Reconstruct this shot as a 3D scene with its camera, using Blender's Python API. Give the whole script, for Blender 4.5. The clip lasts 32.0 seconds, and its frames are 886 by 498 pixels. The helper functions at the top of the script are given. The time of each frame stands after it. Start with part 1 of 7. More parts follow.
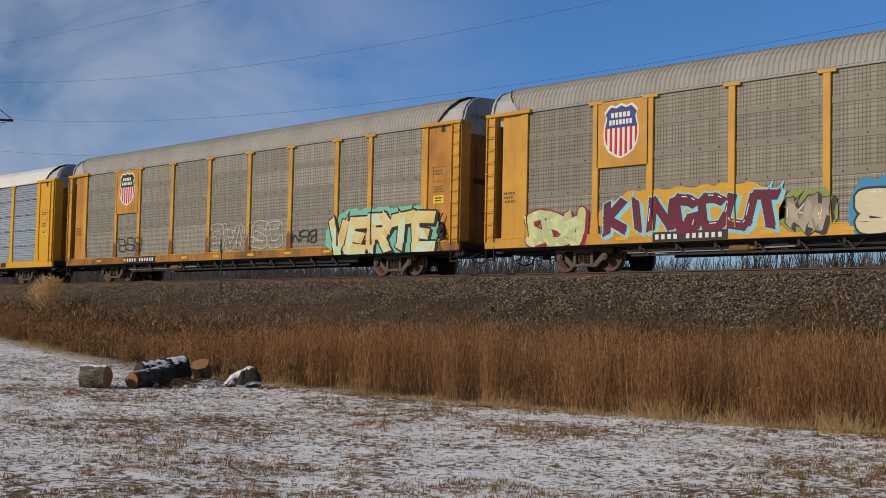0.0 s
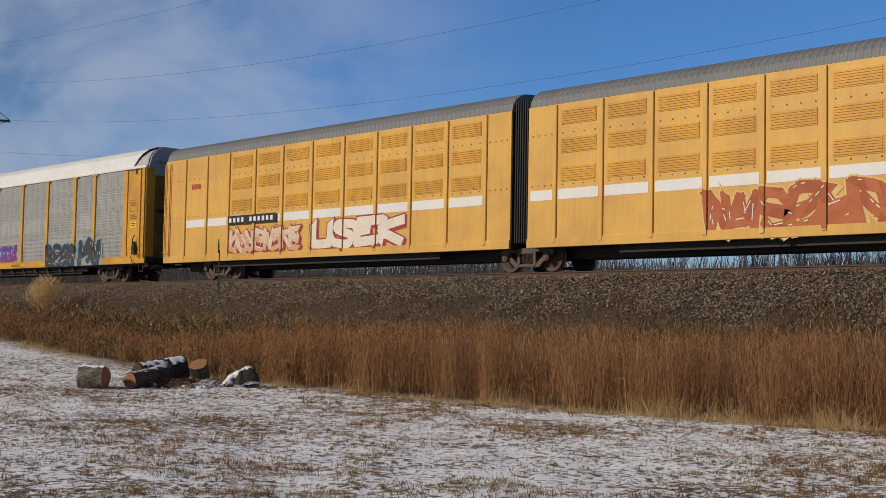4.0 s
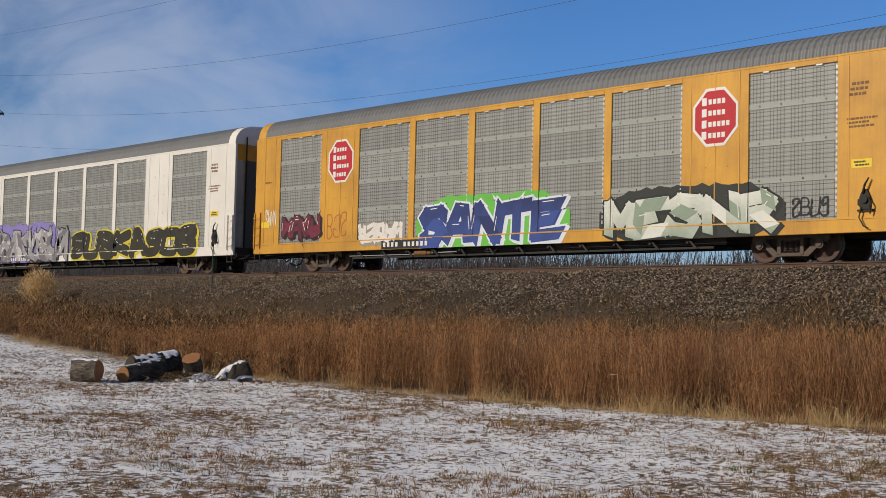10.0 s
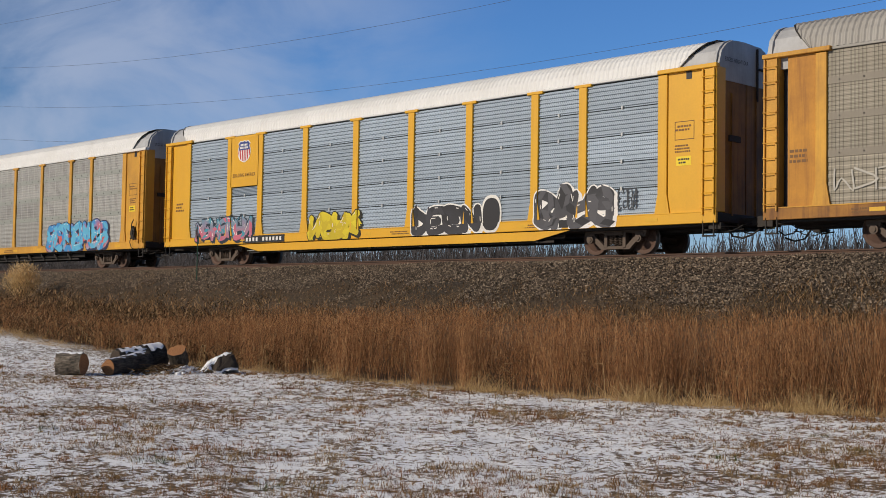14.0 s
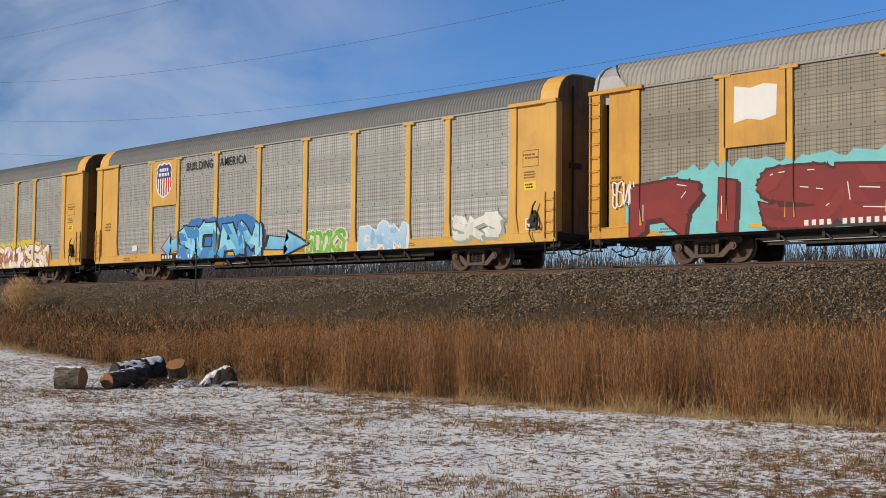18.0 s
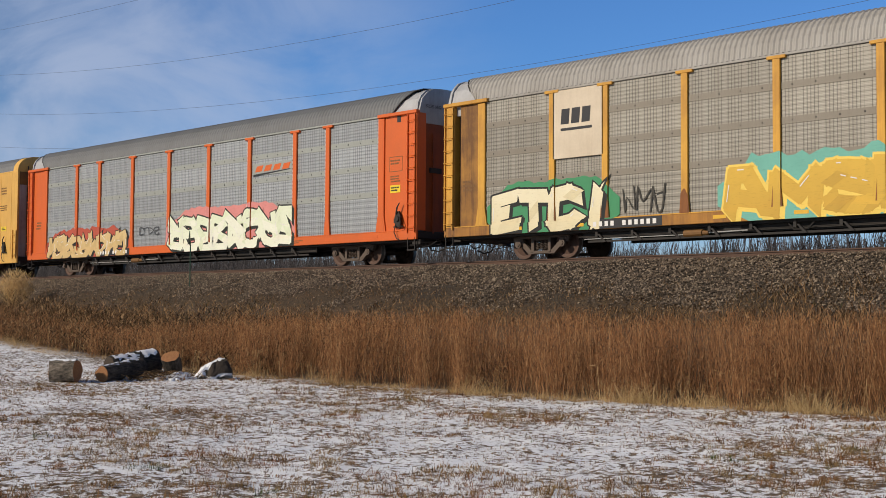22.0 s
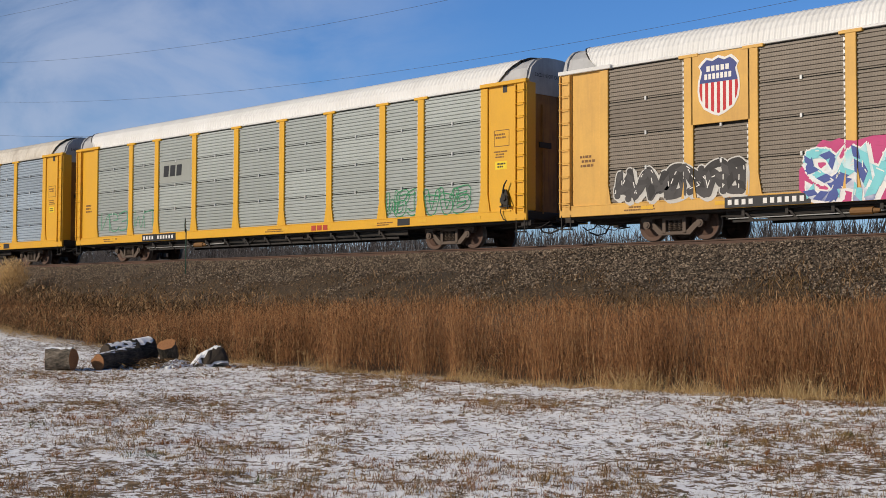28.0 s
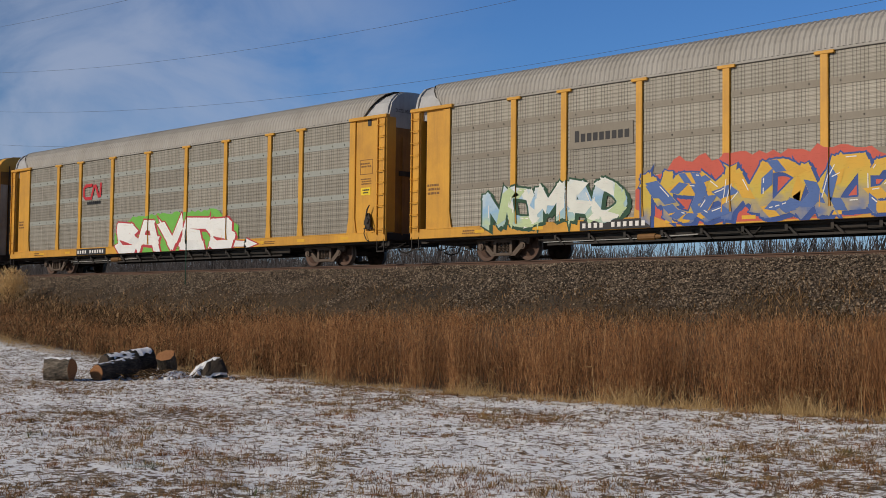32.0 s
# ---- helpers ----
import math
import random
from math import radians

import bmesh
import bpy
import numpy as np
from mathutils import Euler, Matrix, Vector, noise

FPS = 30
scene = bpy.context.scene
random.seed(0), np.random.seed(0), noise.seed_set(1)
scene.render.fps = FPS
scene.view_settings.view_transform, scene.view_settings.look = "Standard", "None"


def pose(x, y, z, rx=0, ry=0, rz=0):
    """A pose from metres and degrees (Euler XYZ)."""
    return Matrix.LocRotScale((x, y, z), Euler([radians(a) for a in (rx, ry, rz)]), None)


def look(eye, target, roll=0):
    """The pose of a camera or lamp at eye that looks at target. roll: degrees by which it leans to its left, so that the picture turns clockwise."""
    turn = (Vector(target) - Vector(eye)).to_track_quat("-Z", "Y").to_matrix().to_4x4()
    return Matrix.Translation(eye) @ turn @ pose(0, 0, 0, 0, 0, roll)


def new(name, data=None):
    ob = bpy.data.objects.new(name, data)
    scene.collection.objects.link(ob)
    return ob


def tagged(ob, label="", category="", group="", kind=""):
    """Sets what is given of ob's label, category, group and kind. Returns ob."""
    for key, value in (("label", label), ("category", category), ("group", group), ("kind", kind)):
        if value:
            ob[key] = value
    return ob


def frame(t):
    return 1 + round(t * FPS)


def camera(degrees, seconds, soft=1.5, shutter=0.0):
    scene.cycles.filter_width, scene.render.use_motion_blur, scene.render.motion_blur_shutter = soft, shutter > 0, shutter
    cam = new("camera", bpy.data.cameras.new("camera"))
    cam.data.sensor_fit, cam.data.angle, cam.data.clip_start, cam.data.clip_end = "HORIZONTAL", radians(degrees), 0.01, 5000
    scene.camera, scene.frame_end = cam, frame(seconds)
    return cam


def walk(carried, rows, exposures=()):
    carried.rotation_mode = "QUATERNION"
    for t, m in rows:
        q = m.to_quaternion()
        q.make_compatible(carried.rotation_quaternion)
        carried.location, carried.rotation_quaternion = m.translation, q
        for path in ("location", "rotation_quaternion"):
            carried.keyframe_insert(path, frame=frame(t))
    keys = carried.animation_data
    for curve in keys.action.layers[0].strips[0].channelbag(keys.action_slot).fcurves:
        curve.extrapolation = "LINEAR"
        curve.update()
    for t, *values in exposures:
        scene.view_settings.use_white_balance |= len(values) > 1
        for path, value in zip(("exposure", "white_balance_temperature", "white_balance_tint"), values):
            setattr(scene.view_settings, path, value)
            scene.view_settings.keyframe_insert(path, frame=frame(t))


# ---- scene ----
# ---------- camera ----------
cam = camera(37.646, 32.0, soft=0.5, shutter=0.0)
EYE = (0.0, 0.0, 1.6)
TURNS = [
    (0, 93.420, -1.253, 46.748), (0.5, 93.395, -1.176, 46.711), (1, 93.374, -1.105, 46.703), (1.5, 93.383, -1.070, 46.705),
    (2, 93.423, -1.049, 46.608), (2.5, 93.445, -1.156, 46.565), (3, 93.438, -1.173, 46.570), (3.5, 93.446, -1.136, 46.604),
    (5.5, 93.088, -0.863, 46.768), (6, 93.074, -0.897, 46.790), (6.5, 93.160, -1.007, 46.874), (7, 93.167, -1.156, 46.918),
    (7.5, 93.202, -1.165, 46.911), (8, 93.230, -1.226, 46.890), (8.5, 93.285, -1.335, 46.824), (9, 93.291, -1.348, 46.606),
    (9.5, 93.227, -1.396, 46.499), (10, 93.175, -1.318, 46.381), (10.5, 93.102, -1.324, 46.316), (11, 93.006, -1.248, 46.202),
    (11.5, 93.000, -1.214, 46.112), (12, 92.928, -1.034, 46.025), (12.5, 92.858, -1.005, 45.954), (13, 92.797, -0.947, 45.947),
    (13.5, 92.718, -0.968, 45.814), (14, 92.770, -0.916, 45.743), (14.5, 92.818, -0.861, 45.688), (16.5, 93.029, -0.737, 45.479),
    (17, 93.001, -0.920, 45.412), (17.5, 93.152, -0.874, 45.520), (18, 93.306, -0.629, 45.702), (18.5, 93.442, -0.487, 45.781),
    (19, 93.490, -0.338, 45.801), (19.5, 93.493, -0.328, 45.753), (20, 93.455, -0.328, 45.752), (20.5, 93.373, -0.371, 45.709),
    (21, 93.220, -0.408, 45.600), (21.5, 93.062, -0.381, 45.537), (22, 92.918, -0.339, 45.464), (22.5, 92.861, -0.254, 45.487),
    (23, 92.757, -0.298, 45.445), (23.5, 92.672, -0.254, 45.433), (24, 92.598, -0.260, 45.409), (24.5, 92.524, -0.242, 45.399),
    (25, 92.458, -0.188, 45.375), (25.5, 92.429, -0.162, 45.365), (27.5, 92.378, -0.218, 45.376), (28, 92.353, -0.190, 45.285),
    (28.5, 92.431, -0.149, 45.228), (29, 92.597, -0.288, 45.261), (29.5, 92.736, -0.450, 45.284), (30, 92.815, -0.536, 45.277),
    (30.5, 92.865, -0.683, 45.245), (31, 92.897, -0.705, 45.251), (31.5, 92.939, -0.677, 45.302), (32, 92.940, -0.678, 45.262),
]
walk(cam, [(t, pose(*EYE, rx, ry, rz)) for t, rx, ry, rz in TURNS],
     exposures=[(0, -0.26), (3, -0.20), (7, -0.17), (11, -0.08), (14, -0.06), (16, -0.02), (19, 0.02), (24, 0.08), (28, 0.06), (30, 0.05), (31, -0.20), (32, -0.24)])

# ---------- world, sun ----------
SUN_EL, SUN_DIR = 29.5, Vector((-0.36, -0.93, 0.0)).normalized()
sun_az = math.atan2(SUN_DIR.x, SUN_DIR.y)
world = bpy.data.worlds.new("world")
scene.world = world
world.use_nodes = True
wn, wl = world.node_tree.nodes, world.node_tree.links
wn.clear()
w_out = wn.new("ShaderNodeOutputWorld")
w_bg = wn.new("ShaderNodeBackground")
w_bg.inputs["Strength"].default_value = 0.075
sky = wn.new("ShaderNodeTexSky")
sky.sky_type = "NISHITA"
sky.sun_disc = False
sky.sun_elevation, sky.sun_rotation = radians(SUN_EL), sun_az
sky.air_density, sky.dust_density, sky.ozone_density = 1.0, 0.3, 2.5
w_tc = wn.new("ShaderNodeTexCoord")
w_map = wn.new("ShaderNodeMapping")
w_map.inputs["Rotation"].default_value = (radians(12), radians(-20), radians(-40))
w_map.inputs["Scale"].default_value = (1.6, 7.5, 11.0)
wl.new(w_tc.outputs["Generated"], w_map.inputs["Vector"])
w_n1 = wn.new("ShaderNodeTexNoise")
w_n1.inputs["Scale"].default_value, w_n1.inputs["Detail"].default_value, w_n1.inputs["Roughness"].default_value = 1.1, 7.0, 0.55
w_n1.inputs["Distortion"].default_value = 0.6
wl.new(w_map.outputs["Vector"], w_n1.inputs["Vector"])
# the veil of cirrus lies to the west and thins out eastward
w_dot = wn.new("ShaderNodeVectorMath")
w_dot.operation = "DOT_PRODUCT"
w_dot.inputs[1].default_value = (-0.92, 0.36, 0.14)
wl.new(w_tc.outputs["Generated"], w_dot.inputs[0])
w_mask = wn.new("ShaderNodeMapRange")
w_mask.interpolation_type = "SMOOTHSTEP"
for k, v in (("From Min", 0.885), ("From Max", 1.0), ("To Min", 0.0), ("To Max", 0.72)):
    w_mask.inputs[k].default_value = v
wl.new(w_dot.outputs["Value"], w_mask.inputs["Value"])
w_cl = wn.new("ShaderNodeMapRange")
w_cl.interpolation_type = "SMOOTHSTEP"
for k, v in (("From Min", 0.30), ("From Max", 0.72), ("To Min", 0.0), ("To Max", 1.0)):
    w_cl.inputs[k].default_value = v
wl.new(w_n1.outputs["Fac"], w_cl.inputs["Value"])
w_mul = wn.new("ShaderNodeMath")
w_mul.operation = "MULTIPLY"
wl.new(w_mask.outputs["Result"], w_mul.inputs[0])
wl.new(w_cl.outputs["Result"], w_mul.inputs[1])
w_tint = wn.new("ShaderNodeMixRGB")
w_tint.blend_type = "MULTIPLY"
w_tint.inputs["Fac"].default_value = 1.0
# deep blue away from the sun, greyed and dimmed sunward to weaken the fill
w_side = wn.new("ShaderNodeVectorMath")
w_side.operation = "DOT_PRODUCT"
w_side.inputs[1].default_value = tuple(SUN_DIR * math.cos(radians(SUN_EL)) + Vector((0, 0, math.sin(radians(SUN_EL)))))
wl.new(w_tc.outputs["Generated"], w_side.inputs[0])
w_sf = wn.new("ShaderNodeMapRange")
w_sf.interpolation_type = "SMOOTHSTEP"
for k, v in (("From Min", -0.25), ("From Max", 0.35), ("To Min", 0.0), ("To Max", 1.0)):
    w_sf.inputs[k].default_value = v
wl.new(w_side.outputs["Value"], w_sf.inputs["Value"])
w_hue = wn.new("ShaderNodeMixRGB")
w_hue.inputs["Color1"].default_value = (0.59, 1.01, 1.58, 1)
w_hue.inputs["Color2"].default_value = (0.50, 0.54, 0.60, 1)
wl.new(w_sf.outputs["Result"], w_hue.inputs["Fac"])
w_sep = wn.new("ShaderNodeSeparateXYZ")
wl.new(w_tc.outputs["Generated"], w_sep.inputs["Vector"])
w_low = wn.new("ShaderNodeMapRange")
w_low.interpolation_type = "SMOOTHSTEP"
for k, v in (("From Min", 0.0), ("From Max", 0.13), ("To Min", 1.0), ("To Max", 0.0)):
    w_low.inputs[k].default_value = v
wl.new(w_sep.outputs["Z"], w_low.inputs["Value"])
w_pale = wn.new("ShaderNodeMixRGB")
w_pale.inputs["Color2"].default_value = (0.86, 0.92, 1.24, 1)
wl.new(w_low.outputs["Result"], w_pale.inputs["Fac"])
wl.new(w_hue.outputs["Color"], w_pale.inputs["Color1"])
wl.new(w_pale.outputs["Color"], w_tint.inputs["Color2"])
wl.new(sky.outputs["Color"], w_tint.inputs["Color1"])
w_mix = wn.new("ShaderNodeMixRGB")
w_mix.inputs["Color2"].default_value = (5.5, 6.4, 8.5, 1)
wl.new(w_mul.outputs["Value"], w_mix.inputs["Fac"])
wl.new(w_tint.outputs["Color"], w_mix.inputs["Color1"])
wl.new(w_mix.outputs["Color"], w_bg.inputs["Color"])
wl.new(w_bg.outputs["Background"], w_out.inputs["Surface"])

sun = new("sun", bpy.data.lights.new("sun", "SUN"))
sun.data.energy, sun.data.angle, sun.data.color = 3.4, radians(0.53), (1.0, 0.875, 0.73)
to_sun = SUN_DIR * math.cos(radians(SUN_EL)) + Vector((0, 0, math.sin(radians(SUN_EL))))
sun.matrix_world = look((0, 0, 60), Vector((0, 0, 60)) - to_sun)


# ---------- materials ----------
def shader(name, rough=0.7, metal=0.0):
    m = bpy.data.materials.new(name)
    m.use_nodes = True
    nt = m.node_tree
    b = nt.nodes["Principled BSDF"]
    b.inputs["Roughness"].default_value, b.inputs["Metallic"].default_value = rough, metal
    return m, nt, b


def node(nt, kind, **values):
    n = nt.nodes.new("ShaderNode" + kind)
    for k, v in values.items():
        n.inputs[k.replace("_", " ")].default_value = v
    return n


def ramp(nt, stops):
    n = nt.nodes.new("ShaderNodeValToRGB")
    while len(n.color_ramp.elements) < len(stops):
        n.color_ramp.elements.new(0.5)
    for e, (p, c) in zip(n.color_ramp.elements, stops):
        e.position, e.color = p, (*c, 1) if len(c) == 3 else c
    return n


def coords(nt, scale=(1, 1, 1)):
    tc = nt.nodes.new("ShaderNodeTexCoord")
    mp = nt.nodes.new("ShaderNodeMapping")
    mp.inputs["Scale"].default_value = scale
    nt.links.new(tc.outputs["Object"], mp.inputs["Vector"])
    return mp.outputs["Vector"]


def noise_tex(nt, vec, scale, detail=4.0, rough=0.55, dist=0.0):
    n = node(nt, "TexNoise", Scale=scale, Detail=detail, Roughness=rough, Distortion=dist)
    nt.links.new(vec, n.inputs["Vector"])
    return n.outputs["Fac"]


def mix(nt, fac, a, b, mode="MIX"):
    n = nt.nodes.new("ShaderNodeMixRGB")
    n.blend_type = mode
    for key, v in (("Fac", fac), ("Color1", a), ("Color2", b)):
        if isinstance(v, bpy.types.NodeSocket):
            nt.links.new(v, n.inputs[key])
        elif isinstance(v, (int, float)):
            n.inputs[key].default_value = v
        else:
            n.inputs[key].default_value = (*v, 1)
    return n.outputs["Color"]


def bump(nt, b, height, strength=0.3, distance=0.02):
    n = node(nt, "Bump", Strength=strength, Distance=distance)
    nt.links.new(height, n.inputs["Height"])
    nt.links.new(n.outputs["Normal"], b.inputs["Normal"])


def grimy(name, base, dirt, rough=0.55, metal=0.0, amount=0.5, streak=0.6, seed=0.0):
    """Paint or metal with cloudy fading and vertical streaks of dirt."""
    m, nt, b = shader(name, rough, metal)
    v1 = coords(nt)
    big = noise_tex(nt, v1, 0.55 + seed, 5.0, 0.6)
    v2 = coords(nt, (7.0, 7.0, 0.5))
    run = noise_tex(nt, v2, 1.0, 4.0, 0.65)
    fine = noise_tex(nt, v1, 16.0, 3.0, 0.6)
    r1 = ramp(nt, [(0.40, (0, 0, 0)), (0.68, (1, 1, 1))])
    nt.links.new(big, r1.inputs["Fac"])
    r2 = ramp(nt, [(0.45, (0, 0, 0)), (0.68, (streak, streak, streak))])
    nt.links.new(run, r2.inputs["Fac"])
    both = mix(nt, 0.5, r1.outputs["Color"], r2.outputs["Color"], "ADD")
    scaled = mix(nt, 1.0, both, (amount, amount, amount), "MULTIPLY")
    col = mix(nt, scaled, base, dirt)
    col = mix(nt, 0.25, col, mix(nt, fine, tuple(c * 0.7 for c in base), tuple(min(1, c * 1.25) for c in base)))
    nt.links.new(col, b.inputs["Base Color"])
    bump(nt, b, big, 0.06, 0.03)
    return m


def plain(name, color, rough=0.6, metal=0.0):
    m, nt, b = shader(name, rough, metal)
    fine = noise_tex(nt, coords(nt), 9.0, 4.0, 0.6)
    col = mix(nt, fine, tuple(c * 0.78 for c in color), tuple(min(1, c * 1.18) for c in color))
    nt.links.new(col, b.inputs["Base Color"])
    return m


def perforated(name, base, dirt, pitch_x, pitch_z, amount=0.6, group=0.0, hole=0.30):
    """Galvanised sheet with rows of punched holes."""
    m, nt, b = shader(name, 0.55, 0.25)
    v = coords(nt)
    sep = nt.nodes.new("ShaderNodeSeparateXYZ")
    nt.links.new(v, sep.inputs["Vector"])

    def wave(out, pitch, width):
        f = node(nt, "Math")
        f.operation = "MULTIPLY"
        nt.links.new(out, f.inputs[0])
        f.inputs[1].default_value = 1.0 / pitch
        g = nt.nodes.new("ShaderNodeMath")
        g.operation = "FRACT"
        nt.links.new(f.outputs[0], g.inputs[0])
        h = nt.nodes.new("ShaderNodeMath")
        h.operation = "LESS_THAN"
        nt.links.new(g.outputs[0], h.inputs[0])
        h.inputs[1].default_value = width
        return h.outputs[0]

    holes = nt.nodes.new("ShaderNodeMath")
    holes.operation = "MULTIPLY"
    nt.links.new(wave(sep.outputs["X"], pitch_x, 0.26), holes.inputs[0])
    nt.links.new(wave(sep.outputs["Z"], pitch_z, 0.68), holes.inputs[1])
    out = holes.outputs[0]
    if group:
        g2 = nt.nodes.new("ShaderNodeMath")
        g2.operation = "MULTIPLY"
        nt.links.new(out, g2.inputs[0])
        nt.links.new(wave(sep.outputs["X"], group, 0.74), g2.inputs[1])
        out = g2.outputs[0]
    info = nt.nodes.new("ShaderNodeObjectInfo")
    big = noise_tex(nt, coords(nt, (1, 1, 1)), 0.9, 5.0, 0.65)
    run = noise_tex(nt, coords(nt, (9, 9, 0.6)), 1.0, 4.0, 0.6)
    dirtmix = mix(nt, 0.5, big, run)
    r = ramp(nt, [(0.35, (0, 0, 0)), (0.68, (1, 1, 1))])
    nt.links.new(dirtmix, r.inputs["Fac"])
    amt = mix(nt, 1.0, r.outputs["Color"], (amount, amount, amount), "MULTIPLY")
    col = mix(nt, amt, base, dirt)
    vary = mix(nt, info.outputs["Random"], (0.86, 0.86, 0.86), (1.10, 1.10, 1.10))
    col = mix(nt, 1.0, col, vary, "MULTIPLY")
    col = mix(nt, out, col, tuple(c * hole for c in base))
    nt.links.new(col, b.inputs["Base Color"])
    return m


YELLOW = grimy("fleet_yellow", (0.70, 0.36, 0.035), (0.27, 0.12, 0.03), 0.5, amount=0.55, streak=0.8)
YELLOW_NEW = grimy("bright_yellow", (0.76, 0.41, 0.02), (0.55, 0.27, 0.03), 0.45, amount=0.35)
YELLOW_PALE = grimy("faded_yellow", (0.74, 0.43, 0.09), (0.42, 0.22, 0.06), 0.55, amount=0.55, streak=0.8)
YELLOW_RUST = grimy("rusty_yellow", (0.70, 0.37, 0.045), (0.26, 0.10, 0.025), 0.65, amount=0.75, streak=1.0)
ORANGE = grimy("bright_orange", (0.70, 0.125, 0.012), (0.42, 0.10, 0.02), 0.5, amount=0.4)
CREAM = grimy("cream_white", (0.83, 0.80, 0.73), (0.56, 0.50, 0.42), 0.5, amount=0.4)
ROOF_GREY = grimy("weathered_grey_roof", (0.36, 0.345, 0.315), (0.20, 0.182, 0.15), 0.6, 0.0, amount=0.6)
ROOF_WHITE = grimy("white_roof", (0.74, 0.745, 0.73), (0.44, 0.425, 0.385), 0.5, amount=0.35)
ROOF_TAN = grimy("stained_white_roof", (0.66, 0.62, 0.54), (0.30, 0.25, 0.19), 0.55, amount=0.8, streak=1.0)
ROOF_DARK = grimy("dark_grey_roof", (0.165, 0.172, 0.175), (0.10, 0.10, 0.095), 0.6, 0.0, amount=0.5)
CAP_SILVER = grimy("silver_end_cap", (0.44, 0.45, 0.46), (0.13, 0.125, 0.115), 0.55, 0.0, amount=0.6)
PLATE_CREAM = grimy("stained_cream_plate", (0.70, 0.60, 0.45), (0.42, 0.33, 0.22), 0.55, amount=0.5)
PEELED = grimy("peeled_brown_panel", (0.42, 0.20, 0.035), (0.075, 0.032, 0.018), 0.75, amount=1.2, streak=1.0)
LEAF_GREY = grimy("weathered_door_leaf", (0.42, 0.42, 0.41), (0.13, 0.12, 0.11), 0.6, amount=0.9, streak=1.0)
LEAF_DARK = grimy("slate_door_leaf", (0.10, 0.10, 0.105), (0.05, 0.05, 0.05), 0.6, amount=0.6)
SHEET_BROWN = perforated("weathered_mesh_sheet", (0.295, 0.272, 0.218), (0.17, 0.146, 0.105), 0.105, 0.052, 0.7, 0.62)
SHEET_GREY = perforated("grey_mesh_sheet", (0.34, 0.323, 0.275), (0.21, 0.186, 0.145), 0.105, 0.052, 0.55, 0.62)
SHEET_LIGHT = perforated("light_mesh_sheet", (0.43, 0.43, 0.41), (0.31, 0.30, 0.275), 0.105, 0.052, 0.5, 0.62)
SHEET_STEEL = perforated("steel_mesh_sheet", (0.36, 0.385, 0.40), (0.27, 0.28, 0.285), 0.105, 0.052, 0.5, 0.62, hole=0.4)
RUST_PANEL = grimy("peeled_rusty_panel", (0.62, 0.29, 0.035), (0.22, 0.08, 0.022), 0.7, amount=0.8, streak=1.0)
RUST_FOOT = grimy("rusted_post_foot", (0.30, 0.11, 0.025), (0.09, 0.035, 0.018), 0.75, amount=1.0, streak=1.0)
RUST_SILL = grimy("rust_streaked_sill", (0.44, 0.20, 0.03), (0.10, 0.04, 0.02), 0.7, amount=1.1, streak=1.0)
SHEET_DARK = perforated("slate_mesh_sheet", (0.32, 0.33, 0.31), (0.22, 0.22, 0.20), 0.105, 0.052, 0.5, 0.62)
RIB_BLUE = perforated("galvanised_rib_sheet", (0.39, 0.465, 0.545), (0.28, 0.33, 0.38), 0.075, 0.092, 0.5, hole=0.45)
RIB_GREY = perforated("dull_rib_sheet", (0.42, 0.455, 0.44), (0.30, 0.325, 0.305), 0.075, 0.092, 0.5, hole=0.8)
RIB_BROWN = perforated("dirty_rib_sheet", (0.24, 0.205, 0.165), (0.14, 0.115, 0.09), 0.075, 0.092, 0.6, hole=0.6)
BAND_BROWN = grimy("weathered_band", (0.25, 0.225, 0.18), (0.17, 0.142, 0.105), 0.6, 0.1, amount=0.6)
BAND_GREY = grimy("grey_band", (0.34, 0.36, 0.33), (0.24, 0.24, 0.21), 0.55, 0.15, amount=0.5)
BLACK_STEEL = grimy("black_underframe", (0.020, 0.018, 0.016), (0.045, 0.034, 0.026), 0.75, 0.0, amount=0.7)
DIRTY_STEEL = grimy("truck_cast_steel", (0.12, 0.088, 0.066), (0.045, 0.034, 0.027), 0.75, 0.1, amount=0.6)
RUST_WHEEL = grimy("rusty_wheel", (0.10, 0.055, 0.037), (0.04, 0.028, 0.022), 0.7, 0.2, amount=0.6)
SHINY_STEEL = plain("worn_tread_steel", (0.20, 0.17, 0.15), 0.45, 0.5)
# car-end paints: streaked grime, with the shade of the ends darkened into the colour
END_DARK = grimy("shaded_end_paint", (0.30, 0.15, 0.03), (0.035, 0.024, 0.016), 0.7, amount=0.9, streak=1.0)
END_ORANGE = grimy("shaded_orange_end", (0.28, 0.06, 0.01), (0.05, 0.025, 0.016), 0.7, amount=0.8, streak=1.0)
RAIL_RUST = grimy("rusty_rail", (0.105, 0.055, 0.034), (0.05, 0.03, 0.022), 0.7, 0.1, amount=0.6)
TIE_WOOD = grimy("creosoted_tie", (0.07, 0.05, 0.04), (0.12, 0.10, 0.08), 0.9, amount=0.6)
RUBBER = plain("black_rubber", (0.02, 0.02, 0.02), 0.6)
WHITE = grimy("white_paint", (0.80, 0.79, 0.76), (0.55, 0.52, 0.48), 0.5, amount=0.3)
BLACK = plain("black_paint", (0.018, 0.018, 0.02), 0.5)
RED = plain("red_paint", (0.50, 0.012, 0.022), 0.6)
BLUE = plain("navy_paint", (0.03, 0.05, 0.22), 0.5)
STENCIL = plain("brown_stencil", (0.18, 0.085, 0.02), 0.6)
TAG_YELLOW = plain("yellow_placard", (0.85, 0.62, 0.02), 0.5)
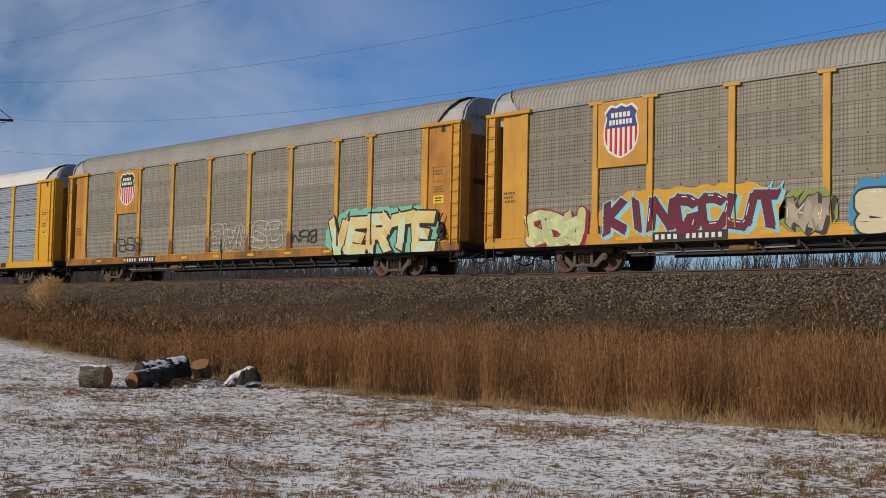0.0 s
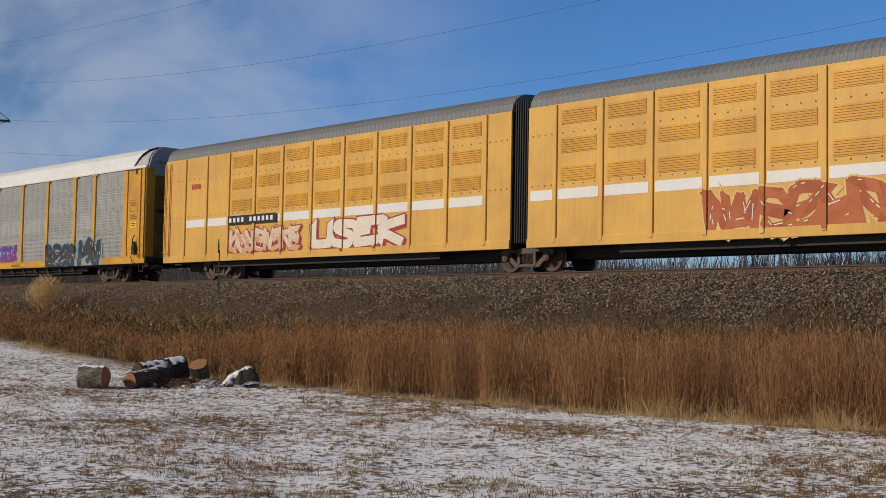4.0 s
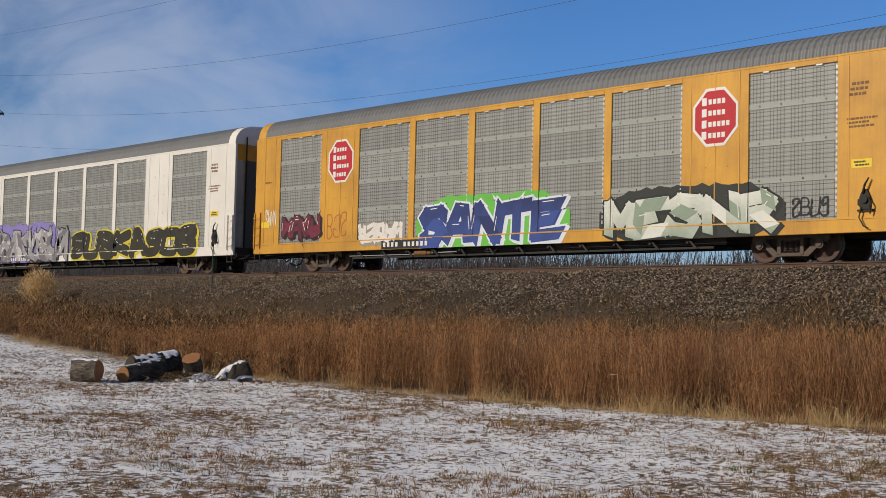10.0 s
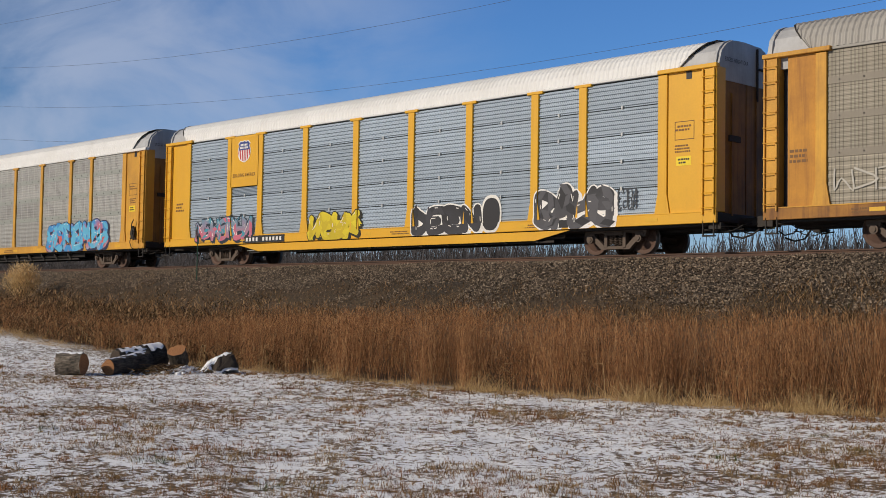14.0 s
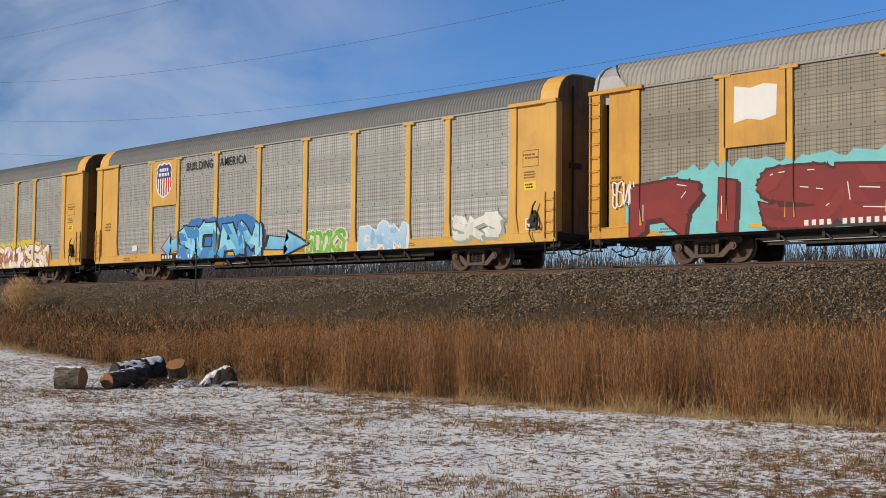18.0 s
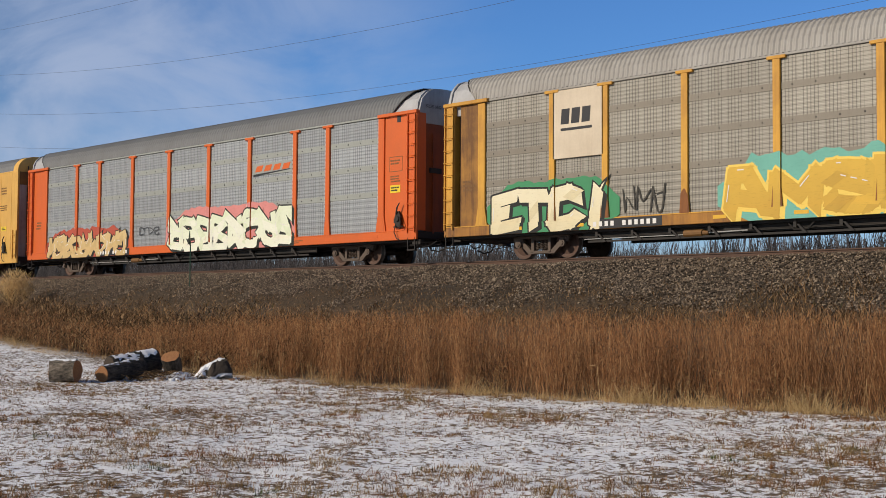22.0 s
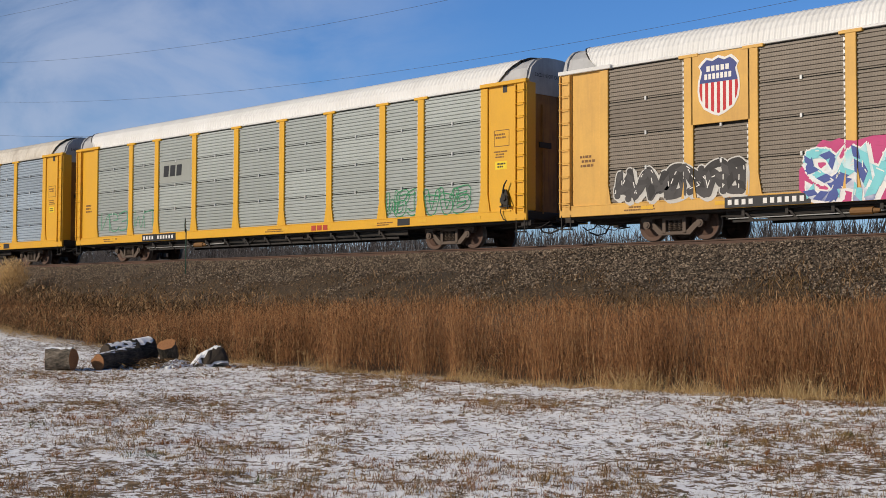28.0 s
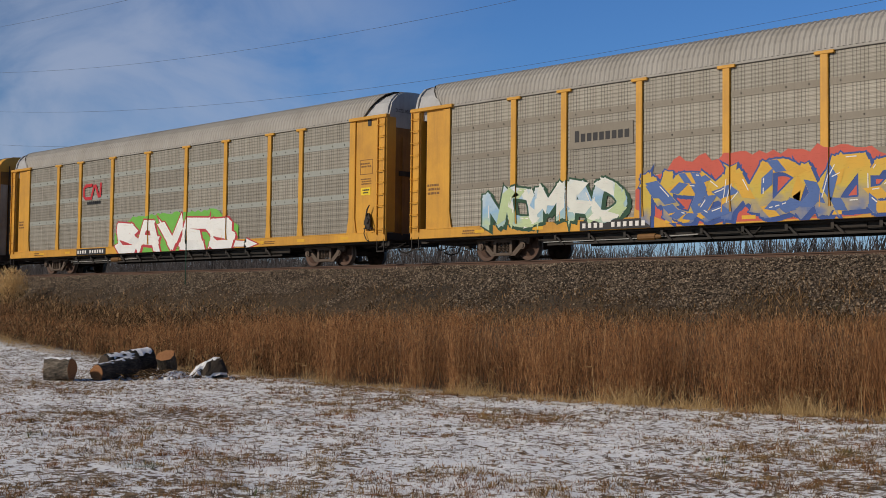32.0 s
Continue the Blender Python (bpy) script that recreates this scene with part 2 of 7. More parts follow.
PAD_YELLOW = grimy("worn_reflector", (0.80, 0.46, 0.02), (0.40, 0.20, 0.03), 0.5, amount=0.7)
RUNNER_RED = plain("dull_red_letters", (0.45, 0.05, 0.02), 0.6)
SILVER = plain("galvanised_bracket", (0.62, 0.62, 0.60), 0.4, 0.4)


# ---------- mesh helpers ----------
class Geo:
    """Collects vertices and faces of one part."""

    def __init__(self):
        self.v, self.f, self.mi = [], [], []

    def add(self, verts, faces, mi=0):
        k = len(self.v)
        self.v += [tuple(p) for p in verts]
        self.f += [tuple(i + k for i in face) for face in faces]
        self.mi += [mi] * len(faces)
        return self

    def box(self, x0, x1, y0, y1, z0, z1, c=0.0, mi=0):
        if c <= 0:
            v = [(x, y, z) for x in (x0, x1) for y in (y0, y1) for z in (z0, z1)]
            f = [(0, 1, 3, 2), (4, 6, 7, 5), (0, 4, 5, 1), (2, 3, 7, 6), (0, 2, 6, 4), (1, 5, 7, 3)]
            return self.add(v, f, mi)
        bm = bmesh.new()
        bmesh.ops.create_cube(bm, size=1)
        for p in bm.verts:
            p.co = Vector(((x0 + x1) / 2 + p.co.x * (x1 - x0), (y0 + y1) / 2 + p.co.y * (y1 - y0), (z0 + z1) / 2 + p.co.z * (z1 - z0)))
        bmesh.ops.bevel(bm, geom=bm.edges[:], offset=c, segments=1, affect="EDGES")
        bm.verts.index_update()
        self.add([p.co[:] for p in bm.verts], [[p.index for p in face.verts] for face in bm.faces], mi)
        bm.free()
        return self

    def prism(self, outline, y0, y1, mi=0):
        """A plate of that (x, z) outline (counter-clockwise as seen from -y), from y0 to y1."""
        n = len(outline)
        v = [(x, y0, z) for x, z in outline] + [(x, y1, z) for x, z in outline]
        f = [tuple(range(n)), tuple(range(2 * n - 1, n - 1, -1))]
        f += [((i + 1) % n, i, n + i, n + (i + 1) % n) for i in range(n)]
        return self.add(v, f, mi)

    def tube(self, points, r, n=6, mi=0):
        pts = [Vector(p) for p in points]
        v, f = [], []
        for i, p in enumerate(pts):
            d = (pts[min(i + 1, len(pts) - 1)] - pts[max(i - 1, 0)]).normalized()
            a = d.cross(Vector((0.31, 0.2, 0.93)) if abs(d.z) < 0.8 else Vector((1, 0.1, 0))).normalized()
            b = d.cross(a)
            rr = r[i] if isinstance(r, (list, tuple)) else r
            v += [p + (a * math.cos(2 * math.pi * k / n) + b * math.sin(2 * math.pi * k / n)) * rr for k in range(n)]
        for i in range(len(pts) - 1):
            f += [(i * n + k, i * n + (k + 1) % n, (i + 1) * n + (k + 1) % n, (i + 1) * n + k) for k in range(n)]
        f += [tuple(range(n - 1, -1, -1)), tuple(range((len(pts) - 1) * n, len(pts) * n))]
        return self.add(v, f, mi)

    def disc(self, cx, cz, y0, y1, r, n=20, mi=0):
        return self.prism([(cx + r * math.cos(2 * math.pi * k / n), cz + r * math.sin(2 * math.pi * k / n)) for k in range(n)], y0, y1, mi)

    def mesh(self, name, *materials, smooth=False):
        me = bpy.data.meshes.new(name)
        me.from_pydata(self.v, [], self.f)
        for m in materials:
            me.materials.append(m)
        if len(materials) > 1:
            me.polygons.foreach_set("material_index", self.mi)
        if smooth:
            me.polygons.foreach_set("use_smooth", [True] * len(me.polygons))
        me.update()
        return me


def part(name, data, material, parent, label="", at=None, kind=""):
    """Links a Geo or a mesh as one object under a thing or a part."""
    if isinstance(data, Geo):
        data = data.mesh(name, *(material if isinstance(material, (list, tuple)) else [material]))
    ob = new(name, data)
    ob.parent = parent
    if at:
        ob.location = at
    if label:
        ob["label"] = label
    if kind:
        ob["kind"] = kind
    return ob


def empty(name, at):
    ob = new(name)
    ob.empty_display_size = 0.3
    ob.location = at
    return ob


def sheet(name, v, f, material):
    me = bpy.data.meshes.new(name)
    me.from_pydata(v, [], f)
    me.materials.append(material)
    me.update()
    return me


def quads(name, v, f, material):
    me = bpy.data.meshes.new(name)
    me.vertices.add(len(v))
    me.vertices.foreach_set("co", v.ravel())
    me.loops.add(f.size)
    me.loops.foreach_set("vertex_index", f.ravel())
    me.polygons.add(len(f))
    me.polygons.foreach_set("loop_start", np.arange(len(f)) * 4)
    me.materials.append(material)
    me.update()
    me.validate()
    return me


def ribbons(name, base, tip, width, side, material, bend=None, taper=0.25, short=False):
    """Many thin blades: base and tip are arrays of points, side the way across each blade."""
    n = len(base)
    if short:
        w = side * width[:, None] / 2
        v = np.stack([base - w, base + w, tip + w * taper, tip - w * taper], 1).reshape(-1, 3)
        f = np.arange(n * 4).reshape(-1, 4)
        return quads(name, v, f, material)
    mid = (base + tip) / 2 if bend is None else (base + tip) / 2 + bend
    w = side * width[:, None] / 2
    v = np.stack([base - w, base + w, mid + w * 0.85, mid - w * 0.85, tip + w * taper, tip - w * taper], 1).reshape(-1, 3)
    k = np.arange(n)[:, None] * 6
    f = np.concatenate([k + [0, 1, 2, 3], k + [3, 2, 4, 5]], 1).reshape(-1, 4)
    return quads(name, v, f, material)




# ---------- ground, ballast, track ----------
RAIL_Z, SIDE_Y = 3.36, 29.72
TRACK_Y = SIDE_Y + 1.5


def smooth01(a, b, x):
    k = np.clip((x - a) / (b - a), 0, 1)
    return k * k * (3 - 2 * k)


def value_noise(x, y, cell, seed):
    """Smooth random relief, from -1 to 1, with lumps of about that size."""
    t = np.random.default_rng(seed).random((256, 256)) * 2 - 1
    gx, gy = np.asarray(x, float) / cell, np.asarray(y, float) / cell
    i, j = np.floor(gx).astype(int), np.floor(gy).astype(int)
    u, w = gx - i, gy - j
    u, w = u * u * (3 - 2 * u), w * w * (3 - 2 * w)
    a, b, c, d = t[i % 256, j % 256], t[(i + 1) % 256, j % 256], t[i % 256, (j + 1) % 256], t[(i + 1) % 256, (j + 1) % 256]
    return (a * (1 - u) + b * u) * (1 - w) + (c * (1 - u) + d * u) * w


def tussocky(x, y):
    return 0.35 * value_noise(x, y, 0.8, 41) + 0.45 * value_noise(x, y, 0.36, 42) + 0.3 * value_noise(x, y, 0.17, 45)


def height(x, y):
    """The lie of the land: a field that rises to the west, the railway bank, and flat land behind."""
    x, y = np.asarray(x, float), np.asarray(y, float)
    field = 0.062 * np.clip(-x - 30, 0, 40) * smooth01(-10, 16, y) + 0.05 * np.sin(x * 0.31 + 1) * np.sin(y * 0.27) - 0.02
    field = field + np.where((y > 4) & (y < 20.6), 0.05 * tussocky(x, y), 0)
    bank = np.interp(y, [20.5, 22.5, 26.6, 29.0, 33.4, 36.0, 42.0], [0, 0.25, 1.84, 3.02, 3.02, 1.8, 0.0])
    low = np.where((y > 20.5) & (y < 42), np.minimum(field, 1.2) * np.clip(1 - bank / 2.0, 0, 1), np.where(y >= 42, 0.0, field))
    return low + bank


def grid_mesh(name, xs, ys, fn, material):
    X, Y = np.meshgrid(xs, ys, indexing="ij")
    v = np.stack([X, Y, fn(X, Y)], -1).reshape(-1, 3)
    n, m = len(xs), len(ys)
    i, j = np.meshgrid(np.arange(n - 1), np.arange(m - 1), indexing="ij")
    a = (i * m + j).ravel()
    f = np.stack([a, a + m, a + m + 1, a + 1], 1)
    me = sheet(name, v.tolist(), f.tolist(), material)
    me.polygons.foreach_set("use_smooth", [True] * len(me.polygons))
    return me


def ground_material():
    m, nt, b = shader("frosted_field", 0.85)
    v = coords(nt)
    sep = nt.nodes.new("ShaderNodeSeparateXYZ")
    nt.links.new(v, sep.inputs["Vector"])
    soil = ramp(nt, [(0.30, (0.03, 0.021, 0.012)), (0.5, (0.12, 0.078, 0.04)), (0.68, (0.36, 0.25, 0.14))])
    nt.links.new(noise_tex(nt, v, 11.0, 6.0, 0.75), soil.inputs["Fac"])
    snow = ramp(nt, [(0.3, (0.78, 0.80, 0.83)), (0.7, (0.95, 0.95, 0.94))])
    nt.links.new(noise_tex(nt, v, 3.0, 4.0, 0.6), snow.inputs["Fac"])
    # thin snow, broken by bare earth in crumbs and in wide patches
    n_big = noise_tex(nt, coords(nt, (0.8, 1.0, 1)), 0.30, 3.0, 0.6)
    n_mid = noise_tex(nt, v, 1.7, 4.0, 0.7)
    n_fine = noise_tex(nt, v, 9.0, 5.0, 0.75)
    s1 = mix(nt, 0.45, n_big, n_mid)
    s2 = mix(nt, 0.62, s1, n_fine)
    cover = ramp(nt, [(0.512, (1, 1, 1)), (0.528, (0, 0, 0))])
    nt.links.new(s2, cover.inputs["Fac"])
    edge = node(nt, "MapRange")
    for k, val in (("From Min", 19.0), ("From Max", 20.6), ("To Min", 1.0), ("To Max", 0.0)):
        edge.inputs[k].default_value = val
    nt.links.new(sep.outputs["Y"], edge.inputs["Value"])
    fac = mix(nt, 1.0, cover.outputs["Color"], edge.outputs["Result"], "MULTIPLY")
    litter = ramp(nt, [(0.3, (0.022, 0.015, 0.008)), (0.5, (0.062, 0.04, 0.021)), (0.68, (0.12, 0.08, 0.04))])
    nt.links.new(noise_tex(nt, v, 9.0, 5.0, 0.7), litter.inputs["Fac"])
    col = mix(nt, fac, mix(nt, edge.outputs["Result"], litter.outputs["Color"], soil.outputs["Color"]), snow.outputs["Color"])
    nt.links.new(col, b.inputs["Base Color"])
    bump(nt, b, n_fine, 0.7, 0.03)
    return m


GROUND = ground_material()
xs = np.concatenate([[-3000, -1800, -1000, -600, -400, -300, -220, -160, -120, -100], np.arange(-90, -44, 0.8), np.arange(-44, -2, 0.15), np.arange(-2, 10, 0.8), [14, 20, 30, 45, 70, 110, 180, 300, 600, 1200, 2500]])
ys = np.concatenate([[-2500, -1200, -600, -300, -150, -80, -40, -20, -10, -4], np.arange(0, 7, 0.7), np.arange(7, 20.8, 0.15), np.arange(21, 44, 0.7), [46, 50, 60, 80, 120, 180, 300, 500, 900, 1600, 3000]])
tagged(new("ground", grid_mesh("ground", xs, ys, height, GROUND)), "mown winter field under thin broken snow", "ground", kind="structure")


def gravel_material():
    m, nt, b = shader("crushed_stone", 0.9)
    geo = nt.nodes.new("ShaderNodeNewGeometry")
    r = ramp(nt, [(0.0, (0.016, 0.011, 0.008)), (0.3, (0.085, 0.060, 0.041)), (0.7, (0.23, 0.172, 0.118)), (1.0, (0.50, 0.40, 0.29))])
    nt.links.new(geo.outputs["Random Per Island"], r.inputs["Fac"])
    grain = noise_tex(nt, coords(nt), 40.0, 3.0, 0.6)
    nt.links.new(mix(nt, 0.35, r.outputs["Color"], mix(nt, grain, (0.02, 0.015, 0.011), (0.20, 0.155, 0.11))), b.inputs["Base Color"])
    return m


def bed_material():
    m, nt, b = shader("ballast_bed", 0.95)
    v = coords(nt)
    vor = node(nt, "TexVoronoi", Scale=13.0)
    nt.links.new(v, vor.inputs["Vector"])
    # cell edges go near-black, painting the shade in gaps between stones
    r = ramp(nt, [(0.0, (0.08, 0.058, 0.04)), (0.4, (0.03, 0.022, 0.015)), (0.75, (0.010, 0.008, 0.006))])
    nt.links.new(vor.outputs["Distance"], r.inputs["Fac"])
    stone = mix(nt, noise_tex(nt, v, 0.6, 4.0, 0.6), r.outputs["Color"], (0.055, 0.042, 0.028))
    # dead turf creeps up over the stones
    sep = nt.nodes.new("ShaderNodeSeparateXYZ")
    nt.links.new(v, sep.inputs["Vector"])
    west = node(nt, "MapRange", From_Min=-22.0, From_Max=-42.0, To_Min=0.0, To_Max=0.85)
    nt.links.new(sep.outputs["X"], west.inputs["Value"])
    down = nt.nodes.new("ShaderNodeMath")
    down.operation = "SUBTRACT"
    nt.links.new(sep.outputs["Y"], down.inputs[0])
    nt.links.new(west.outputs["Result"], down.inputs[1])
    rag = node(nt, "MapRange", From_Min=0.3, From_Max=0.7, To_Min=-0.9, To_Max=0.9)
    nt.links.new(noise_tex(nt, v, 0.9, 5.0, 0.65), rag.inputs["Value"])
    line = nt.nodes.new("ShaderNodeMath")
    line.operation = "ADD"
    nt.links.new(down.outputs[0], line.inputs[0])
    nt.links.new(rag.outputs["Result"], line.inputs[1])
    edge = node(nt, "MapRange", From_Min=26.5, From_Max=27.5, To_Min=1.0, To_Max=0.0)
    nt.links.new(line.outputs[0], edge.inputs["Value"])
    turf = ramp(nt, [(0.3, (0.022, 0.015, 0.008)), (0.5, (0.062, 0.04, 0.021)), (0.68, (0.12, 0.08, 0.04))])
    nt.links.new(noise_tex(nt, v, 9.0, 5.0, 0.7), turf.inputs["Fac"])
    nt.links.new(mix(nt, edge.outputs["Result"], stone, turf.outputs["Color"]), b.inputs["Base Color"])
    bump(nt, b, vor.outputs["Distance"], 1.0, 0.06)
    return m


STONE, BED = gravel_material(), bed_material()


def ballast_z(x, y):
    return np.interp(y, [26.3, 26.6, 28.95, 29.15, 33.2, 33.5, 36.0], [1.70, 1.90, 3.10, 3.15, 3.15, 3.10, 1.75]) + 0.03 * np.sin(np.asarray(x) * 0.9) * np.sin(np.asarray(y) * 2.3)


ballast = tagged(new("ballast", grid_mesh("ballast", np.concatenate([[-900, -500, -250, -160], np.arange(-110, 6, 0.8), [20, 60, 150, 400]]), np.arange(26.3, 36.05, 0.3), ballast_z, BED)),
                 "grey-brown crushed stone railway bank", "ballast", kind="structure")


def scatter_stones():
    rng = np.random.default_rng(4)
    n = 130000
    x = -4 - 72 * rng.random(n) ** 1.25
    y = 26.2 + 2.95 * rng.random(n)
    top = 26.95 + 0.85 * smooth01(-22, -42, x) + 0.9 * value_noise(x, y, 1.1, 51) + 0.4 * value_noise(x, y, 0.4, 52)
    keep = rng.random(n) < np.clip(0.5 + (y - top) * 1.3, 0.03, 1)
    x, y = x[keep], y[keep]
    n = len(x)
    z = ballast_z(x, y) + 0.035 * rng.random(n)
    r = 0.022 + 0.018 * rng.random(n) ** 2
    base = np.array([(1, 0, 0), (-1, 0, 0), (0, 1, 0), (0, -1, 0), (0, 0, 1), (0, 0, -0.5)], float)
    v = base[None] * (r[:, None, None] * (0.65 + 0.7 * rng.random((n, 6, 1))))
    a = rng.random(n) * 6.28
    ca, sa = np.cos(a)[:, None], np.sin(a)[:, None]
    tilt = (rng.random(n) - 0.5)[:, None] * 1.2
    vx, vy, vz = v[..., 0] * ca - v[..., 1] * sa, v[..., 0] * sa + v[..., 1] * ca, v[..., 2]
    vy, vz = vy * np.cos(tilt) - vz * np.sin(tilt), vy * np.sin(tilt) + vz * np.cos(tilt)
    v = np.stack([vx + x[:, None], vy + y[:, None], vz + z[:, None]], -1).reshape(-1, 3)
    tri = np.array([(0, 2, 4), (2, 1, 4), (1, 3, 4), (3, 0, 4), (1, 3, 5), (3, 0, 5)])
    f = (np.arange(n)[:, None, None] * 6 + tri[None]).reshape(-1, 3)
    me = bpy.data.meshes.new("ballast_stones")
    me.vertices.add(len(v))
    me.vertices.foreach_set("co", v.ravel())
    me.loops.add(f.size)
    me.loops.foreach_set("vertex_index", f.ravel())
    me.polygons.add(len(f))
    me.polygons.foreach_set("loop_start", np.arange(len(f)) * 3)
    me.materials.append(STONE)
    me.update()
    me.validate()
    tagged(new("ballast_stones", me), "loose crushed stones on the railway bank", "gravel", kind="stuff")


scatter_stones()

track = tagged(empty("railway_track", (0, TRACK_Y, RAIL_Z)), "rusty steel railway track on dark wooden ties", "track", kind="structure")
rail_profile = [(-0.07, -0.17), (0.07, -0.17), (0.07, -0.155), (0.012, -0.13), (0.012, -0.045), (0.037, -0.035), (0.037, -0.004), (0.03, 0.0), (-0.03, 0.0), (-0.037, -0.004), (-0.037, -0.035), (-0.012, -0.045), (-0.012, -0.13), (-0.07, -0.155)]
for off in (-0.755, 0.755):
    g = Geo()
    n = len(rail_profile)
    vv = [(x, off + a, b) for x in (-900, 400) for a, b in rail_profile]
    g.add(vv, [((k + 1) % n, k, n + k, n + (k + 1) % n) for k in range(n)])
    part("rail", g, RAIL_RUST, track, "brown rusted rail with a worn head")
tie_mesh = Geo().box(-0.115, 0.115, -1.3, 1.3, -0.34, -0.172, 0.012).mesh("tie", TIE_WOOD)
for k in range(280):
    part("tie", tie_mesh, None, track, at=(-112 + k * 0.5, 0.0, 0.0))


# ---------- plants ----------
def plant_material(name, stops, rough=0.85, trans=0.25):
    m, nt, b = shader(name, rough)
    geo = nt.nodes.new("ShaderNodeNewGeometry")
    r = ramp(nt, stops)
    nt.links.new(geo.outputs["Random Per Island"], r.inputs["Fac"])
    patch = noise_tex(nt, coords(nt), 0.35, 3.0, 0.6)
    shade = mix(nt, patch, (0.72, 0.72, 0.72), (1.2, 1.2, 1.2))
    nt.links.new(mix(nt, 1.0, r.outputs["Color"], shade, "MULTIPLY"), b.inputs["Base Color"])
    b.inputs["Specular IOR Level"].default_value = 0.15
    return m


# near-black first stops of REED and WEED put gap shade into some blades
REED = plant_material("russet_reed", [(0.0, (0.020, 0.009, 0.005)), (0.35, (0.165, 0.071, 0.029)), (0.8, (0.38, 0.184, 0.078)), (1.0, (0.50, 0.31, 0.155))])
STRAW = plant_material("dry_straw", [(0.0, (0.24, 0.15, 0.065)), (0.5, (0.42, 0.28, 0.125)), (1.0, (0.60, 0.45, 0.24))])
WEED = plant_material("brown_weeds", [(0.0, (0.013, 0.009, 0.005)), (0.35, (0.070, 0.043, 0.022)), (0.72, (0.21, 0.125, 0.06)), (0.94, (0.42, 0.275, 0.145)), (0.98, (0.055, 0.052, 0.02))])


def turf_material():
    """Dead turf: tan, rust and a little green, each in its own clumps."""
    m, nt, b = shader("dead_turf", 0.9)
    geo = nt.nodes.new("ShaderNodeNewGeometry")
    hue = ramp(nt, [(0.30, (0.055, 0.085, 0.022)), (0.36, (0.33, 0.23, 0.115)), (0.52, (0.24, 0.145, 0.068)), (0.64, (0.26, 0.115, 0.048)), (0.75, (0.42, 0.30, 0.16))])
    nt.links.new(noise_tex(nt, coords(nt), 1.3, 2.5, 0.6), hue.inputs["Fac"])
    tone = mix(nt, geo.outputs["Random Per Island"], (0.06, 0.055, 0.05), (1.30, 1.30, 1.30))
    nt.links.new(mix(nt, 1.0, hue.outputs["Color"], tone, "MULTIPLY"), b.inputs["Base Color"])
    b.inputs["Specular IOR Level"].default_value = 0.1
    return m


STUBBLE = turf_material()
BLOND = plant_material("blond_plume", [(0.0, (0.42, 0.26, 0.10)), (0.5, (0.64, 0.43, 0.19)), (1.0, (0.82, 0.62, 0.33))])
TWIG = plant_material("bare_twigs", [(0.0, (0.035, 0.031, 0.03)), (0.6, (0.10, 0.090, 0.087)), (1.0, (0.20, 0.182, 0.175))])


def blades(name, x, y, h, w, lean, material, seed, label, category, z0=None, taper=0.25, short=False):
    rng = np.random.default_rng(seed)
    n = len(x)
    base = np.stack([x, y, (height(x, y) if z0 is None else z0) - 0.02], 1)
    a = rng.random(n) * 6.28
    l = lean * h * rng.random(n)
    tip = base + np.stack([np.cos(a) * l, np.sin(a) * l, h], 1)
    b = rng.normal(0, 0.05, (n, 3)) * h[:, None]
    side = np.stack([np.cos(a * 3.7), np.sin(a * 3.7) * 0.5, np.zeros(n)], 1)
    side[:, 0] = np.where(np.abs(side[:, 0]) < 0.35, 0.6, side[:, 0])
    tagged(new(name, ribbons(name, base, tip, w, side, material, b, taper, short)), label, category, kind="stuff")


def patchy(x, y, scale, seed):
    """A cheap smooth value from 0 to 1 over the plan."""
    r = np.random.default_rng(seed)
    out = np.zeros_like(x)
    for k in range(5):
        ax, ay, ph = r.normal(0, scale, 3)
        out += np.sin(x * ax + y * ay + ph * 9)
    return 0.5 + out / 7


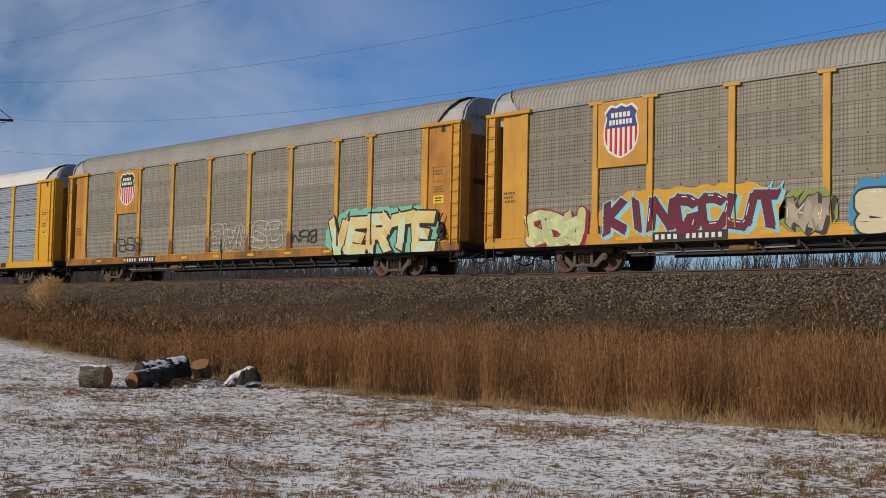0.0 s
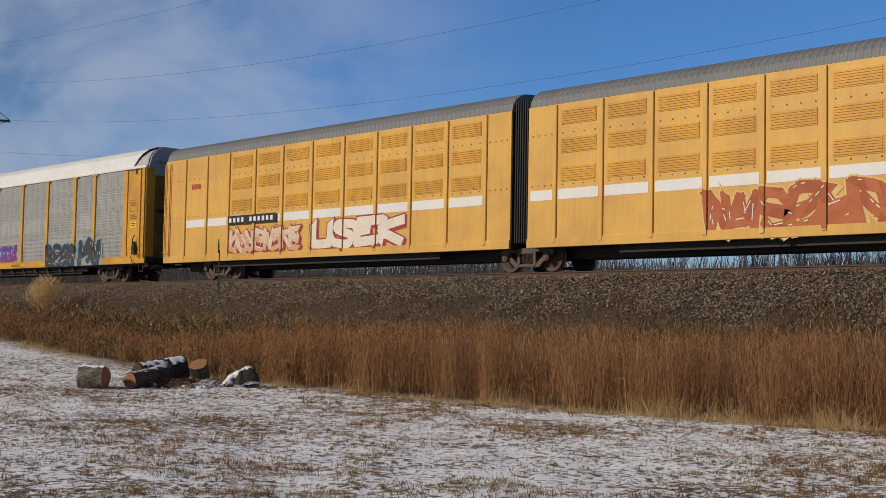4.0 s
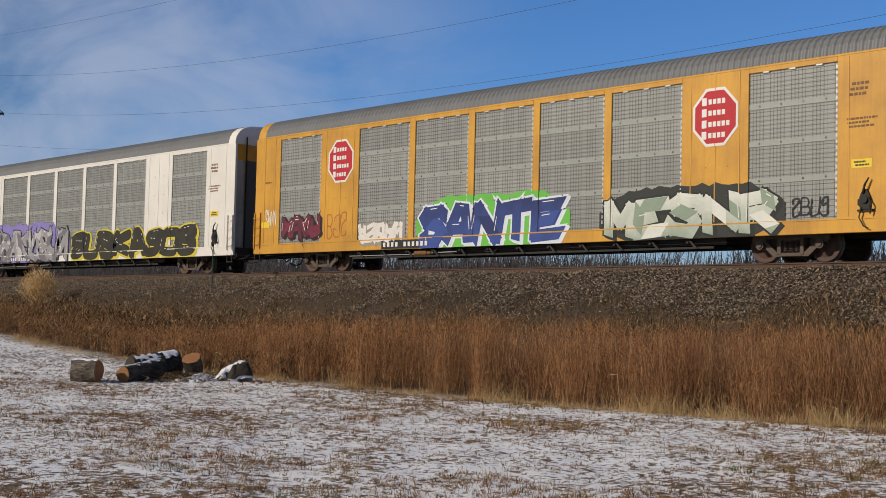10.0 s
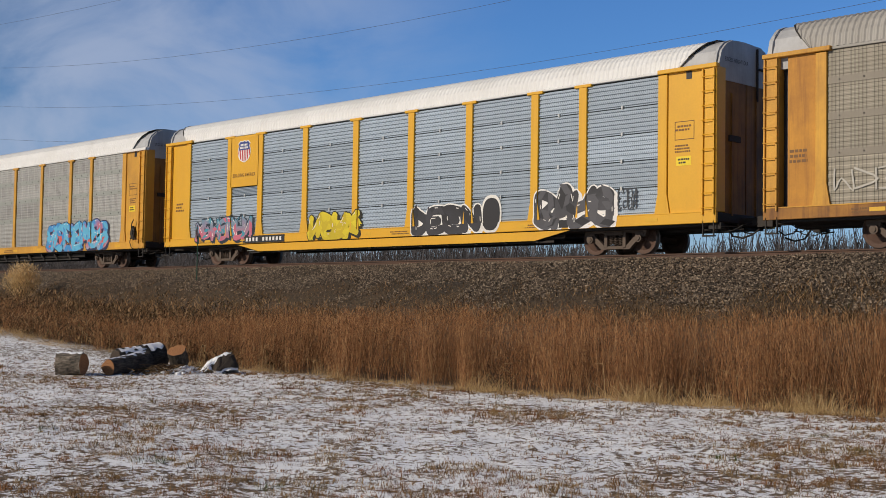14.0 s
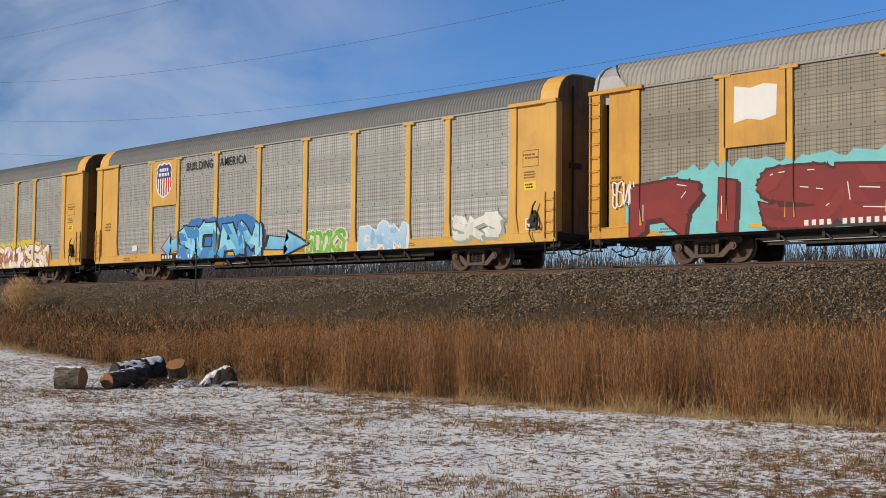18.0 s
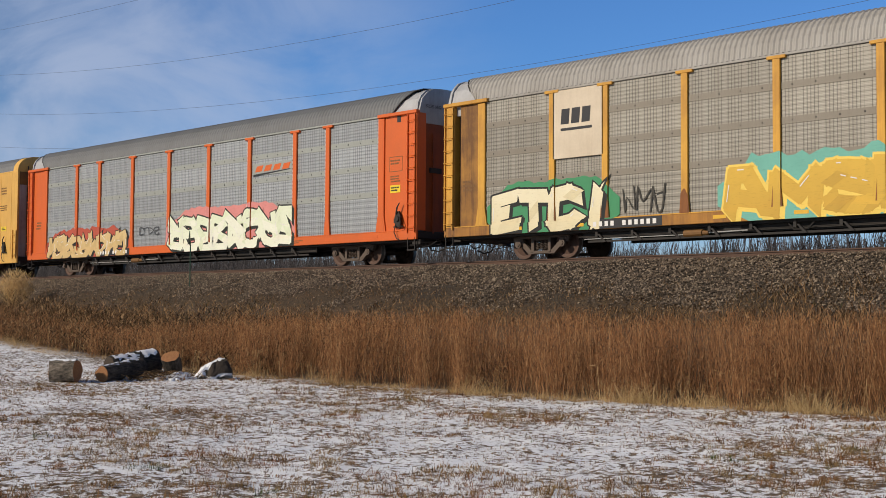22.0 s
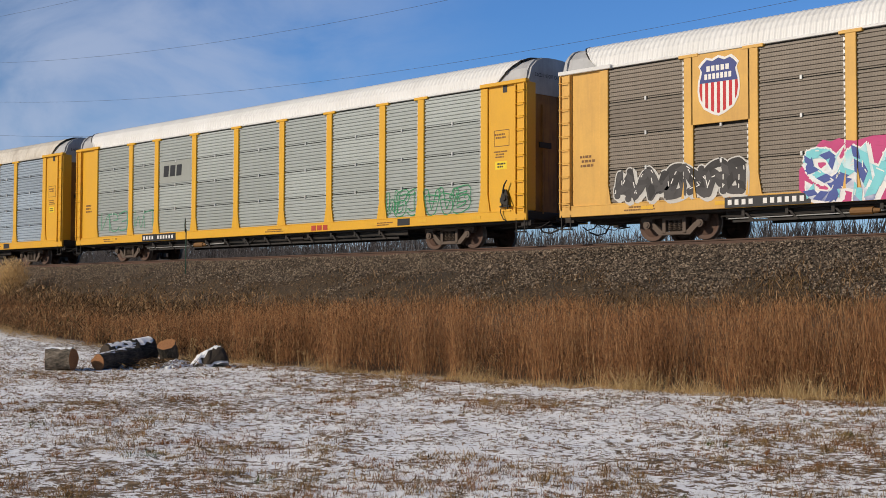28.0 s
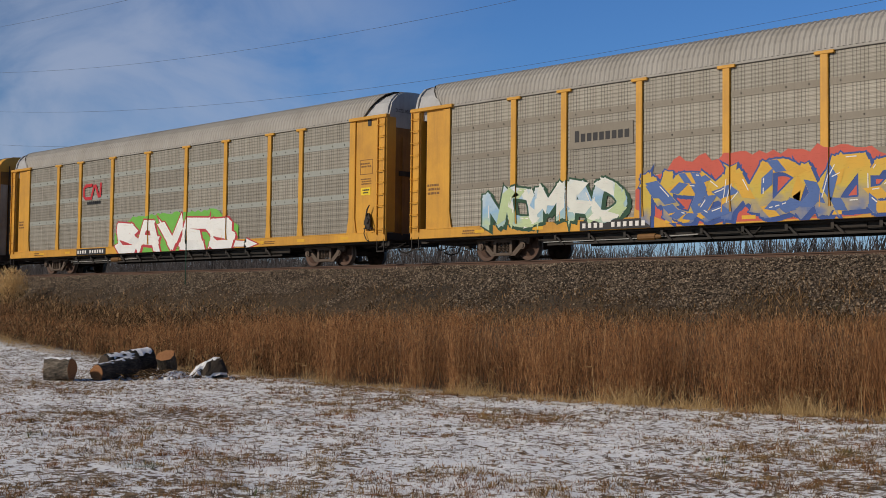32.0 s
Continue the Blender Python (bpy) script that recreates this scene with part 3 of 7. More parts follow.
def grow():
    rng = np.random.default_rng(9)
    # upright stems of the reed bed in clumps of uneven height, then the short leaves and heads along them
    n = 46000
    x = -2 - 82 * rng.random(n) ** 1.1
    y = 20.0 + 2.6 * rng.random(n) ** 1.2 + 0.45 * value_noise(x, x * 0, 0.7, 2)
    low = smooth01(-28, -37, x)
    clump = 0.5 + 0.5 * value_noise(x, y * 0.6, 0.36, 71)
    h = (1.62 - 0.85 * low - height(x, y) * (1 - low)) * (0.50 + 0.26 * rng.random(n) ** 0.8 + 0.30 * clump + 0.16 * patchy(x, y, 0.9, 3)) * np.where(rng.random(n) < 0.2, 0.6, 1.0)
    keep = (rng.random(n) > 0.65 * low) & (h > 0.15) & (rng.random(n) < 0.35 + 0.75 * clump)
    x, y, h = x[keep], y[keep], h[keep]
    blades("reed_bed", x, y, h, 0.003 + 0.003 * rng.random(len(x)), 0.32, REED, 1, "dense bed of tall russet dry reeds", "reeds", taper=0.7)
    k = rng.integers(0, len(x), 230000)
    n = len(k)
    up = 0.08 + 0.98 * rng.random(n) ** 0.7
    spread = 0.05 + 0.09 * up
    hx, hy = x[k] + rng.normal(0, 1, n) * spread, y[k] + rng.normal(0, 1, n) * spread
    blades("reed_leaves", hx, hy, (0.03 + 0.13 * rng.random(n)) * (1.2 - 0.4 * up), 0.004 + 0.008 * rng.random(n) * (1.3 - 0.6 * up), 1.3, REED, 6, "fine russet leaves and seed heads of the reeds", "reeds", z0=height(hx, hy) + h[k] * up - 0.06, taper=0.35, short=True)
    # pale grass along the foot of the reeds, taller towards the east
    n = 28000
    x = -2 - 62 * rng.random(n)
    y = 19.35 + 1.1 * rng.random(n) + 0.30 * np.sin(x * 0.7) + 0.35 * value_noise(x, x * 0, 1.1, 61)
    east = smooth01(-17, -8, x)
    h = 0.03 + (0.15 + 0.26 * east) * rng.random(n) ** 1.8 * np.clip(0.65 + 0.9 * value_noise(x, y, 0.8, 62), 0.15, 1.6)
    blades("straw_fringe", x, y, h, 0.005 + 0.007 * rng.random(n), 1.7, STRAW, 2, "pale dry grass along the reed bed", "grass")
    # weeds on the toe of the bank, reaching higher to the west, with a ragged upper edge
    n = 120000
    x = -2 - 92 * rng.random(n) ** 1.1
    y = np.where(x > -27, 25.2 + 3.3 * rng.random(n), 22.4 + 6.2 * rng.random(n))
    rim = 26.95 + 0.85 * smooth01(-22, -42, x) + 0.9 * value_noise(x, y, 1.1, 51) + 0.4 * value_noise(x, y, 0.4, 52)
    h = (0.05 + 0.19 * rng.random(n) ** 2) * (0.5 + 0.9 * patchy(x, y, 0.8, 6))
    h = np.where(y > 26.2, h * 0.75, h)
    keep = rng.random(n) < np.clip(0.9 - (y - rim) * 1.1, 0.015, 1) * np.where(y > 25.4, np.clip(0.75 + 0.9 * value_noise(x, y, 0.7, 64), 0.12, 1), 1)
    zb = np.maximum(height(x, y), np.where(y > 26.3, ballast_z(x, y), 0))
    blades("bank_weeds", x[keep], y[keep], h[keep], 0.012 + 0.022 * rng.random(keep.sum()), 1.4, WEED, 3, "tangled brown weeds on the foot of the bank", "weeds", z0=zb[keep], short=True)
    # taller tangle to the west, in bushes with dark gaps between them
    n = 26000
    x = -27 - 62 * rng.random(n)
    y = 20.2 + 5.0 * rng.random(n)
    bush = 0.5 + 0.5 * value_noise(x, y, 0.7, 65)
    h = (0.22 + 0.5 * rng.random(n) ** 2) * (0.55 + 0.8 * bush)
    half = n // 2
    blades("western_weeds", x[:half], y[:half], h[:half], 0.008 + 0.012 * rng.random(half), 1.0, WEED, 4, "dense grey-brown dead weeds beside the reeds", "weeds")
    blades("russet_weeds", x[half:], y[half:], h[half:], 0.007 + 0.009 * rng.random(n - half), 1.0, REED, 14, "tangled russet weeds beside the reeds", "weeds")
    # curled dead leaves on the western weeds
    n = 52000
    x = -27 - 62 * rng.random(n)
    y = 20.0 + 4.8 * rng.random(n)
    bush = 0.5 + 0.5 * value_noise(x, y, 0.7, 65)
    up = height(x, y) + 0.75 * rng.random(n) * (0.4 + 0.9 * bush)
    blades("dead_leaves", x, y, 0.05 + 0.11 * rng.random(n), 0.025 + 0.045 * rng.random(n), 2.0, WEED, 7, "curled dead leaves on the weeds", "weeds", z0=up, short=True)
    # straw clumps leaning out of the reeds
    n = 4200
    cx = np.concatenate([-3 - 13 * rng.random(17), -16 - 24 * rng.random(9)])
    k = rng.integers(0, len(cx), n)
    x = cx[k] + rng.normal(0, 0.24, n)
    y = 19.85 + 0.3 * np.sin(cx[k] * 3) + rng.normal(0, 0.12, n)
    blades("straw_clumps", x, y, 0.08 + 0.42 * rng.random(n) ** 2.2, 0.004 + 0.006 * rng.random(n), 1.5, STRAW, 8, "pale straw clumps at the edge of the reeds", "grass")
    # single pale stalks that lean and droop before the reeds
    n = 190
    x = -3 - 36 * rng.random(n) ** 1.3
    y = 19.9 + 0.5 * rng.random(n)
    h = 0.2 + 0.5 * rng.random(n)
    base = np.stack([x, y, height(x, y)], 1)
    a = rng.random(n) * 6.28
    knee = base + np.stack([0.16 * np.cos(a) * h, 0.1 * np.sin(a) * h, h], 1)
    tip = knee + np.stack([0.26 * np.cos(a), 0.1 * np.sin(a), 0.02 - 0.16 * rng.random(n)], 1)
    side = np.tile([0.75, 0.65, 0.1], (n, 1))
    both = (np.concatenate([base, knee]), np.concatenate([knee, tip]))
    tagged(new("stray_stalks", ribbons("stray_stalks", *both, np.full(2 * n, 0.008), np.concatenate([side, side * 0.5 + [0, 0, 0.7]]), STRAW, None, 0.8, True)), "single pale stalks bent over before the reeds", "grass", kind="stuff")
    # turf of the field: many small tufts, thick in patches, and single blades between them
    n = 66000
    d = 8.5 + 28 * rng.random(n) ** 0.75
    a = radians(112) + radians(50) * rng.random(n)
    x, y = d * np.cos(a), d * np.sin(a)
    p = 0.50 + 0.26 * value_noise(x, y, 2.6, 43) + 0.30 * value_noise(x, y, 0.7, 44) + 0.25 * tussocky(x, y)
    p = p + 0.16 * smooth01(-14, -6, x) + 0.12 * smooth01(17.5, 19.8, y)
    keep = (y < 19.9) & (rng.random(n) < np.clip((p - 0.43) * 2.4, 0.12, 1) * (1 - 0.45 * smooth01(19, 25, d)))
    x, y, p, d = x[keep], y[keep], p[keep], d[keep]
    size = (0.022 + 0.045 * rng.random(len(x)) ** 2.2) * np.clip(p * 2.0, 0.7, 1.5)
    k = np.repeat(np.arange(len(x)), 12)
    m = len(k)
    a, r = rng.random(m) * 6.28, rng.random(m) ** 0.6
    bx, by = x[k] + 1.0 * size[k] * r * np.cos(a), y[k] + 1.0 * size[k] * r * np.sin(a)
    h = (0.3 + 0.9 * rng.random(m)) * size[k] * 1.1 * (1.2 - 0.5 * r)
    blades("field_turf", bx, by, h, (0.006 + 0.012 * rng.random(m)) * (d[k] / 17), 0.9, STUBBLE, 5, "small tan and rust tussocks poking through the snow", "grass", short=True)
    n = 260000
    d = 9 + 28 * rng.random(n) ** 0.75
    a = radians(112) + radians(50) * rng.random(n)
    x, y = d * np.cos(a), d * np.sin(a)
    crumb = value_noise(x, y, 0.11, 46) + 0.5 * value_noise(x, y, 0.5, 47)
    keep = (y < 19.9) & (crumb > 0.27)
    x, y, d = x[keep], y[keep], d[keep]
    blades("field_stubble", x, y, 0.012 + 0.05 * rng.random(len(x)) ** 1.5, (0.007 + 0.016 * rng.random(len(x))) * (d / 18), 0.9, STUBBLE, 15, "short tan blades poking through the snow", "grass", short=True)


grow()


def tuft():
    """A blond cloud of fine plumes on a few stems."""
    rng = np.random.default_rng(21)
    n = 2600
    c = rng.normal(0, 1, (n, 3))
    c /= np.linalg.norm(c, axis=1)[:, None]
    c *= (rng.random(n) ** 0.45)[:, None]
    lobe = 1 + 0.22 * np.sin(c[:, 0] * 5 + 1) * np.sin(c[:, 2] * 4)
    base = np.array([-52.6, 26.0, 2.62]) + c * lobe[:, None] * np.array([0.92, 0.75, 0.78])
    a = rng.random(n) * 6.28
    l = 0.12 + 0.20 * rng.random(n)
    tip = base + np.stack([np.cos(a) * l * 0.6 + c[:, 0] * 0.10, np.sin(a) * l * 0.6, l * (0.5 + 0.5 * rng.random(n))], 1)
    m = 260
    foot = np.array([-52.6, 26.0, 1.70]) + rng.normal(0, 1, (m, 3)) * [0.16, 0.16, 0.0]
    head = np.array([-52.6, 26.0, 2.45]) + rng.normal(0, 1, (m, 3)) * [0.34, 0.3, 0.25]
    base, tip = np.concatenate([base, foot]), np.concatenate([tip, head])
    n += m
    side = np.stack([np.cos(rng.random(n) * 3), np.sin(rng.random(n) * 3) * 0.6, 0.4 * rng.random(n)], 1)
    tagged(new("grass_tuft", ribbons("grass_tuft", base, tip, 0.008 + 0.014 * rng.random(n), side, BLOND, None, 0.5)), "pale dry clump of tall ornamental grass on the bank", "grass clump")


tuft()


def far_woods():
    """Bare winter trees and brush beyond the line."""
    rng = np.random.default_rng(31)
    B, T, W = [], [], []

    def branch(p, d, l, w, depth):
        q = p + d * l
        B.append(p), T.append(q), W.append(w)
        if depth:
            for _ in range(4 if depth > 1 else 5):
                nd = d + rng.normal(0, 0.42, 3)
                nd[2] = abs(nd[2]) * 0.8 + 0.25
                nd /= np.linalg.norm(nd)
                branch(p + d * l * (0.35 + 0.65 * rng.random()), nd, l * (0.45 + 0.3 * rng.random()), w * 0.5, depth - 1)

    for k in range(150):
        x, y = -380 + 400 * (k + rng.random()) / 150, 135 + 60 * rng.random()
        branch(np.array([x, y, 0.0]), np.array([0, 0, 1.0]), 5.0 + 2.6 * rng.random(), 0.28, 3)
    for k in range(360):
        x, y = -190 + 195 * rng.random(), 46 + 30 * rng.random()
        branch(np.array([x, y, 0.0]), np.array([rng.normal(0, 0.2), rng.normal(0, 0.2), 1.0]), 2.2 + 1.4 * rng.random(), 0.035, 3)
    for k in range(90000):
        x, y = -200 + 205 * rng.random(), 48 + 32 * rng.random()
        p = np.array([x, y, (5.4 + 1.9 * float(smooth01(-60, -110, x))) * rng.random() ** 0.9 * (0.78 + 0.25 * math.sin(x * 0.37) * math.sin(x * 0.9 + y))])
        B.append(p), T.append(p + np.array([rng.normal(0, 0.7), rng.normal(0, 0.4), 0.2 + 0.9 * rng.random()])), W.append(0.010 + 0.024 * rng.random())
    for k in range(70000):
        x, y = -260 + 270 * rng.random(), 84 + 24 * rng.random()
        p = np.array([x, y, (7.2 + 2.0 * float(smooth01(-70, -150, x))) * rng.random() * (0.85 + 0.2 * math.sin(x * 0.21) * math.sin(x * 0.083 + 1))])
        B.append(p), T.append(p + np.array([rng.normal(0, 0.6), rng.normal(0, 0.3), 1.0 + 2.0 * rng.random()])), W.append(0.03 + 0.07 * rng.random())
    B, T, W = np.array(B), np.array(T), np.array(W)
    side = np.tile([0.72, 0.69, 0.0], (len(B), 1))
    tagged(new("far_woods", ribbons("far_woods", B, T, W, side, TWIG, None, 0.5, True)), "bare grey winter trees and brush beyond the line", "woods", kind="stuff")


far_woods()


# ---------- railway cars ----------
CAR = 27.4
CENTRES = [4.61, 6.64, 9.42, 12.30, 15.19, 17.95, 20.79, 22.70]


def layout(w):
    """Posts of that width, and the bays between them."""
    posts = [(c - w / 2, c + w / 2) for c in CENTRES]
    edges = [1.83] + [e for p in posts for e in p] + [25.45]
    return posts, [(edges[i], edges[i + 1]) for i in range(0, len(edges), 2)]


PANEL_BOT, PANEL_TOP = 1.10, 5.02
RECESS = 0.075


def rib_sheet(width, h, ribs, depth):
    """One corrugated sheet, its face at y = 0 with ribs standing proud, its foot at z = 0."""
    prof = [(0.0, 0.0)]
    step = h / ribs
    for k in range(ribs):
        z = k * step
        prof += [(0.0, z + step * 0.30), (-depth, z + step * 0.42), (-depth, z + step * 0.78), (0.0, z + step * 0.90)]
    prof.append((0.0, h))
    n = len(prof)
    v = [(x, y, z) for x in (0.0, width) for y, z in prof] + [(x, 0.03, z) for x in (0.0, width) for z in (0.0, h)]
    f = [(k, n + k, n + k + 1, k + 1) for k in range(n - 1)]
    f += [(2 * n, 2 * n + 1, 2 * n + 3, 2 * n + 2), (0, 2 * n, 2 * n + 2, n), (n - 1, 2 * n - 1, 2 * n + 3, 2 * n + 1)]
    return v, f


sheet_cache = {}


def sheet_mesh(width, h, ribs, depth, material):
    key = (round(width, 3), round(h, 3), ribs, material.name)
    if key not in sheet_cache:
        v, f = rib_sheet(width, h, ribs, depth)
        sheet_cache[key] = sheet("sheet", v, f, material)
    return sheet_cache[key]


ROOF_CURVE = [(0.0, 0.0), (0.04, 0.36), (0.13, 0.62), (0.28, 0.83), (0.50, 0.95), (0.78, 0.99), (1.0, 1.0)]


def roof_section(y_eave, eave, rise):
    """The car's roof line from one eave to the other: steep flanks and a nearly flat crown."""
    half = [(y_eave + (1.5 - y_eave) * a, eave + rise * b) for a, b in ROOF_CURVE]
    return half + [(3.0 - y, z) for y, z in reversed(half[:-1])]


def roof_mesh(name, x0, x1, material, rise=0.86, eave=5.10, pitch=0.17, depth=0.03, y_eave=0.10, slant=0.0):
    """A curved roof with ribs across; its ends may slant inwards towards the eaves."""
    sec = roof_section(y_eave, eave, rise)
    n, v, f = len(sec), [], []
    steps = max(2, int((x1 - x0) / pitch * 4))
    for i in range(steps + 1):
        x = x0 + (x1 - x0) * i / steps
        up = depth if i % 4 in (1, 2) else 0.0
        for yy, zz in sec:
            cut = slant * (1 - (zz - eave) / rise)
            v.append((min(max(x, x0 + cut), x1 - cut), yy + (yy - 1.5) / 1.4 * up * 0.6, zz + up))
    for i in range(steps):
        f += [(i * n + k, i * n + k + 1, (i + 1) * n + k + 1, (i + 1) * n + k) for k in range(n - 1)]
    if not slant:
        f += [tuple(range(n)), tuple(reversed(range(steps * n, steps * n + n)))]
    return sheet(name, v, f, material)


def end_profile(eave=5.10, rise=0.76, foot=1.0, inset=0.10):
    return [(inset, foot)] + roof_section(inset, eave, rise) + [(3.0 - inset, foot)]


def slab_x(g, prof, x0, x1, mi=0):
    """A plate across the car of that (y, z) outline."""
    n = len(prof)
    v = [(x0, y, z) for y, z in prof] + [(x1, y, z) for y, z in prof]
    f = [tuple(range(n)), tuple(range(2 * n - 1, n - 1, -1))] + [((i + 1) % n, i, n + i, n + (i + 1) % n) for i in range(n)]
    return g.add(v, f, mi)


shared = {}


def once(key, make):
    if key not in shared:
        shared[key] = make()
    return shared[key]


def wheelset_mesh():
    """Two wheels on their axle, turned as one solid about the y axis; the origin is the axle's middle height."""
    half = [(0.42, 0.0), (0.42, 0.07), (0.62, 0.075), (0.635, 0.15), (0.66, 0.16), (0.70, 0.34), (0.675, 0.39), (0.67, 0.448), (0.68, 0.457), (0.79, 0.463), (0.80, 0.485), (0.83, 0.485), (0.835, 0.40), (0.76, 0.34), (0.74, 0.15), (0.80, 0.13), (0.83, 0.085)]
    prof = half + [(3.0 - y, r) for y, r in reversed(half)]
    n, v, f, mi = 28, [], [], []
    for y, r in prof:
        v += [(r * math.cos(6.28319 * k / n), y, r * math.sin(6.28319 * k / n)) for k in range(n)]
    for i in range(len(prof) - 1):
        f += [(i * n + k, (i + 1) * n + k, (i + 1) * n + (k + 1) % n, i * n + (k + 1) % n) for k in range(n)]
        mi += [1 if min(prof[i][1], prof[i + 1][1]) > 0.446 else 0] * n
    g = Geo()
    g.add(v, f)
    g.mi = mi
    return g.mesh("wheelset", RUST_WHEEL, SHINY_STEEL)


def side_frame_mesh():
    """A cast side frame: top chord, slanted tension members and two columns round the springs, with open triangles."""
    g = Geo()
    y0, y1 = 0.0, 0.14
    g.prism([(-1.14, 0.56), (-0.80, 0.62), (-0.40, 0.64), (0.40, 0.64), (0.80, 0.62), (1.14, 0.56), (1.14, 0.68), (0.85, 0.76), (-0.85, 0.76), (-1.14, 0.68)], y0, y1)
    for s_ in (-1, 1):
        lower = [(s_ * 0.30, 0.15), (s_ * 0.52, 0.15), (s_ * 0.98, 0.56), (s_ * 0.84, 0.64), (s_ * 0.42, 0.27), (s_ * 0.30, 0.27)]
        g.prism(lower if s_ > 0 else lower[::-1], y0 + 0.01, y1 - 0.01)
        a, b = sorted((s_ * 0.28, s_ * 0.40))
        g.box(a, b, y0 - 0.01, y1 + 0.01, 0.20, 0.66, 0.01)
        a, b = sorted((s_ * 0.74, s_ * 1.10))
        g.box(a, b, y0 - 0.005, y1, 0.50, 0.60, 0.015)
    g.box(-0.34, 0.34, y0, y1, 0.15, 0.25, 0.015)
    return g.mesh("side_frame", DIRTY_STEEL)


def spring_mesh():
    g = Geo()
    for sx in (-0.17, 0.0, 0.17):
        for k in range(6):
            z = 0.27 + k * 0.05
            g.tube([(sx + 0.065 * math.cos(t), 0.53 + 0.065 * math.sin(t), z + 0.05 * t / 6.283) for t in np.linspace(0, 6.283, 7)], 0.014, 4)
    g.box(-0.30, 0.30, 0.44, 2.56, 0.57, 0.66, 0.01)
    return g.mesh("bolster", DIRTY_STEEL)


def bearing_mesh():
    g = Geo()
    g.disc(0, 0, 0.38, 0.46, 0.12, 14)
    g.disc(0, 0, 0.355, 0.38, 0.07, 10)
    g.box(-0.15, 0.15, 0.44, 0.60, 0.08, 0.19, 0.01)
    return g.mesh("bearing_cap", DIRTY_STEEL)


def truck(parent, u):
    tr = part("truck", Geo().box(-0.22, 0.22, 0.62, 2.38, 0.42, 0.60, 0.02), DIRTY_STEEL, parent, "cast steel four-wheel truck caked in dirt", at=(u, 0, 0))
    for y in (0.46, 2.40):
        part("side_frame", once("side_frame", side_frame_mesh), None, tr, at=(0, y, 0))
    part("bolster", once("bolster", spring_mesh), None, tr, "bolster on coil springs")
    axles = []
    for dx in (-0.89, 0.89):
        axles.append((u + dx, dx, part("wheelset", once("wheelset", wheelset_mesh), None, tr, "rusty wheels on one axle", at=(dx, 0, 0.457))))
        part("bearing_cap", once("bearing", bearing_mesh), None, tr, at=(dx, 0, 0.457))
    return axles


def ladder_mesh(material, w=0.40, z0=1.0, z1=5.0, rungs=10):
    g = Geo()
    g.box(0, 0.04, -0.055, -0.01, z0, z1)
    g.box(w - 0.04, w, -0.055, -0.01, z0, z1)
    for k in range(rungs):
        z = z0 + 0.18 + (z1 - z0 - 0.4) * k / (rungs - 1)
        g.tube([(-0.02, -0.05, z + 0.02), (0.02, -0.085, z), (w - 0.02, -0.085, z), (w + 0.02, -0.05, z + 0.02)], 0.013, 5)
    return g.mesh("ladder", material)


def coupler_mesh():
    g = Geo()
    g.box(-0.12, 0.55, 1.36, 1.64, 0.74, 0.98, 0.03)
    g.prism([(0.50, 0.70), (0.82, 0.72), (0.86, 0.90), (0.80, 1.0), (0.50, 1.0)], 1.28, 1.74)
    g.tube([(0.0, 1.1, 0.80), (0.25, 1.05, 0.55), (0.55, 1.02, 0.50), (0.75, 1.0, 0.62)], 0.022, 6)
    g.tube([(0.02, 0.75, 0.72), (0.2, 0.7, 0.60), (0.45, 0.72, 0.62)], 0.015, 5)
    g.tube([(0.02, 0.10, 0.74), (0.10, 0.14, 0.66), (0.28, 0.7, 0.70), (0.36, 1.2, 0.82)], 0.018, 5)
    g.tube([(0.0, 0.55, 0.70), (0.22, 0.52, 0.42), (0.52, 0.55, 0.36), (0.80, 0.6, 0.46)], 0.028, 6)
    g.tube([(-0.3, 0.30, 0.66), (0.05, 0.26, 0.52), (0.40, 0.28, 0.56), (0.62, 0.4, 0.70)], 0.016, 5)
    g.tube([(-0.5, 0.22, 0.60), (-0.1, 0.20, 0.56), (0.1, 0.22, 0.72)], 0.02, 5)
    g.box(-0.30, 0.10, 0.12, 0.30, 0.60, 0.78, 0.01)
    return g.mesh("coupler", BLACK_STEEL)


def brake_rig_mesh():
    """A hand brake lever on its bracket with a chain hanging below."""
    g = Geo()
    g.prism([(-0.13, 0.0), (0.12, 0.0), (0.15, 0.28), (0.05, 0.50), (-0.06, 0.50), (-0.15, 0.30)], -0.07, 0.0)
    g.tube([(-0.05, -0.09, 0.40), (0.03, -0.12, 0.62), (0.12, -0.09, 0.78)], [0.03, 0.026, 0.02], 6)
    g.tube([(0.10, -0.09, 0.30), (0.20, -0.13, 0.12), (0.16, -0.10, -0.12)], 0.022, 5)
    g.tube([(-0.08, -0.08, 0.05), (-0.14, -0.10, -0.20), (-0.02, -0.09, -0.42), (0.10, -0.08, -0.48)], 0.018, 5)
    g.disc(0.0, 0.24, -0.12, -0.07, 0.09, 12)
    g.box(-0.20, -0.12, -0.06, 0.0, 0.10, 0.26)
    g.box(-0.22, 0.24, -0.05, 0.0, -0.05, 0.0)
    return g.mesh("brake_lever", BLACK_STEEL)


def bars(g, u0, u1, z0, z1, y, rows, seed, fill=0.55, char=None):
    """Rows of small plain bars in place of lettering too small to read."""
    r = random.Random(seed)
    h = (z1 - z0) / rows
    for k in range(rows):
        u = u0 + (u1 - u0) * 0.15 * r.random()
        end = u1 - (u1 - u0) * 0.3 * r.random()
        while u < end:
            w = (char or h * 0.7) * (0.6 + 0.9 * r.random())
            g.box(u, min(u + w, end), y - 0.004, y, z1 - (k + 0.5 + fill / 2) * h, z1 - (k + 0.5 - fill / 2) * h)
            u += w + h * 0.22
    return g


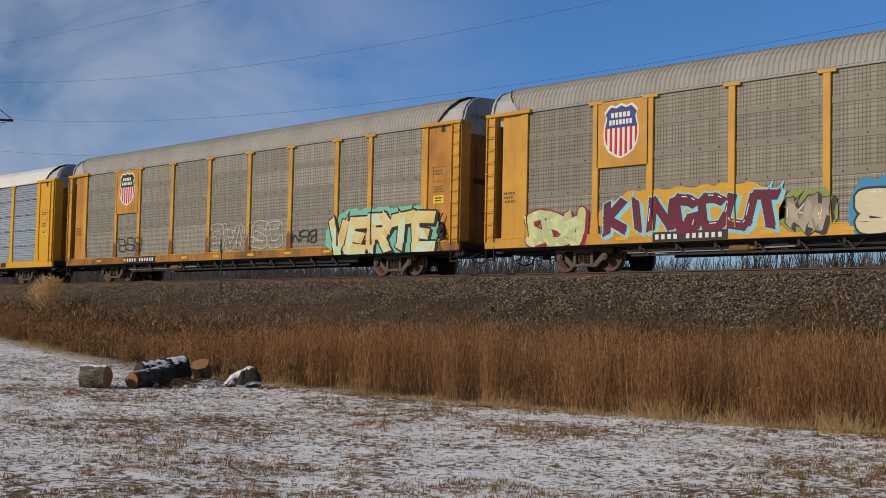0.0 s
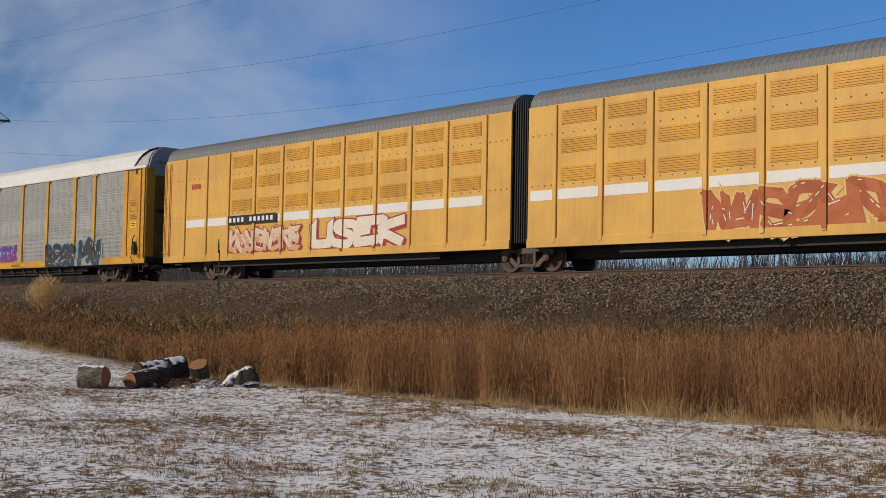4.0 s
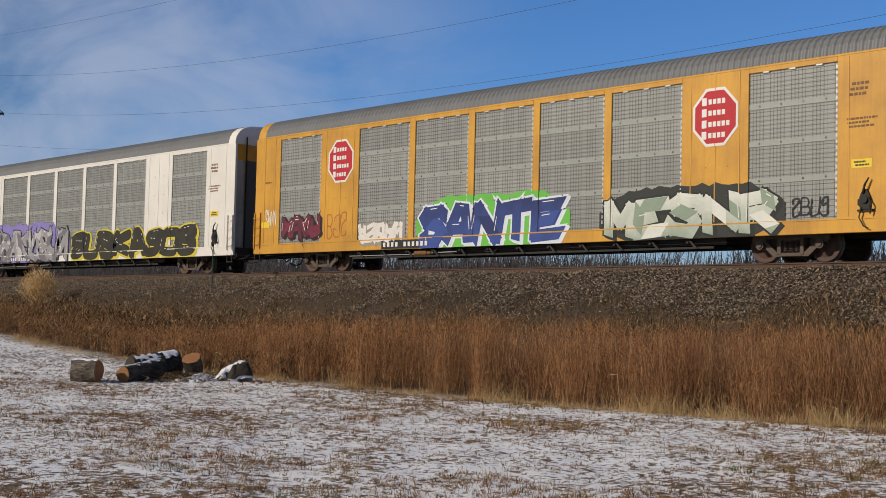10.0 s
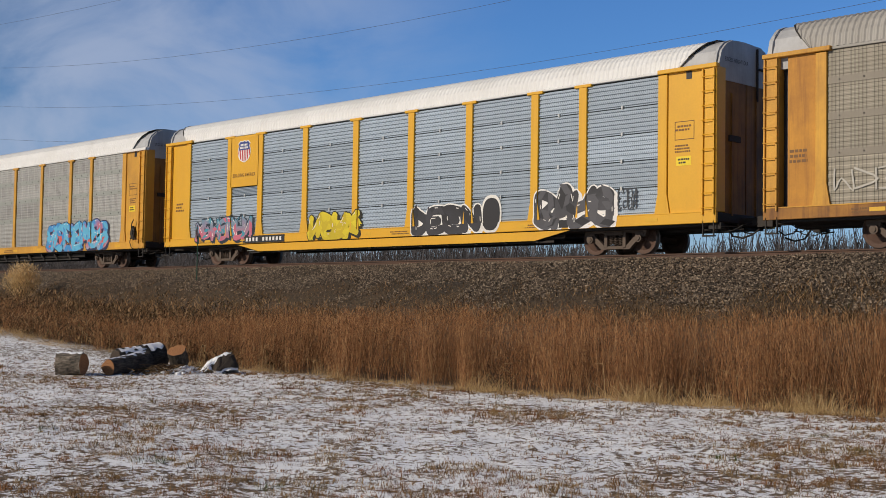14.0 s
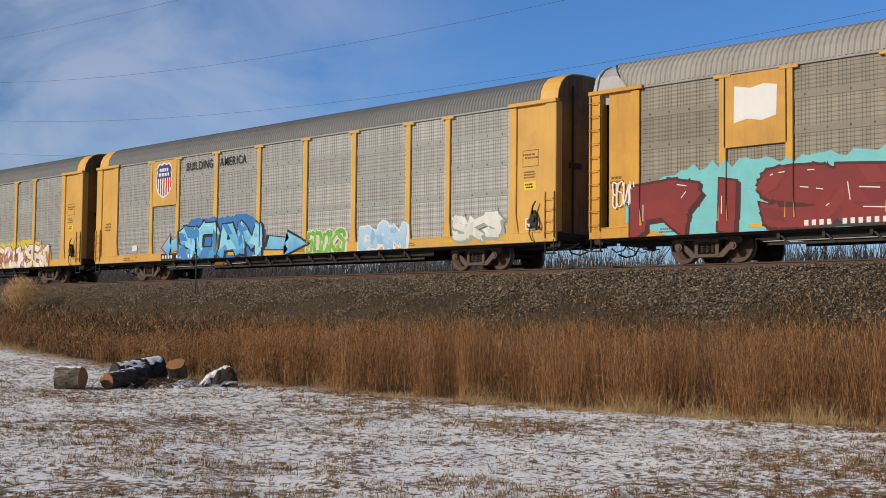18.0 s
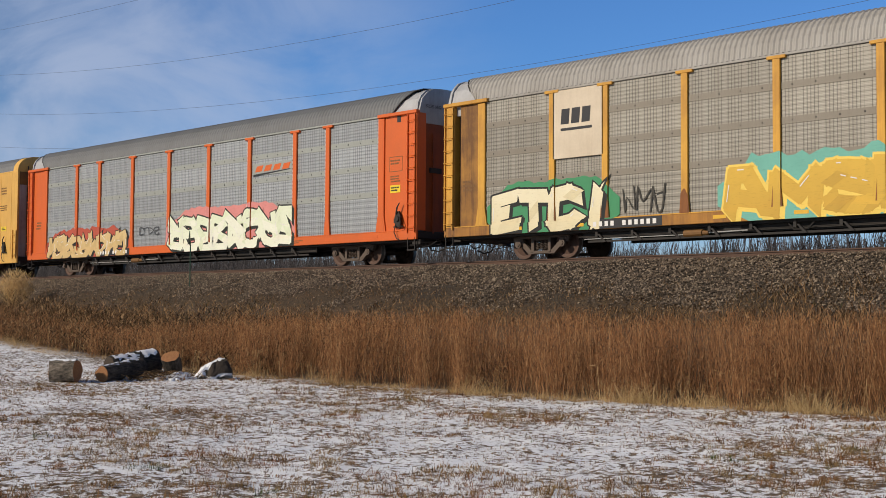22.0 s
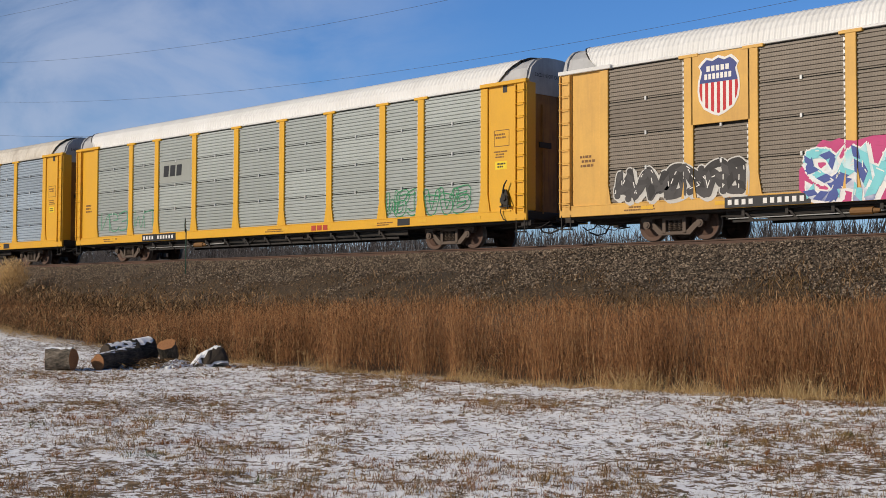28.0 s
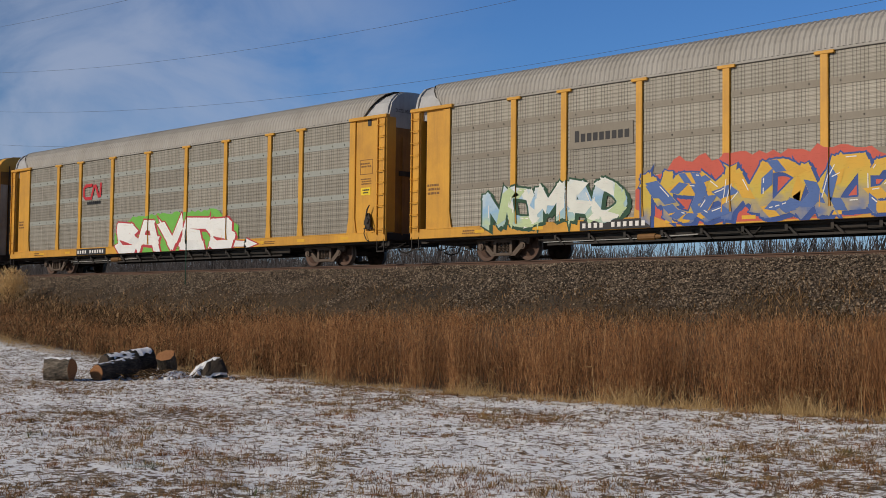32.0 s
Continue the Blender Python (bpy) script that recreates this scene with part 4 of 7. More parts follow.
def letter_meshes(word, bold=0.0):
    """The outlines of each character of a word, as triangles in a unit-high box."""
    out = []
    for ch in word:
        key = ("glyph", ch, bold)
        if key not in shared:
            cu = bpy.data.curves.new("glyph", "FONT")
            cu.body, cu.size, cu.offset, cu.resolution_u = ch, 1.0, bold, 3
            ob = bpy.data.objects.new("glyph", cu)
            me = ob.to_mesh()
            v = np.array([p.co[:2] for p in me.vertices]) if len(me.vertices) else np.zeros((0, 2))
            f = [tuple(p.vertices) for p in me.polygons]
            ob.to_mesh_clear()
            bpy.data.objects.remove(ob)
            bpy.data.curves.remove(cu)
            shared[key] = (v, f)
        out.append(shared[key])
    return out


def clip(poly, axis, at, side):
    """The part of a polygon on one side of a line."""
    out = []
    for i, p in enumerate(poly):
        q = poly[i - 1]
        a, b = (q[axis] - at) * side, (p[axis] - at) * side
        if (a < 0) != (b < 0) and a != b:
            k = a / (a - b)
            out.append((q[0] + (p[0] - q[0]) * k, q[1] + (p[1] - q[1]) * k))
        if b >= 0:
            out.append(p)
    return out


def drape(g, polys, surface, off, steps=0):
    """Lays flat (u, z) polygons on the side of a car: on its posts, and back into its bays."""
    for k, poly in enumerate(polys):
        rise = off + 0.00005 * (k % 37) * min(1.0, 3 * steps)
        for u0, u1, z0, z1, depth in surface:
            if max(p[0] for p in poly) <= u0 or min(p[0] for p in poly) >= u1 or max(p[1] for p in poly) <= z0 or min(p[1] for p in poly) >= z1:
                continue
            c = poly
            for axis, at, side in ((0, u0, 1), (0, u1, -1), (1, z0, 1), (1, z1, -1)):
                c = clip(c, axis, at, side)
                if len(c) < 3:
                    break
            if len(c) >= 3:
                g.add([(u, depth - rise, z) for u, z in c], [tuple(range(len(c)))])


def post_mesh(w, paint, cap=True, flare=0.14, z1=5.0):
    g = Geo()
    g.box(0, w, 0.0, 0.11, 1.08, z1, 0.012)
    if flare:
        g.prism([(-flare, 1.085), (w + flare, 1.085), (w + 0.002, 1.62), (-0.002, 1.62)], 0.004, 0.10)
    if cap:
        g.box(-0.17, w + 0.17, -0.015, 0.12, z1 - 0.03, z1 + 0.06, 0.012)
    return g.mesh("post", paint)


def scallop_mesh(z0, z1, pitch=0.16):
    """A strip of half-round tabs along a bay's edge."""
    g = Geo()
    z = z0
    while z < z1:
        g.prism([(0, z), (0.045, z + 0.03), (0.055, z + 0.06), (0.045, z + 0.09), (0, z + 0.12)], 0.0, 0.02)
        z += pitch
    return g.mesh("edge_tabs", SILVER)


def rivets_mesh(w, n):
    g = Geo()
    for k in range(n):
        x = w * (k + 0.5) / n
        g.box(x - 0.02, x + 0.02, -0.012, 0.0, -0.02, 0.02)
    return g.mesh("rivets", BLACK_STEEL)


def reporting_mark(car, u0, u1, z0, z1, seed, plate=True):
    """The car's black plate with its mark and number as plain bars."""
    if plate:
        p = part("number_plate", Geo().box(u0, u1, -0.008, -0.003, z0, z1), BLACK, car, "black plate with white characters")
    else:
        p = car
    n, h = 11, (z1 - z0)
    cw = (u1 - u0 - 0.2) / n
    for k in range(n):
        if k == 4:
            continue
        u = u0 + 0.1 + k * cw
        part("character", once(("char", round(cw, 3), round(h, 3)), lambda: Geo().box(0, cw * 0.56, -0.014, -0.009, h * 0.24, h * 0.76).mesh("character", WHITE)), None, p, at=(u, 0, z0))


def truck_and_frame(car, paint, length=CAR, centres=(3.8, 23.6), belly=False):
    g = Geo()
    g.box(0.3, length - 0.3, 1.1, 1.9, 0.62, 1.02)
    g.box(0.3, length - 0.3, 0.14, 2.86, 0.70, 1.06)
    mid = length / 2
    g.box(5.6, length - 5.6, 0.30, 0.36, 0.50, 0.90)
    g.box(5.6, length - 5.6, 2.64, 2.70, 0.50, 0.90)
    k = 6.2
    while k < length - 6:
        g.box(k, k + 0.09, 0.12, 2.88, 0.56, 0.90)
        k += 1.3
    k = 6.3
    while k < length - 6:
        g.prism([(k, 0.64), (k + 0.07, 0.64), (k + 0.32, 0.40), (k + 0.22, 0.40)], 0.10, 0.16)
        k += 1.3
    g.box(5.9, length - 5.9, 0.16, 0.22, 0.40, 0.46)
    part("underframe", g, BLACK_STEEL, car, "black steel underframe with crossbearers")
    if belly:
        part("belly_sill", Geo().prism([(5.2, 0.74), (6.6, 0.46), (length - 6.6, 0.46), (length - 5.2, 0.74)], 0.05, 0.10), paint, car, "yellow deepened side sill")
    gear = Geo()
    r = random.Random(int(length * 7))
    gear.box(mid - 3.2, mid - 2.6, 0.25, 0.60, 0.45, 0.74, 0.03)
    gear.tube([(mid + 1.6, 0.42, 0.60), (mid + 2.5, 0.42, 0.60)], 0.17, 12)
    gear.tube([(5.5, 0.22, 0.58), (length - 5.5, 0.22, 0.56)], 0.02, 5)
    gear.tube([(mid - 1.2, 0.2, 0.7), (mid - 1.0, 0.18, 0.5), (mid - 0.6, 0.18, 0.52), (mid - 0.4, 0.2, 0.72)], 0.025, 5)
    part("brake_gear", gear, BLACK_STEEL, car, "air brake tank, valve and pipes")
    cyl = part("brake_cylinder", Geo().tube([(mid - 4.4, 0.20, 0.53), (mid - 3.8, 0.20, 0.53)], 0.10, 10).tube([(mid - 3.8, 0.20, 0.53), (mid - 3.62, 0.20, 0.53)], [0.075, 0.05], 10), STENCIL, car, "tan brake cylinder with its push rod")
    part("push_rod", Geo().tube([(mid - 3.62, 0.20, 0.53), (mid - 2.4, 0.20, 0.55)], 0.018, 5).tube([(5.8, 0.12, 0.50), (mid - 4.4, 0.14, 0.50)], 0.014, 5), SILVER, cyl)
    axles = []
    for c in centres:
        axles += truck(car, c)
    for u, turn in ((length - 0.02, 0), (0.02, 180)):
        cp = part("coupler", once("coupler", coupler_mesh), None, car, "knuckle coupler with air hoses", at=(u, 0 if not turn else 3.0, 0))
        cp.rotation_euler = (0, 0, radians(turn))
    return axles


def shield(car, u0, u1, z0, z1, faded=False, y=-0.006):
    """A railway shield: blue head, red and white stripes, white rim."""
    def outline(k):
        cx, w, h = (u0 + u1) / 2, (u1 - u0) / 2 * k, (z1 - z0) * k
        zc = (z0 + z1) / 2
        pts = [(0.0, -0.5), (0.30, -0.46), (0.70, -0.37), (0.93, -0.22), (1.0, -0.06), (0.97, 0.10), (0.88, 0.22), (0.86, 0.28), (0.96, 0.35), (0.80, 0.42), (0.60, 0.485), (0.30, 0.45), (0.0, 0.5)]
        return [(cx + a * w, zc + b * h) for a, b in pts] + [(cx - a * w, zc + b * h) for a, b in reversed(pts[1:-1])]

    zs = z0 + (z1 - z0) * 0.56
    s = part("shield", Geo().prism(outline(1.0), y - 0.004, y), WHITE, car, "white-edged railway shield in blue, red and white")
    inner = outline(0.91)
    head = Geo()
    head.prism(clip(inner, 1, zs, 1), y - 0.008, y - 0.004)
    part("shield_head", head, BLACK if faded else BLUE, s)
    stripes = Geo()
    n = 13
    for k in range(0, n, 2):
        a, b = u0 + (u1 - u0) * (0.045 + 0.91 * k / n), u0 + (u1 - u0) * (0.045 + 0.91 * (k + 1) / n)
        c = clip(clip(clip(inner, 1, zs, -1), 0, a, 1), 0, b, -1)
        if len(c) > 2:
            stripes.prism(c, y - 0.008, y - 0.004)
    part("stripes", stripes, RED, s)
    words = Geo()
    w, h = (u1 - u0), (z1 - z0)
    for zz, n, ww in ((0.79, 5, 0.56), (0.66, 7, 0.66)):
        for k in range(n):
            u = (u0 + u1) / 2 - ww * w / 2 + ww * w * k / n
            words.box(u, u + ww * w / n * 0.7, y - 0.012, y - 0.008, z0 + (zz - 0.045) * h, z0 + (zz + 0.045) * h)
    part("shield_bars", words, WHITE, s)


def octagon(car, u, z, r, extra=0):
    def oct(k):
        return [(u + r * k * math.cos(radians(22.5 + 45 * i)) * 1.02, z + r * 1.12 * k * math.sin(radians(22.5 + 45 * i))) for i in range(8)]
    o = part("octagon_sign", Geo().prism(oct(1.0), -0.008, -0.003), WHITE, car, "red octagon emblem with a white rim")
    part("red_field", Geo().prism(oct(0.90), -0.012, -0.008), RED, o)
    g = Geo()
    rows = 4
    for k in range(rows):
        zz = z + r * (0.58 - 0.40 * k)
        uu = u - r * 0.60
        g.box(uu + r * 0.04, uu + r * 0.24, -0.016, -0.012, zz - r * 0.15, zz + r * 0.13)
        for j in range(4 + (k == 2)):
            a = uu + r * 0.32 + j * r * 0.185
            g.box(a, a + r * 0.135, -0.016, -0.012, zz - r * 0.12, zz + r * 0.06)
    part("emblem_bars", g, WHITE, o, kind="stuff")


def word(car, text, u0, u1, z0, z1, material, surface, name="lettering", bold=0.012, off=0.005):
    """Plain capital lettering on the side of a car."""
    glyphs = letter_meshes(text, bold)
    span = sum((v[:, 0].max() if len(v) else 0.25) + 0.13 for v, f in glyphs)
    k, h, g = (u1 - u0) / span, (z1 - z0) / 0.70, Geo()
    u = u0
    for j, (v, f) in enumerate(glyphs):
        if len(v):
            drape(g, [[(u + v[i, 0] * k, z0 + v[i, 1] * h) for i in face] for face in f], surface, off + 0.0006 * (j % 2))
        u += ((v[:, 0].max() if len(v) else 0.25) + 0.13) * k
    part(name, g, material, car)


def stencils(car, paint, right=True, seed=0):
    """Small lettering, placards and notices on the ends of a car."""
    g = Geo()
    r = random.Random(seed)
    bars(g, 0.75, 1.35, 2.2, 2.6, 0.05, 3, seed)
    bars(g, 26.0, 26.65, 3.35, 3.55, 0.05, 2, seed + 1)
    for a, b, c, d in ((26.0, 26.65, 3.12, 3.14), (26.0, 26.65, 3.62, 3.64), (26.0, 26.02, 3.12, 3.64), (26.63, 26.65, 3.12, 3.64)):
        g.box(a, b, 0.046, 0.05, c, d)
    bars(g, 26.0, 26.6, 2.75, 3.0, 0.05, 3, seed + 2)
    bars(g, 2.4, 3.6, 0.84, 1.0, 0.0, 2, seed + 3)
    bars(g, 14.2, 15.4, 0.84, 0.98, 0.0, 2, seed + 4)
    bars(g, 20.4, 21.4, 0.84, 0.98, 0.0, 2, seed + 5)
    part("stencil_mark", g, STENCIL, car, kind="stuff")
    for u in (26.05,):
        pl = part("placard", Geo().box(u, u + 0.5, 0.044, 0.05, 2.4, 2.66), TAG_YELLOW, car, "yellow notice with dark print")
        part("print", bars(Geo(), u + 0.05, u + 0.45, 2.44, 2.62, 0.043, 2, seed + 7), BLACK, pl)


def rack_car(spec):
    """An enclosed car carrier with posts and stacked side sheets."""
    kind, paint, roofm, sheetm = spec["kind"], spec["paint"], spec["roof"], spec["sheet"]
    band = spec.get("band", BAND_BROWN)
    car = tagged(empty("autorack_car", (spec["left"], SIDE_Y, RAIL_Z)), spec["label"], "freight car", "cars of the train")
    full_end = kind == "E"
    POSTS, BAYS = layout(0.30 if kind == "C" else 0.22)
    # sill
    part("side_sill", Geo().box(0.0, CAR, 0.0, 0.10, 0.77, 1.072, 0.012), RUST_SILL if paint is YELLOW_RUST else paint, car)
    part("side_sill", Geo().box(0.0, CAR, 2.90, 3.0, 0.77, 1.072, 0.012), paint, car)
    part("sill_lip", Geo().box(0.0, CAR, -0.002, 0.10, 1.072, 1.10), paint, car)
    pad = once(("pad", kind == "O"), lambda: Geo().box(0, 0.42, -0.006, 0.0, 0.0, 0.10).mesh("stake_pocket", PAD_YELLOW if kind != "O" else paint))
    for k in range(10):
        part("stake_pocket", pad, None, car, at=(3.0 + k * 2.45, 0, 0.88))
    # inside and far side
    # solid black core; its colour replaces the shade inside the car
    part("inner_shell", Geo().box(1.0 if kind == "M" else 0.52, CAR - 0.52, 0.125, 2.89, 1.0, 5.16), BLACK_STEEL, car, "black box standing in for the shaded interior behind the perforated sheets")
    part("far_side_wall", Geo().box(0.5, CAR - 0.5, 2.90, 2.96, 1.1, 5.1), sheetm, car)
    # roof and eaves
    rise = {"M": 0.97, "E": 0.92, "O": 0.92}.get(kind, 0.86)
    r0, r1 = (0.75, CAR - 0.75) if full_end else (0.50, CAR - 0.50)
    part("roof", once(("roof", kind, roofm.name), lambda: roof_mesh("roof", r0, r1, roofm, rise, pitch=0.14 if full_end else 0.17, depth=0.02 if roofm in (ROOF_WHITE, ROOF_TAN) else 0.03, slant=0.0 if full_end else 0.85)), None, car, spec.get("roof_label", ""))
    eave_m = spec.get("eave", roofm)
    g = Geo()
    g.box(1.5, CAR - 1.5, 0.04, 0.16, 5.04, 5.11, 0.012)
    g.box(0.6, CAR - 0.6, 2.84, 2.97, 5.04, 5.20, 0.012)
    part("eave_rail", g, eave_m, car)
    # posts
    for a, b in POSTS:
        w = b - a
        part("post", once(("post", round(w, 2), paint.name, kind), lambda: post_mesh(w, paint, flare=0.10 if kind == "C" else 0.05)), None, car, at=(a, 0, 0))
        if paint is YELLOW_RUST:
            part("post_foot", once(("foot", round(w, 2)), lambda: Geo().prism([(-0.052, 1.09), (w + 0.052, 1.09), (w + 0.006, 1.60), (w * 0.5, 1.78), (-0.006, 1.66)], -0.004, 0.002).mesh("post_foot", RUST_FOOT)), None, car, "rusted foot of the post", at=(a, 0, 0))
    for a, b in ((1.52, 1.83), (25.45, 25.76)):
        part("end_post", once(("endpost", paint.name), lambda: post_mesh(0.31, paint, cap=False, flare=0.10)), None, car, at=(a, 0, 0))
    # sheets, stacked in each bay
    plate_bay = spec.get("plate_bay")
    n_s = spec.get("stack", 4)
    for k, (a, b) in enumerate(BAYS):
        w = b - a
        top = spec.get("plate_z", 3.05) if k == plate_bay else PANEL_TOP
        if kind in ("M", "E", "O"):
            cuts = spec.get("cuts", (1.10, 2.30, 3.24, 4.16, 5.02))
            for i in range(4):
                z0, z1 = cuts[i], min(cuts[i + 1], top)
                if z1 - z0 < 0.25:
                    continue
                bh = 0.20 if i else 0.0
                if z1 - z0 - bh > 0.2:
                    part("sheet", sheet_mesh(w, z1 - z0 - bh, 6, 0.008, sheetm), None, car, at=(a, RECESS, z0 + bh))
                if i:
                    bnd = part("band", once(("band", round(w, 2), band.name), lambda: Geo().box(0, w, -0.014, 0.03, 0.0, 0.199, 0.004).mesh("band", band)), None, car, at=(a, RECESS, z0))
                    part("rivets", once(("rivets", round(w, 2)), lambda: rivets_mesh(w, 4 if w > 2 else 3)), None, bnd, at=(0, -0.014, 0.10), kind="stuff")
        else:
            hh = (PANEL_TOP - PANEL_BOT) / n_s
            for i in range(n_s):
                z0 = PANEL_BOT + i * hh
                if top - z0 < 0.12:
                    continue
                z1 = min(z0 + hh, top)
                part("sheet", sheet_mesh(w, z1 - z0 - 0.03, 6 if n_s == 5 else 8, 0.03, sheetm), None, car, at=(a, RECESS, z0))
            g = Geo()
            for i in range(1, n_s):
                z0 = PANEL_BOT + i * hh
                if z0 < top:
                    g.box(w / 2 - 0.03, w / 2 + 0.03, -0.05, 0.0, z0 - 0.06, z0 + 0.05)
            part("clip", g, SILVER, car, at=(a, RECESS, 0), kind="stuff")
        if (kind in ("E", "O") or sheetm is SHEET_LIGHT) or n_s == 4 and kind == "C":
            part("edge_tab", once(("tabs", 1.3, round(top, 2)), lambda: scallop_mesh(1.75, top - 0.1)), None, car, "bright scalloped edge of the sheet", at=(b - 0.055, 0.03, 0), kind="stuff")
        if k == plate_bay:
            pm = spec.get("plate_paint", paint)
            part("emblem_plate", Geo().box(a - 0.06, b + 0.06, 0.0, 0.05, top, 5.02, 0.01), pm, car, spec.get("plate_label", ""))
    # ends
    for side in (0, 1):
        def U(u):
            return u if side == 0 else CAR - u
        g = Geo()
        a, b = sorted((U(0.70 if side == 0 and kind == "M" else 0.47), U(1.53 if side == 0 else 1.63)))
        g.box(a, b, 0.05, 0.12, 1.08, 5.05, 0.01)
        if side == 1 and not full_end:
            # no opening is cut; a black plate paints the notch's shade
            part("notch", Geo().box(U(1.02), U(0.84), 0.040, 0.049, 4.80, 5.02), BLACK, car, "black plate for a shaded notch under the end beam")
        part("end_panel", g, spec["end"] if "end" in spec and side == 0 else RUST_PANEL if paint is YELLOW_RUST else paint, car)
        if side == 0 and kind == "M":
            # added black plate gives the slot its deep shade by colour
            part("slot_back", Geo().box(0.47, 0.98, 0.26, 0.29, 1.08, 5.04), BLACK, car, "black plate for the shade in the gap behind the ladder")
        g = Geo()
        a, b = sorted((U(0.0), U(0.46)))
        g.box(a, b, 0.0, 0.45 if not full_end else 0.30, 1.08, 5.06, 0.02)
        part("corner_post", g, paint, car)
        g = Geo()
        a, b = sorted((U(-0.02), U(1.95)))
        g.box(a, b, -0.05, 0.14, 5.02, 5.14, 0.015)
        part("end_beam", g, spec.get("beam", paint), car)
        if not full_end:
            lm = once(("ladder", paint.name), lambda: ladder_mesh(paint))
            part("ladder", lm, None, car, at=(U(0.04) if side == 0 else U(0.44), 0, 0))
        else:
            part("ladder", once(("ladder_short", paint.name), lambda: ladder_mesh(paint, 0.40, 0.9, 2.3, 4)), None, car, at=(U(0.04) if side == 0 else U(0.44), 0, 0))
        # end wall with its doors
        e0 = -0.02 if full_end else 0.0
        x0, x1 = sorted((U(0.02), U(0.11)) if full_end else (U(0.10), U(0.18)))
        g = Geo()
        slab_x(g, end_profile(5.10, rise - 0.03), x0, x1)
        part("end_wall", g, CAP_SILVER if not full_end else END_DARK, car, "dull end wall of the car")
        if side == 1 and not full_end:
            glyphs = letter_meshes("EXCESS HEIGHT CAR", 0.01)
            g, yy, kk = Geo(), 0.42, 0.105
            for v_, f_ in glyphs:
                if len(v_):
                    g.add([(CAR - 0.014, yy + p[0] * kk, 5.26 + p[1] * 0.16) for p in v_], f_)
                yy += ((v_[:, 0].max() if len(v_) else 0.25) + 0.12) * kk
            part("end_lettering", g, BLACK, car, "small black lettering on the hood", kind="stuff")
        door_m = spec.get("door", END_DARK)
        x0, x1 = sorted((U(0.03 + e0), U(0.10 + e0)))
        for y0, y1 in ((0.456, 1.48), (1.52, 2.85)):
            part("end_door", Geo().box(x0, x1, y0, y1, 1.0, 4.72, 0.01), door_m, car, "folding end door with shade darkened into its paint")
        for yy in (0.75, 1.98, 2.48):
            xa, xb = sorted((U(-0.01 + e0), U(0.03 + e0)))
            part("door_rib", Geo().box(xa, xb, yy, yy + 0.07, 1.0, 5.6 if full_end else 4.4), BLACK_STEEL if full_end else door_m, car)
        xa, xb = sorted((U(-0.03 + e0), U(0.03 + e0)))
        part("door_bar", Geo().box(xa, xb, 0.62, 1.15, 3.05, 3.22), BLACK_STEEL, car, "black bar across the end doors")
        g = Geo()
        xa, xb = sorted((U(0.0), U(0.6)))
        g.box(xa, xb, 0.06, 2.94, 0.80, 1.06, 0.02)
        part("end_platform", g, BLACK_STEEL, car)
        g = Geo()
        xa, xb = sorted((U(0.1), U(0.14)))
        for c in (0.08, 0.42):
            g.box(U(c) - 0.015, U(c) + 0.015, 0.0, 0.04, 0.42, 0.84)
        xa, xb = sorted((U(0.06), U(0.44)))
        g.box(xa, xb, -0.01, 0.10, 0.40, 0.44)
        part("step", g, BLACK_STEEL, car)
        if full_end:
            g = Geo()
            xs2 = sorted((U(0.04), U(0.78)))
            me_r = roof_mesh("roof_end", xs2[0], xs2[1], paint, rise + 0.012, pitch=1.5, depth=0.0)
            part("roof_end", me_r, None, car, "yellow hooped end of the roof")
        else:
            # the hood stands inside the slanted end of the roof, with a dark rim along the cut
            xs2 = sorted((U(0.02), U(1.6)))
            g = Geo()
            top_z = 5.09 + rise * 0.91
            flank = [(0.13, 4.72), (0.13, 5.09), (0.27, 5.09 + rise * 0.50), (0.52, 5.09 + rise * 0.77), (0.80, top_z)]
            slab_x(g, flank + [(3.0 - y_, z_) for y_, z_ in reversed(flank)], *xs2)
            part("roof_end", g, CAP_SILVER, car, "dull silver hood at the end of the roof")
            rim = []
            for y_, z_ in roof_section(0.09, 5.115, rise)[1:-1]:
                rim.append((U(0.49 + 0.85 * (1 - (z_ - 5.115) / rise)), y_, z_))
            part("roof_rim", Geo().tube(rim, 0.02, 6), BLACK_STEEL, car, "black seal along the slanted roof end")
            xa, xb = sorted((U(-0.04), U(0.02)))
            part("end_bracket", Geo().box(xa, xb, 2.06, 2.4, 5.20, 5.26, 0.01).box(xa, xb, 1.98, 2.03, 4.3, 5.80, 0.01), BLACK_STEEL, car, "black bracket on the end wall")
    if n_s == 4:
        part("brake_lever", once("brake", brake_rig_mesh), None, car, "black hand brake lever, bracket and chain", at=(26.55, 0.0, 1.25))
    stencils(car, paint, seed=int(-spec["left"]))
    axles = truck_and_frame(car, paint, belly=spec.get("belly", False))
    surface = [(0.0, CAR, 0.775, 1.10, 0.0)]
    edge = 0.0
    for a, b in BAYS:
        surface.append((edge, a, 1.10, 5.3, 0.0))
        surface.append((a, b, 1.10, 5.02, RECESS - (0.032 if kind == "C" else 0.028)))
        edge = b
    surface.append((edge, CAR, 1.10, 5.3, 0.0))
    return car, axles, surface


K_BAYS = [(1.62, 4.12), (6.32, 9.0), (9.30, 11.88), (12.18, 14.75), (15.03, 17.60), (17.88, 20.40), (22.58, 25.20)]


